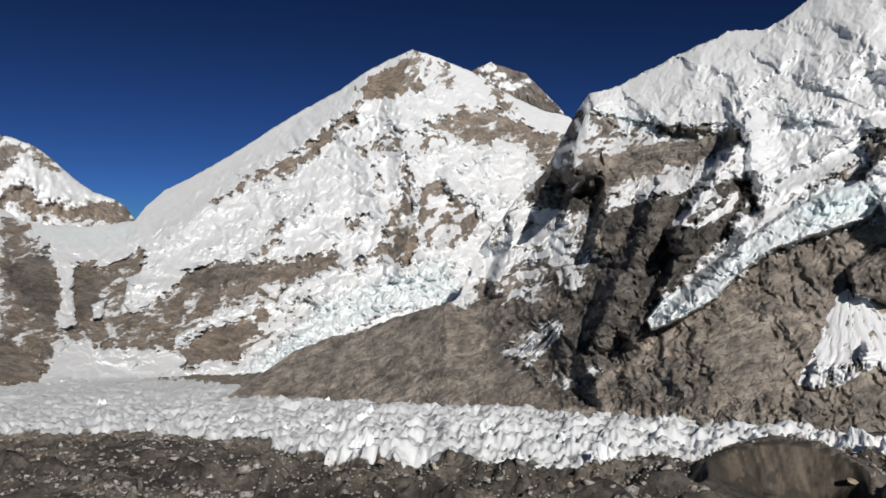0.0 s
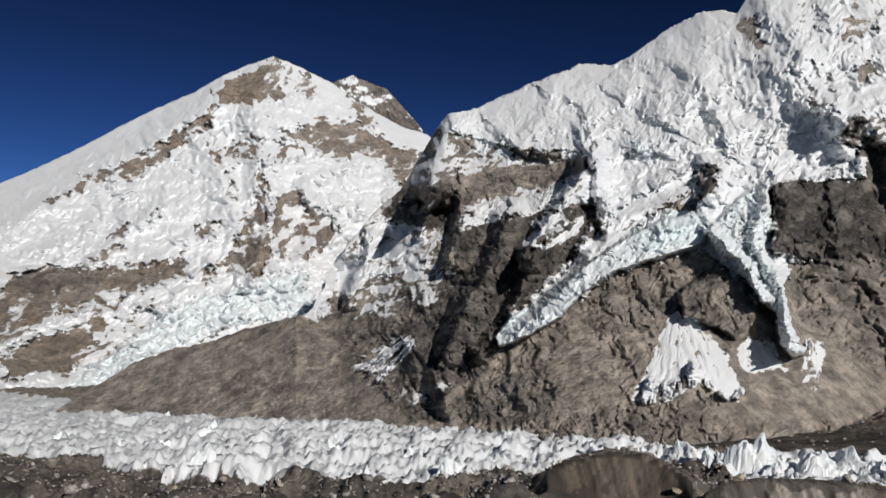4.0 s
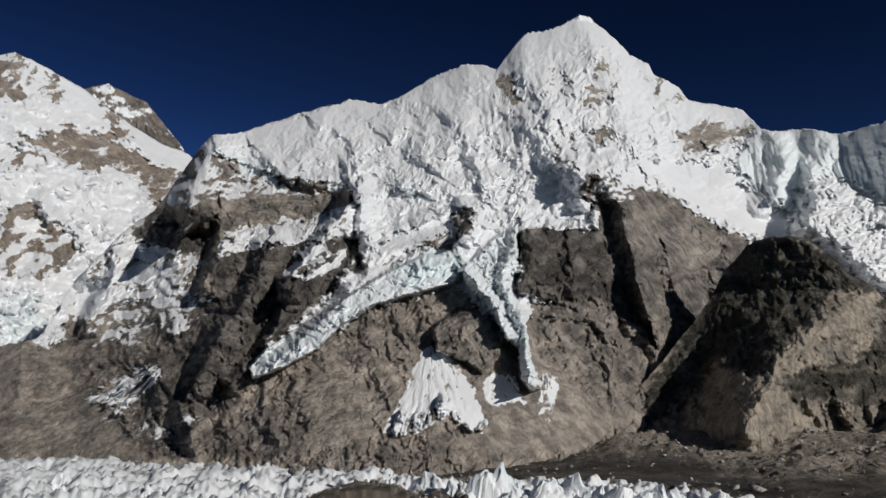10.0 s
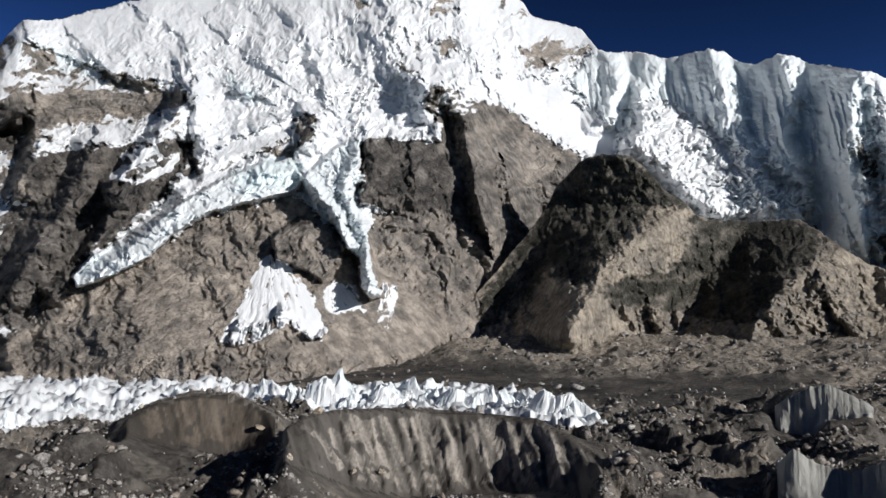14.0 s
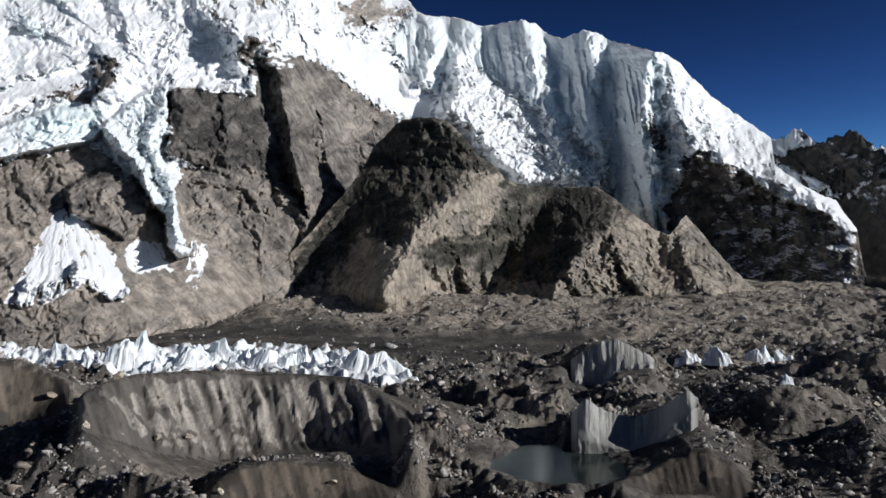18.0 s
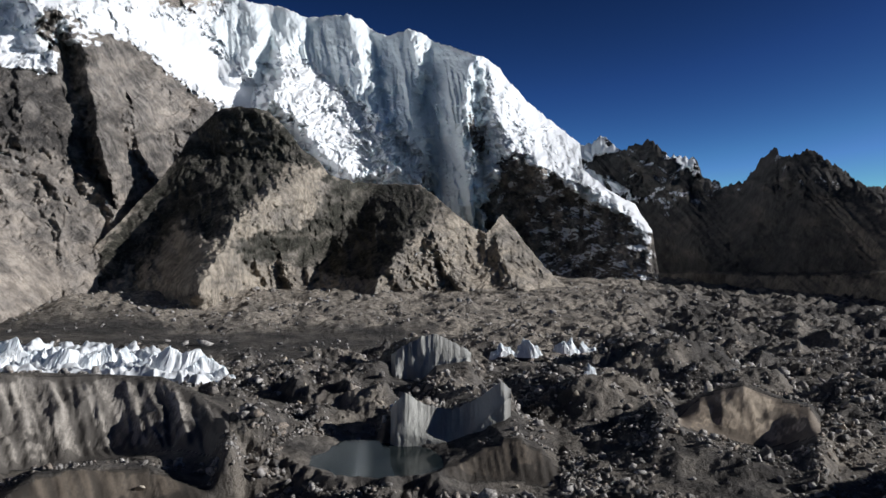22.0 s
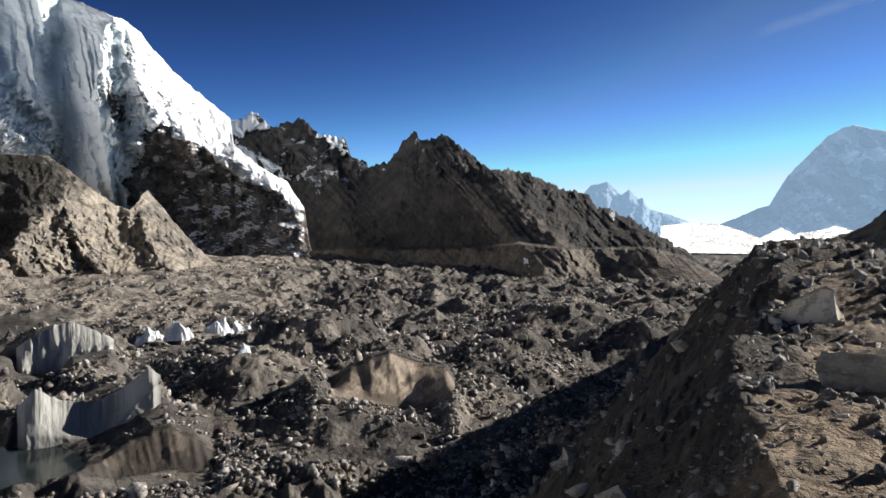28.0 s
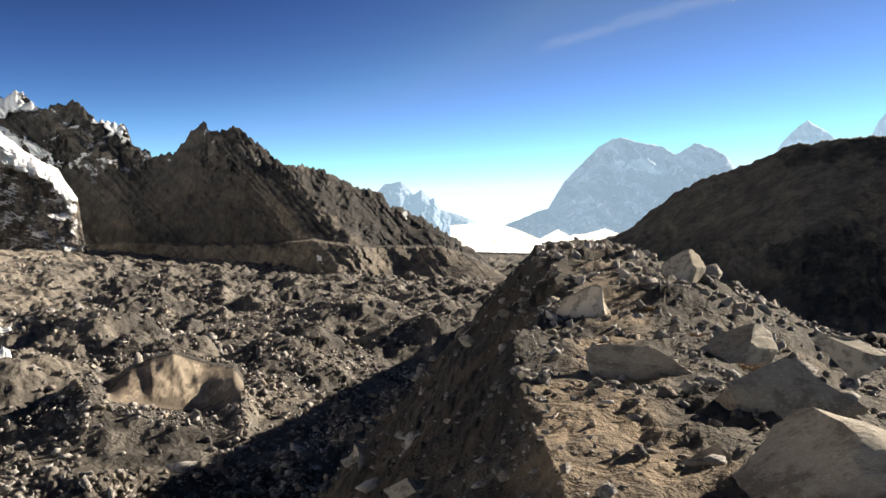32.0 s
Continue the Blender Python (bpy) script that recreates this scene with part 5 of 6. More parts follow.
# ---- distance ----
# air haze is painted on: bluish base colours plus a faint glow
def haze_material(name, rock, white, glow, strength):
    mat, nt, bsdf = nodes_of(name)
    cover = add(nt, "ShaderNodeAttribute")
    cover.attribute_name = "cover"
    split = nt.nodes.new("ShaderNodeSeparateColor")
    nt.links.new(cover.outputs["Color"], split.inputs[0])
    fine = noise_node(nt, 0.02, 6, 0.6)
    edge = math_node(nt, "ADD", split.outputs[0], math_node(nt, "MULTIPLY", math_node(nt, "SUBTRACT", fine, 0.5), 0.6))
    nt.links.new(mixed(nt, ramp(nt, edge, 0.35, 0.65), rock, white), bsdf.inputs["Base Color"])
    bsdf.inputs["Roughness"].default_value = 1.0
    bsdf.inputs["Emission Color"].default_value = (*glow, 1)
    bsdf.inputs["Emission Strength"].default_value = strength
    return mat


HAZE = haze_material("haze_tinted_peaks", (0.13, 0.16, 0.20), (0.32, 0.37, 0.43), (0.24, 0.38, 0.56), 0.5)
HAZE_FAR = haze_material("haze_tinted_far_peaks", (0.16, 0.20, 0.26), (0.36, 0.43, 0.52), (0.27, 0.44, 0.64), 0.5)
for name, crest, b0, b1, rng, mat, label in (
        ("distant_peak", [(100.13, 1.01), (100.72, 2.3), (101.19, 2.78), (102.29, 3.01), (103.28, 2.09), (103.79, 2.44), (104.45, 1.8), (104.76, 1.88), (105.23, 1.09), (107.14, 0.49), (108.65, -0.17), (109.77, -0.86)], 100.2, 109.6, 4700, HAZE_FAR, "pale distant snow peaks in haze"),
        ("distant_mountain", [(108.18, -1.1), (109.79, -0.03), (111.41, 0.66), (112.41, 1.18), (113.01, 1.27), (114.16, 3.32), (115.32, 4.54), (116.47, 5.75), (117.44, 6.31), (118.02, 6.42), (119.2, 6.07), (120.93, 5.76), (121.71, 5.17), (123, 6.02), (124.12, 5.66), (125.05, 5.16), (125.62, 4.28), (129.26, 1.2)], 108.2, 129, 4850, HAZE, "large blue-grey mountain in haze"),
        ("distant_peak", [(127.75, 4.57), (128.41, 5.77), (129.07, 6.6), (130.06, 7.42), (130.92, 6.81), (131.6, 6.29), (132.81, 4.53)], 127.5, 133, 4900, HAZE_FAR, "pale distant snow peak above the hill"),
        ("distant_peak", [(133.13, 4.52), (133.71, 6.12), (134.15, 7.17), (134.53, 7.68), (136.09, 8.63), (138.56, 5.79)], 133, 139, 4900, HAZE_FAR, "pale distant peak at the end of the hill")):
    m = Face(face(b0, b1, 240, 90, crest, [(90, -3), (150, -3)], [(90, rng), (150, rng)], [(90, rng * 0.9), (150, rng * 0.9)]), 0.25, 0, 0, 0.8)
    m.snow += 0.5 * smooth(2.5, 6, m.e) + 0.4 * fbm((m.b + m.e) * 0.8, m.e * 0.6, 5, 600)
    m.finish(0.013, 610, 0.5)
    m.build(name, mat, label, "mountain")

mat, nt, bsdf = nodes_of("glowing_cloud_white")
bsdf.inputs["Base Color"].default_value = (0.9, 0.9, 0.9, 1)
bsdf.inputs["Roughness"].default_value = 1.0
# glow replaces the sunlight that comes through the cloud from behind
bsdf.inputs["Emission Color"].default_value = (1, 0.98, 0.95, 1)
nt.links.new(ramp(nt, noise_node(nt, 0.006, 6, 0.6), 0.35, 0.7, 0.35, 0.62), bsdf.inputs["Emission Strength"])
m = Face(face(106.0, 119.0, 420, 60, [(105.25, -0.19), (106.77, -0.02), (108.27, 0.14), (109.75, 0.03), (110.85, -0.27), (112.47, -0.88), (113.17, -0.53), (113.76, -0.18), (114.56, -0.59), (115.74, -0.43), (117.07, -0.05), (117.73, -0.23), (119.66, -0.94)], [(105.28, -2.89), (111.6, -2.3), (114.41, -1.95), (119.68, -1.84)], [(100, 4600), (125, 4500)], [(100, 4300), (125, 4200)]), 1, 0, 0, 0)
m.r -= 120 * (1 - np.abs(fbm(m.b * 1.6, m.e * 2.5, 5, 640)))
m.build("cloud_bank", mat, "bright white cloud bank filling the valley", "cloud")

# ---- moraine hill ----
right_hill = [(109.5, -4.5), (111, -3.0)] + [(114.32, -2.03), (116.68, -0.87), (118.62, -0.13), (120.13, 1.22), (121.98, 2.71), (123.45, 3.5), (125.62, 4.28), (127.04, 4.77), (129.09, 5.83), (130.45, 5.95), (132.42, 6.23), (134.59, 6.27)] + [(138, 7.0), (150, 6.0), (165, 2.0)]
m = Face(face(109.5, 165, 620, 130, right_hill, [(109, -6.5), (120, -5), (130, -6.5), (165, -6)], [(109, 240), (120, 250), (135, 200), (165, 160)], [(109, 170), (120, 170), (130, 110), (165, 80)], 1.0, 0, 0.12), 0, 0.5, 0.1, 0.8)
m.patch([(128.42, 5.32), (134.59, 6.27), (138.55, 6.13), (138.61, 4.43), (132.47, 4.89), (129.15, 4.19)], dark=0.8)
m.patch([(127.6, -1.12), (131.98, 0.51), (134.85, -0.86), (135.01, -5.15), (131.2, -5.44), (128.72, -2.97)], dark=0.8)
m.patch([(122.01, 1.85), (127.06, 4.2), (134.42, 4.15), (132.63, 0.53), (126.86, -0.38), (122.1, -0.91)], tan=0.5, dark=0.0, crag=0.3)
m.finish(0.02, 660, 0.3, 0.1)
m.build("moraine_hill", HILLSIDE, "shaded brown moraine hill with dark patches of growth", "hill")

# ---- lens flare streak ----
# see-through glowing sheet standing in for lens flare, not a cloud
mat, nt, bsdf = nodes_of("flare_sheet")
cover = add(nt, "ShaderNodeAttribute")
cover.attribute_name = "cover"
split = nt.nodes.new("ShaderNodeSeparateColor")
nt.links.new(cover.outputs["Color"], split.inputs[0])
bsdf.inputs["Base Color"].default_value = (0.9, 0.9, 0.9, 1)
bsdf.inputs["Roughness"].default_value = 1.0
bsdf.inputs["Emission Color"].default_value = (1, 0.97, 0.95, 1)
bsdf.inputs["Emission Strength"].default_value = 0.3
nt.links.new(split.outputs[0], bsdf.inputs["Alpha"])
spine = [(111.47, 12.48), (113.87, 13.08), (116.22, 13.69), (118.92, 14.47), (121.57, 15.02), (123.96, 15.53), (126.28, 16.01)]
bq = np.linspace(spine[0][0], spine[-1][0], 120)
across = np.linspace(-1, 1, 24)[:, None]
b, e = np.repeat(bq[None], 24, 0), line_at(spine, bq) + across * (0.5 + 0.35 * np.linspace(0, 1, 120))
thin = 0.10 * smooth(1, 0.1, np.abs(across + 0.25 * fbm(b * 0.7, e * 0.5, 3, 650))) * smooth(0, 0.35, (b - bq[0]) / 5) * (0.8 + 0.25 * fbm((b + e) * 0.5, (e - 0.6 * b) * 1.5, 3, 651)) * smooth(bq[-1], bq[-1] - 0.7, b)
r = 4650.0
grid_mesh("flare_streak", r * np.sin(np.radians(b)), r * np.cos(np.radians(b)), EYE + r * np.tan(np.radians(e)), (thin, 0 * b, 0 * b, 0 * b), mat, label="thin glowing sheet in place of a lens flare streak", category="cloud", kind="structure")
# ---- ground ----
AXIS = radians(116)
ICE_BAND = [(-50, -1.2), (-50, -4.0)] + [(-29.25, -4.72), (-24.43, -5.11), (-19.22, -5.46), (-15.55, -6.3), (-11.75, -7.14), (-3.9, -8.31), (4.07, -9.3), (9.96, -9.38), (13.83, -8.67), (17.55, -8.5), (22.88, -7.63), (25.57, -7.22)] + [(32.96, -9.35), (41.07, -9.67)] + [(50.06, -10.58), (50.07, -8.99), (40.56, -7.12), (26.59, -6.91)] + [(19.53, -6.03), (15.89, -5.91), (8.24, -5.19), (3.47, -4.6), (-4.17, -3.7), (-11.71, -2.68), (-19.25, -1.64), (-29.37, -0.86)]
STRIP = [(24.22, -6.31), (34.64, -5.35), (45.18, -5.86), (50.26, -6.32), (65.34, -6.31), (65.28, -7.7), (54.69, -8.7), (50.59, -8.24), (41.13, -7.12), (33, -6.59)]
# ice cliffs: name, label, top line, bottom line, range of top and bottom, how far the ends curl inwards
CLIFFS = [
    ("ice_cliff", "grey streaked ice cliff round a hollow", [(27.83, -9.67), (29.47, -8.81), (31.48, -8.41), (34.98, -8.38), (38.66, -8.59), (42.48, -8.95), (46.03, -9.28), (48.44, -10.54), (50.67, -11.86)], [(27.18, -11.7), (29.44, -12.3), (32.47, -13.69), (36.75, -14.65), (41.28, -14.45), (45.2, -14.3), (48.42, -14.06), (50.87, -13.36)], 352, 305, 50),
    ("ice_cliff", "pale grey ice cliff above a pond", [(61.97, -11.82), (62.99, -10.69), (64.2, -11.46), (66.4, -11.98), (68.19, -11.18), (69.95, -9.87), (70.72, -10.38)], [(61.76, -13.58), (62.98, -13.67), (66.4, -14.33), (67.39, -14.06), (69.17, -12.18), (70.72, -10.96)], 292, 281, 0),
    ("ice_fin", "pale grey dirty ice fin", [(61.98, -8.04), (62.79, -7.46), (64.21, -6.72), (65.22, -6.51), (66.42, -7.09), (67.8, -7.82)], [(61.77, -9.44), (64.2, -9.72), (65.21, -8.59), (67.8, -8.21)], 445, 425, 0),
    ("ice_slab", "tan striped slab of dirty ice", [(82.39, -11.9), (83.82, -10.34), (85.25, -9.64), (86.68, -9.17), (88.75, -9.98), (90.82, -10.46), (91.48, -11.58)], [(82.19, -12.29), (84.63, -12.81), (87.1, -13.17), (88.55, -13.25), (90.41, -12.62), (91.65, -11.98)], 335, 306, 10),
    ("ice_cliff", "brown dirty ice cliff with vertical grooves", [(65.91, -14.97), (67.66, -14.26), (69.81, -13.83), (71.28, -13.72), (72.95, -14.52), (74.27, -15.74)], [(65.56, -16.34), (67.63, -16.94), (71.25, -16.77), (74.46, -17.23)], 262, 246, 6),
    ("ice_cliff", "dark muddy ice cliff under rubble", [(17.44, -8.31), (19.27, -7.45), (21.9, -6.83), (24.6, -7.03), (27.35, -8.58)], [(17.08, -9.14), (21.14, -10.54), (24.2, -11.48), (27.73, -10.33)], 400, 375, 18),
    ("ice_cliff", "brown grooved ice bank", [(36.01, -16.21), (38.24, -14.96), (41.28, -14.75), (45.2, -15.14), (49.22, -16.75)], [(35.64, -17.24), (40.49, -17.71), (45.18, -18.05), (50.02, -18.28)], 255, 240, 8),
]
MOUNDS = [(p, *q) for p, q in zip(
    [(22.29, -6.77), (17.44, -8.31), (14.41, -8.54), (10.21, -9.52), (54.34, -8.34), (61.37, -8.43), (63.42, -6.74), (51.26, -10.87)] + [(52.52, -11.34), (53.35, -8.64), (57.46, -9.47), (74.14, -8.69), (81.24, -6.18), (77.42, -8.72), (83.88, -9.56), (71.87, -12.24), (67.99, -10.88)] + [(83, -6.7), (93.7, -8.34), (95.54, -7.18), (99.38, -5.21), (104.55, -6.48), (87.09, -7.95), (76.24, -9.14), (90.4, -10.79)] + [(-27.35, -5.75), (-20.99, -5.55), (-25.37, -7.67)],
    [(410, 42), (390, 26), (335, 24), (300, 34), (420, 34), (430, 30), (470, 26), (330, 30), (290, 20), (430, 24), (420, 26), (370, 34), (430, 60), (345, 38), (300, 36), (285, 24), (330, 28),
     (430, 48), (390, 40), (420, 34), (620, 60), (470, 44), (400, 30), (330, 34), (330, 40), (560, 60), (560, 60), (380, 50)])]
POND_B, POND_R, POND_Z = radians(61.3), 262.0, -2.0
POND_X, POND_Y = POND_R * math.sin(POND_B), POND_R * math.cos(POND_B)


def moraine(x, y):
    """Height of the side moraine on which the eye stands."""
    u, v = x * math.sin(AXIS) + y * math.cos(AXIS), x * math.cos(AXIS) - y * math.sin(AXIS)
    v = v + 0.9 * np.sin(u / 9) * smooth(4, 20, u)
    crest = EYE + np.interp(u, [-400, -60, 0, 6, 10, 16, 24, 32, 45, 60, 90, 130, 200, 400, 1000, 3000], [-6, -4, -1.9, -2.6, -2.9, -3.1, -3.4, -3.6, -2.5, -2.4, -3.0, -3.2, -6, -14, -45, -140])
    left = np.maximum(-v - 0.075 * np.clip(u - 6.6, 0, 50), 0)
    right = np.maximum(v - 3.2, 0)
    return crest - 1.2 * left - 0.36 * np.minimum(right, 26) + 0.01 * np.maximum(right - 60, 0)


def ground_parts(x, y):
    """Height of the ground, and its cover of snow, ice, tan earth and dark growth."""
    rr = np.maximum(np.hypot(x, y), 0.02)
    bb = np.degrees(np.arctan2(x, y))
    slope = plane_slope(bb) * rr
    ee = np.degrees(np.arctan2(slope - EYE, rr))
    calm = smooth(-0.4, 0.4, inside(STRIP, bb, ee) + 0.3 * fbm(bb * 0.8, ee * 2, 4, 120))
    apron = smooth(540, 700, rr + 60 * fbm(x / 150, y / 150, 3, 116)) * smooth(84, 74, bb)
    lump = (26 + 8 * smooth(700, 1500, rr)) * (ridged(x / 110, y / 110, 6, 101, 0.52) - 0.6) + 14 * (ridged(x / 42, y / 42, 5, 103) - 0.52) + 1.6 * (ridged(x / 13, y / 13, 5, 104, 0.6) - 0.5) + 0.7 * fbm(x / 6, y / 6, 4, 105, 0.6)
    floor = slope + lump * smooth(60, 180, rr) * smooth(4500, 1500, rr) * (1 - 0.8 * calm) * (1 - 0.5 * apron)
    floor = floor + 20 * smooth(600, 960, rr) * smooth(33, 42, bb) * smooth(88, 76, bb)
    streak, mud = 0 * floor, 0 * floor
    for (mb, me), mr, rad in MOUNDS:
        mx, my, mz = mr * math.sin(radians(mb)), mr * math.cos(radians(mb)), EYE + mr * math.tan(radians(me))
        d = np.hypot(x - mx, y - my) / rad
        near = d < 2.2
        if near.any():
            d = d[near] + 0.18 * fbm(x[near] / 16, y[near] / 16, 4, 130)
            h = (mz - slope[near]) * np.exp(-1.3 * np.clip(d, 0, 9) ** 1.6) + 0.8 * fbm(x[near] / 6, y[near] / 6, 4, 131)
            floor[near] = np.maximum(floor[near], slope[near] + h)
    for _, _, top, bottom, rt, rb, curl in CLIFFS:
        lo, hi = min(p[0] for p in top), max(p[0] for p in top)
        near = (bb > lo - 2) & (bb < hi + 2) & (rr > rb - 60) & (rr < rt + 60)
        if not near.any():
            continue
        q, qb = rr[near], bb[near]
        zt, zb = EYE + rt * np.tan(np.radians(line_at(top, qb))), EYE + rb * np.tan(np.radians(line_at(bottom, qb)))
        inward = curl * np.abs((2 * qb - lo - hi) / (hi - lo)) ** 2.5
        up = np.clip((q + inward - rb) / (rt - rb), 0, 1)
        zt, zb = zt - inward * np.tan(np.radians(line_at(top, qb))), zb - inward * np.tan(np.radians(line_at(bottom, qb)))
        up = np.clip(up + 0.16 * fbm(x[near] / 22, y[near] / 22, 4, 148) * up * (1 - up) * 4, 0, 1)
        prof = zb + (zt - zb) * up ** 1.15
        w = smooth(lo - 1.2, lo + 0.4, qb) * smooth(hi + 1.2, hi - 0.4, qb) * smooth(rb - 50, rb - 3, q + inward) * smooth(rt + 50, rt + 1, q + inward)
        if curl:
            face_on = (up > 0) & (up < 1) & (qb > lo) & (qb < hi)
            span = 0.2 * rt * np.pi / 180
            along = (qb + 0.2 * fbm(qb * 0.5, q / 40, 3, 146)) * span + 0.035 * (q - rt)
            groove = 0.6 * fbm(along, q / 90, 4, 142, 0.6) + 0.5 * ridged(along * 0.7, q / 120, 3, 144)
            prof = prof - (rt - rb) * (0.012 if curl == 10 else 0.06) * (groove - 0.3) * smooth(0, 0.15, up) * smooth(1, 0.85, up)
            spot = fbm(x[near] / 13, y[near] / 13, 5, 147, 0.6)
            streak[near] = np.where(face_on, 0.5 + (0.42 if curl == 10 else 0.26) * fbm(along * (2.4 if curl == 10 else 1.9) + (q - rt) * (0.16 if curl == 10 else 0.05), q / 60, 5, 145, 0.62) - 0.2 * (groove - 0.3), streak[near])
            mud[near] = np.where(face_on, np.clip(smooth(0.35, 0.9, spot - 0.4 * (up - 0.5)) + smooth(0.3, 0.05, up + 0.35 * spot) + smooth(0.88, 0.98, up + 0.1 * spot) + smooth(0.2, 0.04, np.minimum(qb - lo, hi - qb) / (hi - lo) + 0.12 * spot), 0, 1), mud[near])
        else:
            prof = prof - 1.2
        floor[near] += w * (prof - floor[near])
    band = smooth(-0.15, 0.15, inside(ICE_BAND, bb, ee) + 0.25 * fbm(bb * 1.1, ee * 3, 5, 121))
    spike = 0.52 * ridged(x / 46, y / 46, 4, 122, 0.5) + 0.36 * ridged(x / 19 + 0.3 * y / 19, y / 24, 4, 123, 0.5) + 0.12 * ridged(x / 8, y / 10, 3, 124, 0.5)
    floor = floor * (1 - 0.75 * band) + band * (0.75 * slope + 27 * (spike - 0.45) * (0.55 + 0.45 * smooth(1500, 500, rr)))
    pond = np.hypot(x - POND_X, y - POND_Y)
    floor = np.where(pond < 40, np.minimum(floor, POND_Z + 0.35 * (pond - 22 + 3 * fbm(x / 10, y / 10, 3, 126))), floor)
    u, v = x * math.sin(AXIS) + y * math.cos(AXIS), x * math.cos(AXIS) - y * math.sin(AXIS)
    side = moraine(x, y) + (0.12 + 0.012 * np.minimum(rr, 120)) * fbm(x / 7, y / 7, 6, 107, 0.55) * smooth(2, 12, rr)
    path = smooth(1.8, 0.4, np.abs(v - 0.8 + 1.2 * fbm(u / 8, v / 8, 3, 108))) * smooth(3, 9, u) * smooth(60, 30, u)
    side = side + ((0.42 - 0.2 * path + 0.55 * smooth(-0.5, -4, v)) * ridged(x / 2.6, y / 2.6, 5, 114, 0.6) + 0.05 * fbm(x / 0.5, y / 0.5, 3, 115)) * smooth(150, 40, rr) * smooth(3, 8, rr)
    on = side > floor
    trail = on * path
    tan = np.where(on, 0.05 + 0.6 * fbm(x / 5, y / 5, 5, 109) + 1.1 * trail, 0.15 + 0.9 * apron * (1 - calm) + 0.6 * fbm(x / 45, y / 45, 6, 111, 0.6))
    dark = np.where(on, (1 - trail) * 0.35 + 0.25 * fbm(x / 9, y / 9, 4, 112), 0.55 * calm + 0.4 * fbm(x / 60, y / 60, 5, 113))
    cliff = (streak != 0) & ~on
    tan, dark = np.where(cliff, np.clip(streak, 0.01, 1), tan), np.where(cliff, mud, dark)
    return np.maximum(floor, side), band * (1 - on) * ~cliff, 0.15 * band + 0.35 * band * smooth(0.55, 0.3, spike), tan, dark, cliff


def ground_z(x, y):
    return ground_parts(np.atleast_1d(np.asarray(x, float)), np.atleast_1d(np.asarray(y, float)))[0]


# ---- ice cliffs ----
def streaked_ice(name, pale, dirty, axis, glossy=0.55):
    """Old ice with streaks of mud running down it."""
    mat, nt, bsdf = nodes_of(name)
    streak = noise_node(nt, 0.32, 7, 0.7, axis)
    wide = noise_node(nt, 0.11, 5, 0.6, axis)
    blotch = noise_node(nt, 0.07, 6, 0.65)
    grit = noise_node(nt, 2.0, 6, 0.7)
    base = mixed(nt, ramp(nt, wide, 0.38, 0.62), dirty, pale)
    base = mixed(nt, ramp(nt, streak, 0.46, 0.62, 0, 0.3), base, tuple(0.55 * c for c in dirty))
    base = mixed(nt, ramp(nt, streak, 0.46, 0.34, 0, 0.3), base, tuple(1.15 * c for c in pale))
    base = mixed(nt, ramp(nt, blotch, 0.54, 0.66, 0, 0.6), base, tuple(0.5 * c for c in dirty))
    base = mixed(nt, ramp(nt, grit, 0.52, 0.7, 0, 0.35), base, (0.09, 0.08, 0.07))
    nt.links.new(base, bsdf.inputs["Base Color"])
    bsdf.inputs["Roughness"].default_value = glossy
    bm = add(nt, "ShaderNodeBump", Strength=0.7, Distance=0.6)
    nt.links.new(math_node(nt, "ADD", streak, math_node(nt, "MULTIPLY", grit, 0.3)), bm.inputs["Height"])
    nt.links.new(bm.outputs[0], bsdf.inputs["Normal"])
    return mat


PALE_ICE = streaked_ice("pale_grey_ice", (0.40, 0.40, 0.37), (0.29, 0.285, 0.265), (1, 0.1, 0.1), 0.6)


def bank_ice(name, pale, dirty, mud):
    """Old ice streaked with mud by the mesh's own cover."""
    mat, nt, bsdf = nodes_of(name)
    cover = add(nt, "ShaderNodeAttribute")
    cover.attribute_name = "cover"
    split = nt.nodes.new("ShaderNodeSeparateColor")
    nt.links.new(cover.outputs["Color"], split.inputs[0])
    grit, fine = noise_node(nt, 0.5, 7, 0.7), noise_node(nt, 2.5, 6, 0.7)
    edge = math_node(nt, "ADD", split.outputs[2], math_node(nt, "MULTIPLY", math_node(nt, "SUBTRACT", grit, 0.5), 0.5))
    base = mixed(nt, ramp(nt, edge, 0.3, 0.75), dirty, pale)
    cake = math_node(nt, "ADD", cover.outputs["Alpha"], math_node(nt, "MULTIPLY", math_node(nt, "SUBTRACT", grit, 0.5), 0.9))
    base = mixed(nt, ramp(nt, cake, 0.3, 0.7, 0, 0.85), base, mud)
    base = mixed(nt, ramp(nt, fine, 0.52, 0.68, 0, 0.5), base, tuple(0.6 * c for c in mud))
    nt.links.new(base, bsdf.inputs["Base Color"])
    bsdf.inputs["Roughness"].default_value = 0.7
    bsdf.inputs["Specular IOR Level"].default_value = 0.3
    bm = add(nt, "ShaderNodeBump", Strength=0.6, Distance=0.6)
    nt.links.new(math_node(nt, "ADD", grit, math_node(nt, "MULTIPLY", fine, 0.3)), bm.inputs["Height"])
    nt.links.new(bm.outputs[0], bsdf.inputs["Normal"])
    return mat


GREY_BANK = bank_ice("grey_streaked_ice", (0.46, 0.42, 0.37), (0.13, 0.118, 0.105), (0.08, 0.072, 0.064))
BROWN_BANK = bank_ice("muddy_brown_ice", (0.17, 0.14, 0.11), (0.08, 0.068, 0.056), (0.05, 0.044, 0.038))
TAN_BANK = bank_ice("tan_banded_ice", (0.52, 0.43, 0.33), (0.26, 0.21, 0.16), (0.17, 0.14, 0.11))

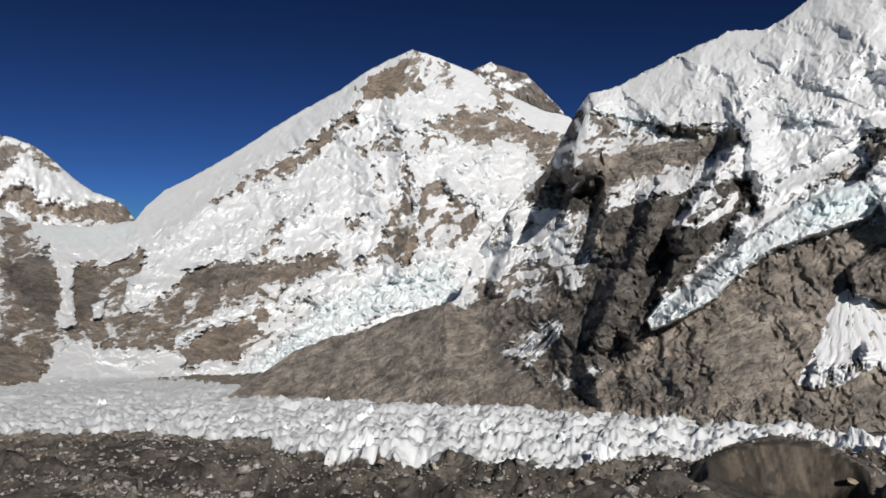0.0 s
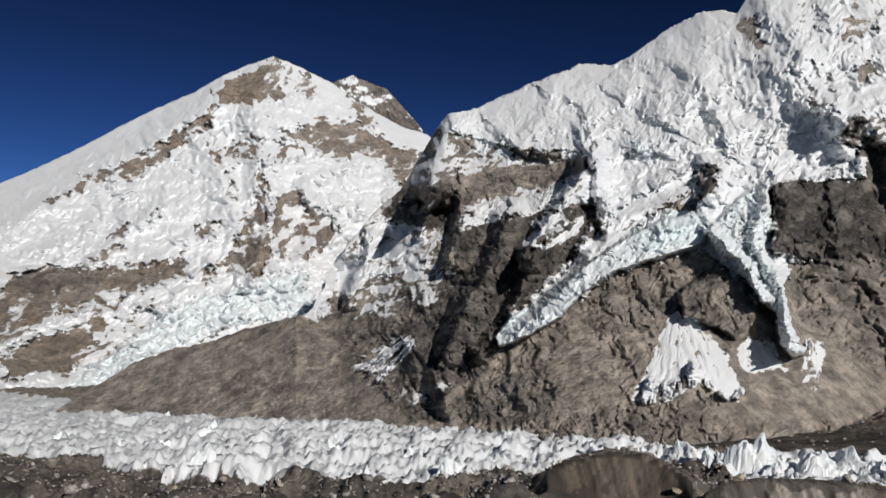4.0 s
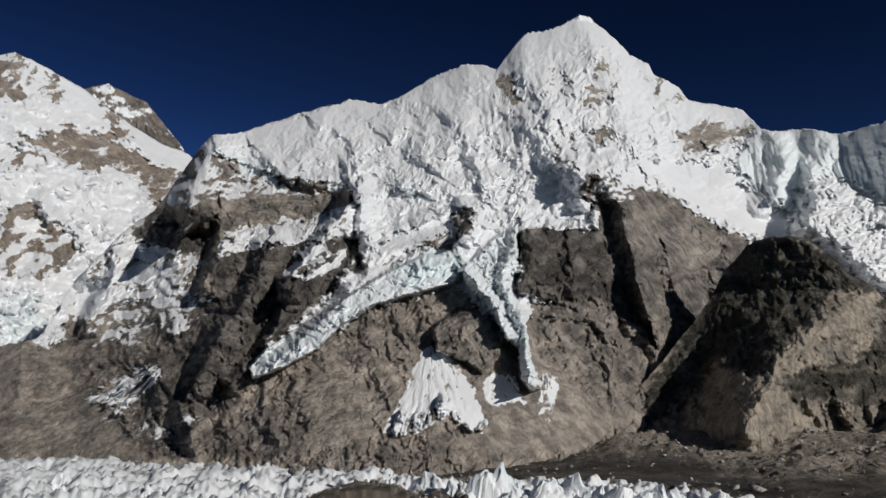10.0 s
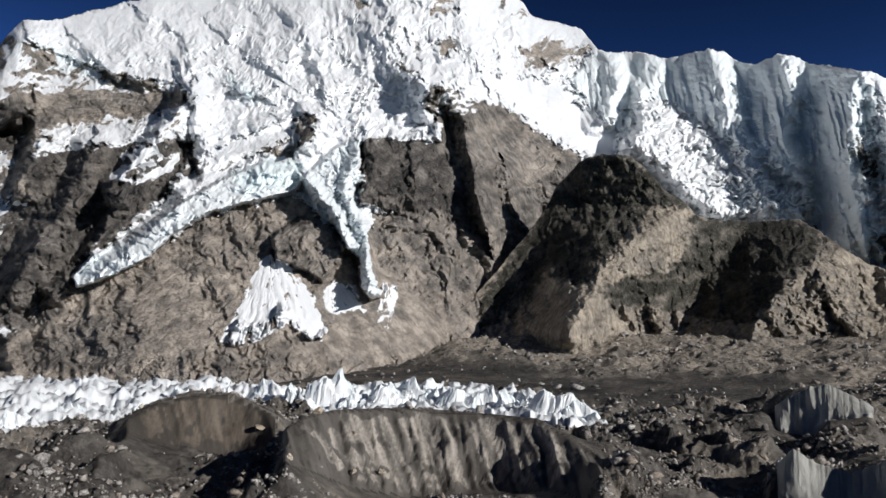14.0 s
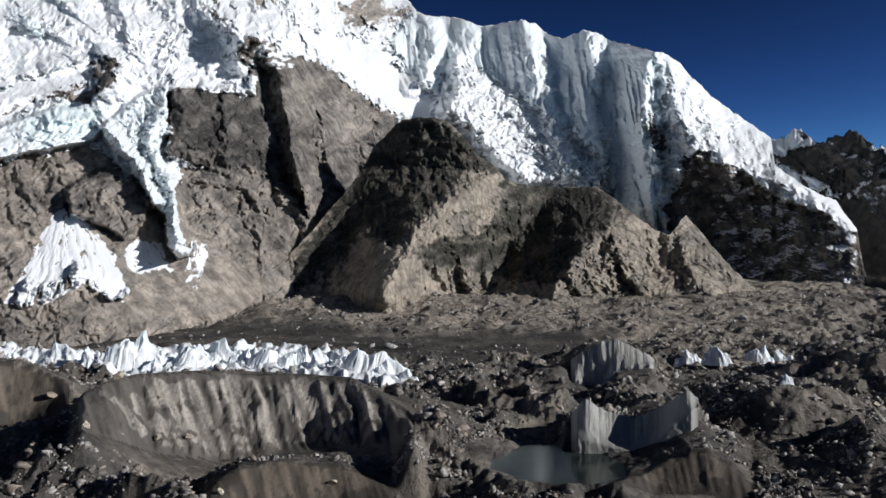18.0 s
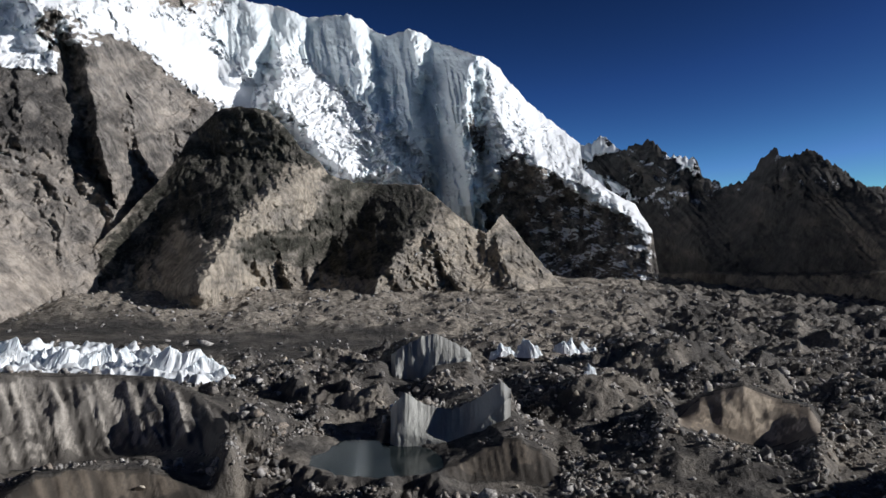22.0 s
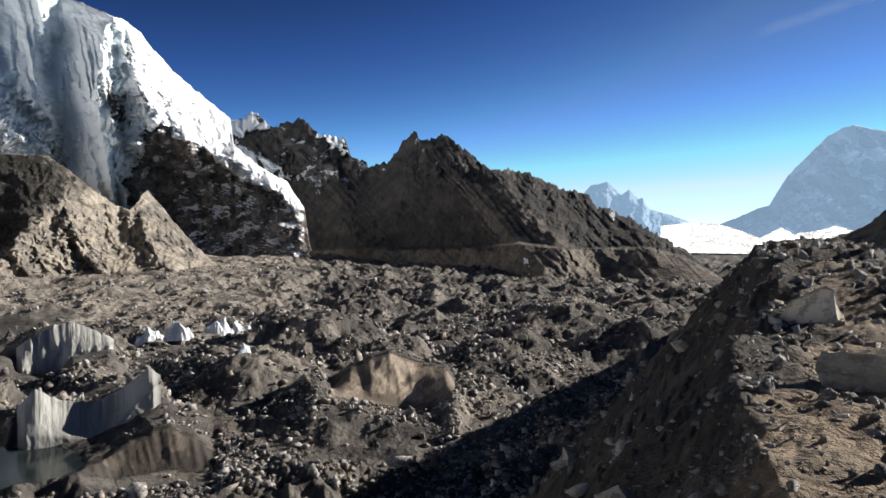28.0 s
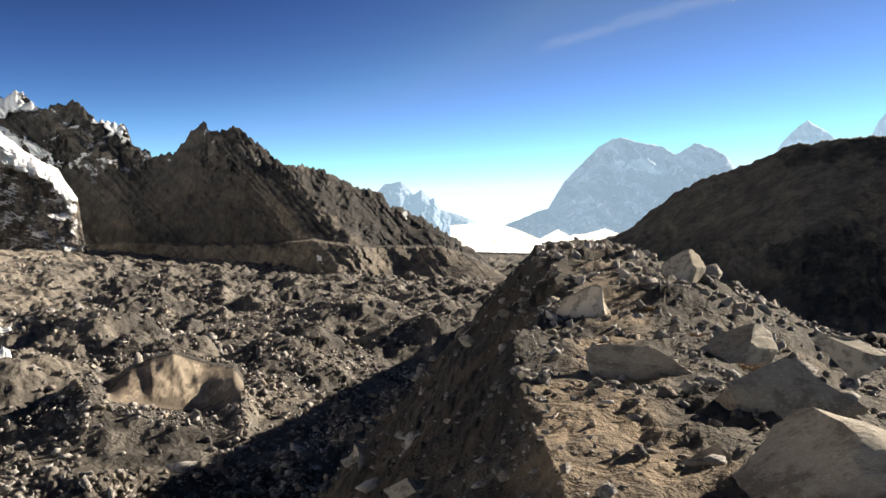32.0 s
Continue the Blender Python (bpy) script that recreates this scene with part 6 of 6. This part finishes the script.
bq = np.radians(np.concatenate([np.arange(-50, 141, 0.12), np.arange(142, 310.1, 2.0)]))
rq = np.concatenate([(0.02, 0.4, 0.8, 1.2, 1.6), np.geomspace(2, 40, 130), np.geomspace(41, 150, 60), np.geomspace(152, 900, 250), np.geomspace(906, 2000, 110), np.geomspace(2050, 4950, 12)])
ba, ra = np.meshgrid(bq, rq)
x, y = ra * np.sin(ba), ra * np.cos(ba)
z, white, blue, tan, dark, cliff = ground_parts(x, y)
near_side = (moraine(x, y) + 3 > plane_slope(np.degrees(ba)) * ra + 12) & (ra < 900)
glacier = white > 0.5


def outlined(top, bottom, rt, rb):
    deg = np.degrees(ba)
    return (deg > min(p[0] for p in top)) & (deg < max(p[0] for p in top)) & (ra > rb - 45) & (ra < rt + 1)


grid_mesh("ground", x, y, z, (white, blue, tan, dark), RUBBLE,
          [(name, label, cliff & outlined(top, bottom, rt, rb), mat) for (name, label, top, bottom, rt, rb, curl), mat in zip(CLIFFS, (GREY_BANK, 0, 0, TAN_BANK, BROWN_BANK, BROWN_BANK, BROWN_BANK)) if curl] +
          [("ice_field", "white field of broken glacier ice", glacier), ("moraine_ridge", "brown stony moraine crest with a sandy trail", near_side, NEAR)], "rubble", "grey brown glacier rubble between moraines", "ground", "structure")



# ---- standing ice ----
for name, label, top, bottom, rt, rb, curl in CLIFFS:
    if curl:
        continue
    bc = np.linspace(min(p[0] for p in top), max(p[0] for p in top), 160)
    q = np.linspace(-3.5, 1, 110)[:, None]
    et, eb = line_at(top, bc), line_at(bottom, bc)
    et = et + 0.08 * fbm(bc * 2.5, 0 * bc, 4, 141, 0.6)
    e = eb + (et - eb) * q
    b = np.repeat(bc[None], len(q), 0)
    ends = smooth(0, 0.06, (b - bc[0]) / (bc[-1] - bc[0])) * smooth(0, 0.06, (bc[-1] - b) / (bc[-1] - bc[0]))
    span = 9 / (bc[-1] - bc[0])
    wob = b + 0.25 / span * fbm(b * span * 0.6, e * 0.8, 4, 143)
    groove = 0.7 * fbm(wob * span * 0.45, 0.25 * e, 5, 142, 0.55) + 0.35 * ridged(wob * span * 0.9 + 0.3 * e, 0.5 * e, 4, 144)
    r = rb + (rt - rb) * np.clip(q, 0, 1) ** 1.3 - (rt - rb) * (0.07 if name == "ice_cliff" else 0.12) * groove * ends - 1.5 + 3 * (1 - ends)
    r = np.vstack([r, r[-1:] + 6, r[-1:] + 14, r[-1:] + 20])
    b, e = np.vstack([b, b[-1:], b[-1:], b[-1:]]), np.vstack([e, e[-1:] + 0.02, e[-1:] - 0.35, e[-1:] - 3.5])
    mid = float(bc.mean())
    x, y, z = r * np.sin(np.radians(b - mid)), r * np.cos(np.radians(b - mid)), EYE + r * np.tan(np.radians(e))
    grid_mesh(name, x, y, z, (0 * x, 0 * x, 0 * x, 0 * x), PALE_ICE, label=label, category="ice cliff").rotation_euler = (0, 0, -radians(mid))

# ---- pond ----
mat, nt, bsdf = nodes_of("murky_meltwater")
nt.links.new(mixed(nt, ramp(nt, noise_node(nt, 0.08, 5, 0.6), 0.35, 0.7), (0.012, 0.018, 0.019), (0.035, 0.044, 0.044)), bsdf.inputs["Base Color"])
bsdf.inputs["Roughness"].default_value = 0.12
bsdf.inputs["Specular IOR Level"].default_value = 0.12
bm = bmesh.new()
ring = [bm.verts.new((POND_X + (27 + 3 * math.sin(3 * a + 1)) * math.sin(a), POND_Y + (27 + 3 * math.sin(2 * a)) * math.cos(a), POND_Z)) for a in np.linspace(0, 2 * math.pi, 72, endpoint=False)]
bm.faces.new(ring[::-1])
me = bpy.data.meshes.new("meltwater_pond")
bm.to_mesh(me)
me.materials.append(mat)
tagged(new("meltwater_pond", me), "dark murky meltwater pond under an ice cliff", "pond", kind="structure")


# ---- loose ice and stones ----
def lone_ice():
    mat, nt, bsdf = nodes_of("white_serac_ice")
    cracks = noise_node(nt, 0.35, 6, 0.65, (1, 1, 0.3))
    base = mixed(nt, ramp(nt, cracks, 0.3, 0.6), (0.62, 0.70, 0.74), (0.84, 0.86, 0.87))
    base = mixed(nt, ramp(nt, noise_node(nt, 0.12, 5, 0.6), 0.56, 0.72, 0, 0.5), base, (0.35, 0.36, 0.36))
    nt.links.new(base, bsdf.inputs["Base Color"])
    bsdf.inputs["Roughness"].default_value = 0.55
    bm = add(nt, "ShaderNodeBump", Strength=0.6, Distance=0.8)
    nt.links.new(cracks, bm.inputs["Height"])
    nt.links.new(bm.outputs[0], bsdf.inputs["Normal"])
    return mat


WHITE_ICE = lone_ice()


def pinnacle_mesh(seed):
    """A broken fin of ice with steep sides and a sawtooth top, one metre high and two wide."""
    rng = np.random.RandomState(seed)
    nx, ny = 44, 20
    gx, gy = np.meshgrid(np.linspace(-1.05, 1.05, nx), np.linspace(-0.6, 0.6, ny))
    wx = gx + 0.12 * fbm(gx * 2 + seed, gy * 2, 4, seed)
    wy = gy + 0.10 * fbm(gx * 2, gy * 2 + seed, 4, seed + 2)
    rho = np.hypot(wx, wy / rng.uniform(0.38, 0.55))
    rho = rho + 0.10 * fbm(np.arctan2(wy, wx) * 3.0 + seed, 0 * wx, 4, seed + 5, 0.6)
    teeth = ridged(wx * rng.uniform(0.6, 1.0) + seed * 3.1, wy * 0.9 + 0.4 * wx, 3, seed + 4, 0.33)
    cut = smooth(1.0, 0.8, rho) * (0.55 + 0.45 * smooth(0.95, 0.1, rho)) * (1 + 0.25 * fbm(gx * 1.5 + 9 * seed, gy, 2, seed + 8))
    z = cut * (0.25 + 0.85 * np.clip(teeth - 0.1, 0, 1) ** 1.3) - 0.12 * (rho > 1)
    skew = rng.uniform(-0.25, 0.25)
    x, y = gx + skew * z + 0.05 * fbm(gx * 5, gy * 5 + z, 3, seed + 6), gy + rng.uniform(-0.15, 0.15) * z
    idx = np.arange(nx * ny).reshape(ny, nx)
    quads = np.stack([idx[:-1, :-1], idx[:-1, 1:], idx[1:, 1:], idx[1:, :-1]], -1).reshape(-1, 4)
    low = (rho > 1.1).reshape(-1)
    quads = quads[~low[quads].all(1)]
    me = bpy.data.meshes.new("ice_pinnacle")
    me.from_pydata(np.stack([x, y, z], -1).reshape(-1, 3).tolist(), [], quads.tolist())
    me.materials.append(WHITE_ICE)
    return me


FINS = [pinnacle_mesh(k + 1) for k in range(12)]
rng = np.random.RandomState(21)


def place_fin(b, r, high, wide, turn, label="white ice pinnacle on the glacier", group="ice pinnacles"):
    px, py = r * math.sin(radians(b)), r * math.cos(radians(b))
    ob = tagged(new("ice_pinnacle", FINS[rng.randint(len(FINS))]), label, "ice pinnacle", group)
    ob.matrix_world = Matrix.LocRotScale((px, py, float(ground_z(px, py)[0]) - 0.08 * high), Euler((0, 0, turn)), (wide / 2, wide / 2, high))


def clear_spot(b, e):
    """Range at which the ground stands in view nearest to a height angle."""
    rs = np.arange(220, 1000, 4.0)
    el = np.degrees(np.arctan2(ground_z(rs * math.sin(radians(b)), rs * math.cos(radians(b))) - EYE, rs))
    seen = el >= np.maximum.accumulate(el) - 0.03
    return float(rs[np.argmin(np.where(seen, np.abs(el - e), 99))])


for (b, e), high, wide in zip([(27.21, -7.77), (29.14, -8.06), (31.14, -8.21), (33.04, -8.45), (34.98, -8.57), (36.8, -8.56), (38.66, -8.78), (40.74, -8.88), (42.48, -9.15), (44.24, -9.42), (45.83, -9.59), (47.23, -10.11), (48.84, -10.47), (49.86, -10.74)],
                              (13, 15, 20, 11, 17, 18, 14, 21, 17, 13, 16, 15, 13, 8), (30, 34, 36, 24, 34, 36, 26, 44, 30, 24, 26, 30, 26, 18)):
    place_fin(b, EYE / (plane_slope(b) - math.tan(radians(e))) + rng.uniform(0, 25), high, wide, radians(-b) + rng.uniform(-0.5, 0.5), "tall white serac with a jagged top")
for (b, e), high, wide in zip([(70.1, -8.03), (71.99, -7.9), (74.59, -7.69), (76.11, -7.56)], (11, 12, 12, 10), (20, 19, 21, 18)):
    place_fin(b, clear_spot(b, e), high, wide, radians(-b) + rng.uniform(-0.3, 0.3), "small white serac among dark rubble")
for (b, e) in [(62.3, -9.91), (62.7, -10.54), (76.35, -2.66)]:
    place_fin(b, 330, 5, 6, rng.uniform(0, 3), "small remnant of white ice")
for k in range(70):
    b, e = rng.uniform(-30, 34), -rng.uniform(3.2, 9.5)
    if inside(ICE_BAND, np.array([b]), np.array([e]))[0] < 0.1:
        continue
    r = EYE / (plane_slope(b) - math.tan(radians(e)))
    high = rng.uniform(5, 11) * min(1.0, 700 / r + 0.3)
    place_fin(b, r, high, high * rng.uniform(1.4, 2.4), radians(-b) + rng.uniform(-0.8, 0.8))


def stone_material(name, pale, dark, warm, grain):
    """Grey stone, each one of its own shade, with lichen and dust."""
    mat, nt, bsdf = nodes_of(name)
    geo = nt.nodes.new("ShaderNodeNewGeometry")
    info = nt.nodes.new("ShaderNodeObjectInfo")
    own = math_node(nt, "FRACT", math_node(nt, "ADD", geo.outputs["Random Per Island"], info.outputs["Random"]), 0.0)
    spots = noise_node(nt, 0.9 / grain, 7, 0.7)
    fine = noise_node(nt, 6 / grain, 6, 0.7)
    base = mixed(nt, ramp(nt, own, 0.0, 1.0), dark, pale)
    base = mixed(nt, ramp(nt, math_node(nt, "FRACT", math_node(nt, "MULTIPLY", own, 7.3), 0.0), 0.55, 1.0, 0, 0.8), base, warm)
    base = mixed(nt, ramp(nt, spots, 0.46, 0.6, 0, 0.75), base, tuple(0.6 * c for c in dark))
    base = mixed(nt, ramp(nt, fine, 0.5, 0.66, 0, 0.5), base, pale)
    nt.links.new(base, bsdf.inputs["Base Color"])
    bsdf.inputs["Roughness"].default_value = 0.9
    bsdf.inputs["Specular IOR Level"].default_value = 0.25
    bm = add(nt, "ShaderNodeBump", Strength=1.0, Distance=0.5 * grain)
    nt.links.new(math_node(nt, "ADD", spots, math_node(nt, "MULTIPLY", fine, 0.3)), bm.inputs["Height"])
    nt.links.new(bm.outputs[0], bsdf.inputs["Normal"])
    return mat


STONE = stone_material("rubble_stone", (0.56, 0.53, 0.50), (0.14, 0.13, 0.12), (0.34, 0.275, 0.215), 1.2)
BOULDER = stone_material("boulder_stone", (0.58, 0.52, 0.43), (0.27, 0.235, 0.19), (0.45, 0.37, 0.27), 0.16)

gold = (1 + 5 ** 0.5) / 2
ICO = np.array([(-1, gold, 0), (1, gold, 0), (-1, -gold, 0), (1, -gold, 0), (0, -1, gold), (0, 1, gold), (0, -1, -gold), (0, 1, -gold), (gold, 0, -1), (gold, 0, 1), (-gold, 0, -1), (-gold, 0, 1)]) / 1.9
hull = bmesh.new()
for v in ICO:
    hull.verts.new(v)
hull.verts.ensure_lookup_table()
ICO_FACES = np.array([[v.index for v in f.verts] for f in bmesh.ops.convex_hull(hull, input=hull.verts)["geom"] if isinstance(f, bmesh.types.BMFace)])
hull.free()


def stones(name, x, y, size, label, seed):
    """Many small stones in one mesh."""
    rng = np.random.RandomState(seed)
    n = len(x)
    z = ground_z(x, y)
    co = ICO[None] * (1 + 1.25 * (rng.rand(n, 12, 1) - 0.5)) * rng.uniform(0.45, 1.3, (n, 1, 3))
    turn = rng.rand(n) * 6.28
    c, s = np.cos(turn)[:, None], np.sin(turn)[:, None]
    tip = rng.uniform(-0.6, 0.6, (n, 1))
    cx, cy, cz = co[..., 0] * c - co[..., 1] * s, co[..., 0] * s + co[..., 1] * c, co[..., 2] * 0.75 + tip * co[..., 0] * 0.5
    half = size[:, None] / 2
    pts = np.stack([x[:, None] + cx * half, y[:, None] + cy * half, z[:, None] + (cz + 0.35) * half], -1).reshape(-1, 3)
    tris = (ICO_FACES[None] + 12 * np.arange(n)[:, None, None]).reshape(-1, 3)
    me = bpy.data.meshes.new(name)
    me.vertices.add(len(pts))
    me.vertices.foreach_set("co", pts.reshape(-1).astype(np.float32))
    me.loops.add(len(tris) * 3)
    me.loops.foreach_set("vertex_index", tris.reshape(-1).astype(np.int32))
    me.polygons.add(len(tris))
    me.polygons.foreach_set("loop_start", np.arange(0, 3 * len(tris), 3, dtype=np.int32))
    me.update(calc_edges=True)
    me.materials.append(STONE)
    return tagged(new(name, me), label, "rubble", kind="stuff")


rng = np.random.RandomState(5)
n = 170000
b, e = rng.uniform(-30, 113, n), -rng.uniform(3.3, 20, n) ** 1.0
r = EYE / np.maximum(plane_slope(b) - np.tan(np.radians(e)), 0.02)
x, y = r * np.sin(np.radians(b)), r * np.cos(np.radians(b))
heap = fbm(x / 45, y / 45, 4, 151) + 0.5 * fbm(x / 12, y / 12, 3, 152)
keep = (heap > rng.uniform(-0.5, 0.8, n)) & (inside(ICE_BAND, b, e) < -0.1) & (np.hypot(x - POND_X, y - POND_Y) > 33) & (r < 1500) & (moraine(x, y) < plane_slope(b) * r + 4)
keep &= ~((inside(STRIP, b, e) > 0) & (rng.rand(n) < 0.85))
for _, _, top, bottom, rt, rb, curl in CLIFFS:
    keep &= ~((b > min(p[0] for p in top)) & (b < max(p[0] for p in top)) & (r > rb - 12 - curl * 0.5) & (r < rt + 2))
x, y, r = x[keep], y[keep], r[keep]
size = r / 1393 * (1.6 + 3.2 * rng.exponential(0.9, len(x))) * np.clip(0.55 + 190 / r, 0.5, 1.5)
stones("glacier_stones", x, y, np.clip(size, 0.4, 7.5), "grey and tan stones strewn over the glacier", 6)

# stones on the moraine
n = 14000
b, r = rng.uniform(90, 150, n), np.exp(rng.uniform(math.log(6.5), math.log(150), n))
x, y = r * np.sin(np.radians(b)), r * np.cos(np.radians(b))
u, v = x * math.sin(AXIS) + y * math.cos(AXIS), x * math.cos(AXIS) - y * math.sin(AXIS)
keep = (moraine(x, y) > plane_slope(b) * r + 2) & ((v > -0.8 - 0.075 * np.clip(u - 6.6, 0, 50)) | (rng.rand(n) < 0.3)) & (fbm(x / 5, y / 5, 4, 153) > rng.uniform(-0.9, 0.6, n)) & ~((np.abs(v - 0.8) < 1.3) & (u < 40) & (rng.rand(n) < 0.45))
x, y, r = x[keep], y[keep], r[keep]
stones("moraine_stones", x, y, np.clip(r * rng.lognormal(-5.05, 0.6, len(r)), 0.04, 1.3), "brown and grey stones on the moraine", 8)


# ---- boulders ----
def boulder_mesh(seed, taper=0.0):
    """An angular boulder about one metre across: a ball cut by flat breaks, then weathered."""
    rng = np.random.RandomState(seed)
    bm = bmesh.new()
    bmesh.ops.create_icosphere(bm, subdivisions=4, radius=0.62)
    co = np.array([v.co for v in bm.verts])
    for k in range(15):
        way = rng.normal(size=3)
        way /= np.linalg.norm(way)
        over = co @ way - rng.uniform(0.2, 0.42)
        co -= np.maximum(over, 0)[:, None] * way
    rough = fbm(co[:, 0] * 2.5 + seed, co[:, 1] * 2.5 + co[:, 2] * 1.9, 5, seed, 0.6)
    crack = ridged(co[:, 0] * 1.6 + co[:, 2], co[:, 1] * 1.6 + seed, 4, seed + 3)
    co *= (1 + 0.06 * rough - 0.05 * smooth(0.75, 0.95, crack))[:, None]
    co[:, :2] *= 1 - taper * np.clip(co[:, 2:] + 0.3, 0, 1)
    for v, p in zip(bm.verts, co):
        v.co = p
    for f in bm.faces:
        f.smooth = True
    me = bpy.data.meshes.new("boulder")
    bm.to_mesh(me)
    bm.free()
    me.set_sharp_from_angle(angle=radians(24))
    me.materials.append(BOULDER)
    return me


BOULDERS = [boulder_mesh(k + 31, 0.55 if k == 0 else 0.15) for k in range(10)]


def put_boulder(b, r, wide, deep, high, turn, kind, sink=0.3, tilt=0.0, label="angular grey-brown boulder on the moraine", group="boulders on the moraine"):
    px, py = r * math.sin(radians(b)), r * math.cos(radians(b))
    ob = tagged(new("boulder", BOULDERS[kind % len(BOULDERS)]), label, "boulder", group)
    ob.matrix_world = Matrix.LocRotScale((px, py, float(ground_z(px, py)[0]) + high * (0.5 - sink)), Euler((tilt, tilt * 0.6, turn - radians(b))), (wide, deep, high))


def big_boulder(b, r, top, wide, deep, high, turn, kind, tilt, label):
    """A boulder whose top stands at a known height angle."""
    px, py = r * math.sin(radians(b)), r * math.cos(radians(b))
    mesh = BOULDERS[kind]
    m = Matrix.LocRotScale((px, py, 0), Euler((tilt, tilt * 0.6, turn - radians(b))), (wide, deep, high))
    peak = max((m @ v.co).z for v in mesh.vertices)
    ob = tagged(new("boulder", mesh), label, "boulder", "boulders on the moraine")
    ob.matrix_world = Matrix.Translation((0, 0, EYE + r * math.tan(radians(top)) - peak)) @ m


big_boulder(115.9, 29.0, -3.9, 4.0, 3.2, 3.4, 0.3, 0, 0.2, "tall pointed tan boulder beside the trail")
big_boulder(120.2, 16.0, -8.0, 3.9, 2.0, 1.5, 0.1, 1, 0.12, "long low tan boulder casting a dark shadow on the trail")
big_boulder(130.4, 8.8, -11.6, 3.4, 2.3, 2.4, 0.15, 2, -0.12, "large pale sunlit boulder with a cracked face")
big_boulder(128.9, 13.0, -8.3, 2.7, 1.8, 1.9, -0.2, 3, 0.1, "speckled grey boulder behind a larger one")
big_boulder(124.9, 9.4, -14.6, 1.5, 1.2, 1.5, 0.7, 4, 0.1, "dark shaded boulder beside the trail")
big_boulder(122.9, 46.0, -1.35, 2.9, 2.4, 2.6, 0.9, 7, 0.3, "square tan boulder on the knoll")
big_boulder(113.3, 11.5, -13.2, 0.8, 0.6, 0.6, 0.4, 6, 0.1, "small grey boulder at the edge of the trail")
big_boulder(127.0, 22.0, -6.2, 2.6, 1.2, 1.6, 0.9, 7, 0.4, "tilted slab of grey rock")
big_boulder(120.5, 11.8, -13.2, 0.9, 0.7, 0.6, 1.2, 8, 0.1, "small dark boulder on the trail")
big_boulder(133.5, 21.0, -6.4, 2.2, 1.4, 1.4, 0.3, 9, 0.2, "grey broken boulder among the rubble")
rng = np.random.RandomState(12)
for k in range(90):
    b, r = rng.uniform(98, 138), math.exp(rng.uniform(math.log(11), math.log(85)))
    px, py = r * math.sin(radians(b)), r * math.cos(radians(b))
    v = px * math.cos(AXIS) - py * math.sin(AXIS)
    if abs(v - 0.8) < 1.6 and r < 40:
        continue
    size = r * 0.016 * rng.lognormal(0.1, 0.5)
    put_boulder(b, r, size, size * rng.uniform(0.6, 1), size * rng.uniform(0.45, 0.8), rng.uniform(0, 6), k, 0.35, rng.uniform(-0.3, 0.3))
for k in range(110):
    b, e = rng.uniform(-12, 104), -rng.uniform(7.5, 17.5)
    r = EYE / (plane_slope(b) - math.tan(radians(e)))
    px, py = r * math.sin(radians(b)), r * math.cos(radians(b))
    if inside(ICE_BAND, np.array([b]), np.array([e]))[0] > -0.2 or math.hypot(px - POND_X, py - POND_Y) < 34 or moraine(np.array([px]), np.array([py]))[0] > 6:
        continue
    size = r / 1393 * rng.uniform(11, 24)
    put_boulder(b, r, size, size * rng.uniform(0.6, 1), size * rng.uniform(0.5, 0.85), rng.uniform(0, 6), k, 0.3, rng.uniform(-0.4, 0.4), "pale grey boulder on the glacier rubble", "boulders on the glacier")


# ---- dry grass ----
mat, nt, bsdf = nodes_of("dry_orange_grass")
nt.links.new(mixed(nt, noise_node(nt, 6.0, 4, 0.6), (0.30, 0.13, 0.035), (0.22, 0.16, 0.06)), bsdf.inputs["Base Color"])
bsdf.inputs["Roughness"].default_value = 0.9


def tuft_mesh(seed):
    """A low cushion of short dry blades, about half a metre across."""
    rng = np.random.RandomState(seed)
    verts, faces = [], []
    for k in range(260):
        a, d = rng.uniform(0, 6.28), 0.26 * math.sqrt(rng.rand())
        px, py, h = d * math.cos(a), 0.8 * d * math.sin(a), rng.uniform(0.05, 0.14)
        lean, w = rng.uniform(0, 0.08), 0.008
        t = rng.uniform(0, 6.28)
        n = len(verts)
        verts += [(px - w * math.cos(t), py - w * math.sin(t), -0.04), (px + w * math.cos(t), py + w * math.sin(t), -0.04), (px + lean * math.sin(t), py - lean * math.cos(t), h)]
        faces.append((n, n + 1, n + 2))
    me = bpy.data.meshes.new("grass_tuft")
    me.from_pydata(verts, [], faces)
    me.materials.append(mat)
    return me


TUFTS = [tuft_mesh(k + 70) for k in range(3)]
rng = np.random.RandomState(17)
for b, e in [(123.64, -7.49), (124.21, -7.92), (124.93, -7.4), (125.69, -8.11), (126.43, -8.62), (124.79, -8.56), (123.8, -6.9), (125.28, -6.8), (120.34, -5.53), (121.5, -5.75), (113.09, -8.4), (113.89, -8.05), (114.51, -8.5), (127, -9.52), (123.06, -7.14), (130.24, -6.99)]:
    r = 3.3 / math.tan(radians(-e))
    px, py = r * math.sin(radians(b)), r * math.cos(radians(b))
    ob = tagged(new("grass_tuft", TUFTS[rng.randint(3)]), "low tuft of dry orange-brown grass", "grass", "grass tufts")
    k = rng.uniform(0.9, 1.7)
    ob.matrix_world = Matrix.LocRotScale((px, py, float(ground_z(px, py)[0])), Euler((0, 0, rng.uniform(0, 6))), (k, k, k))
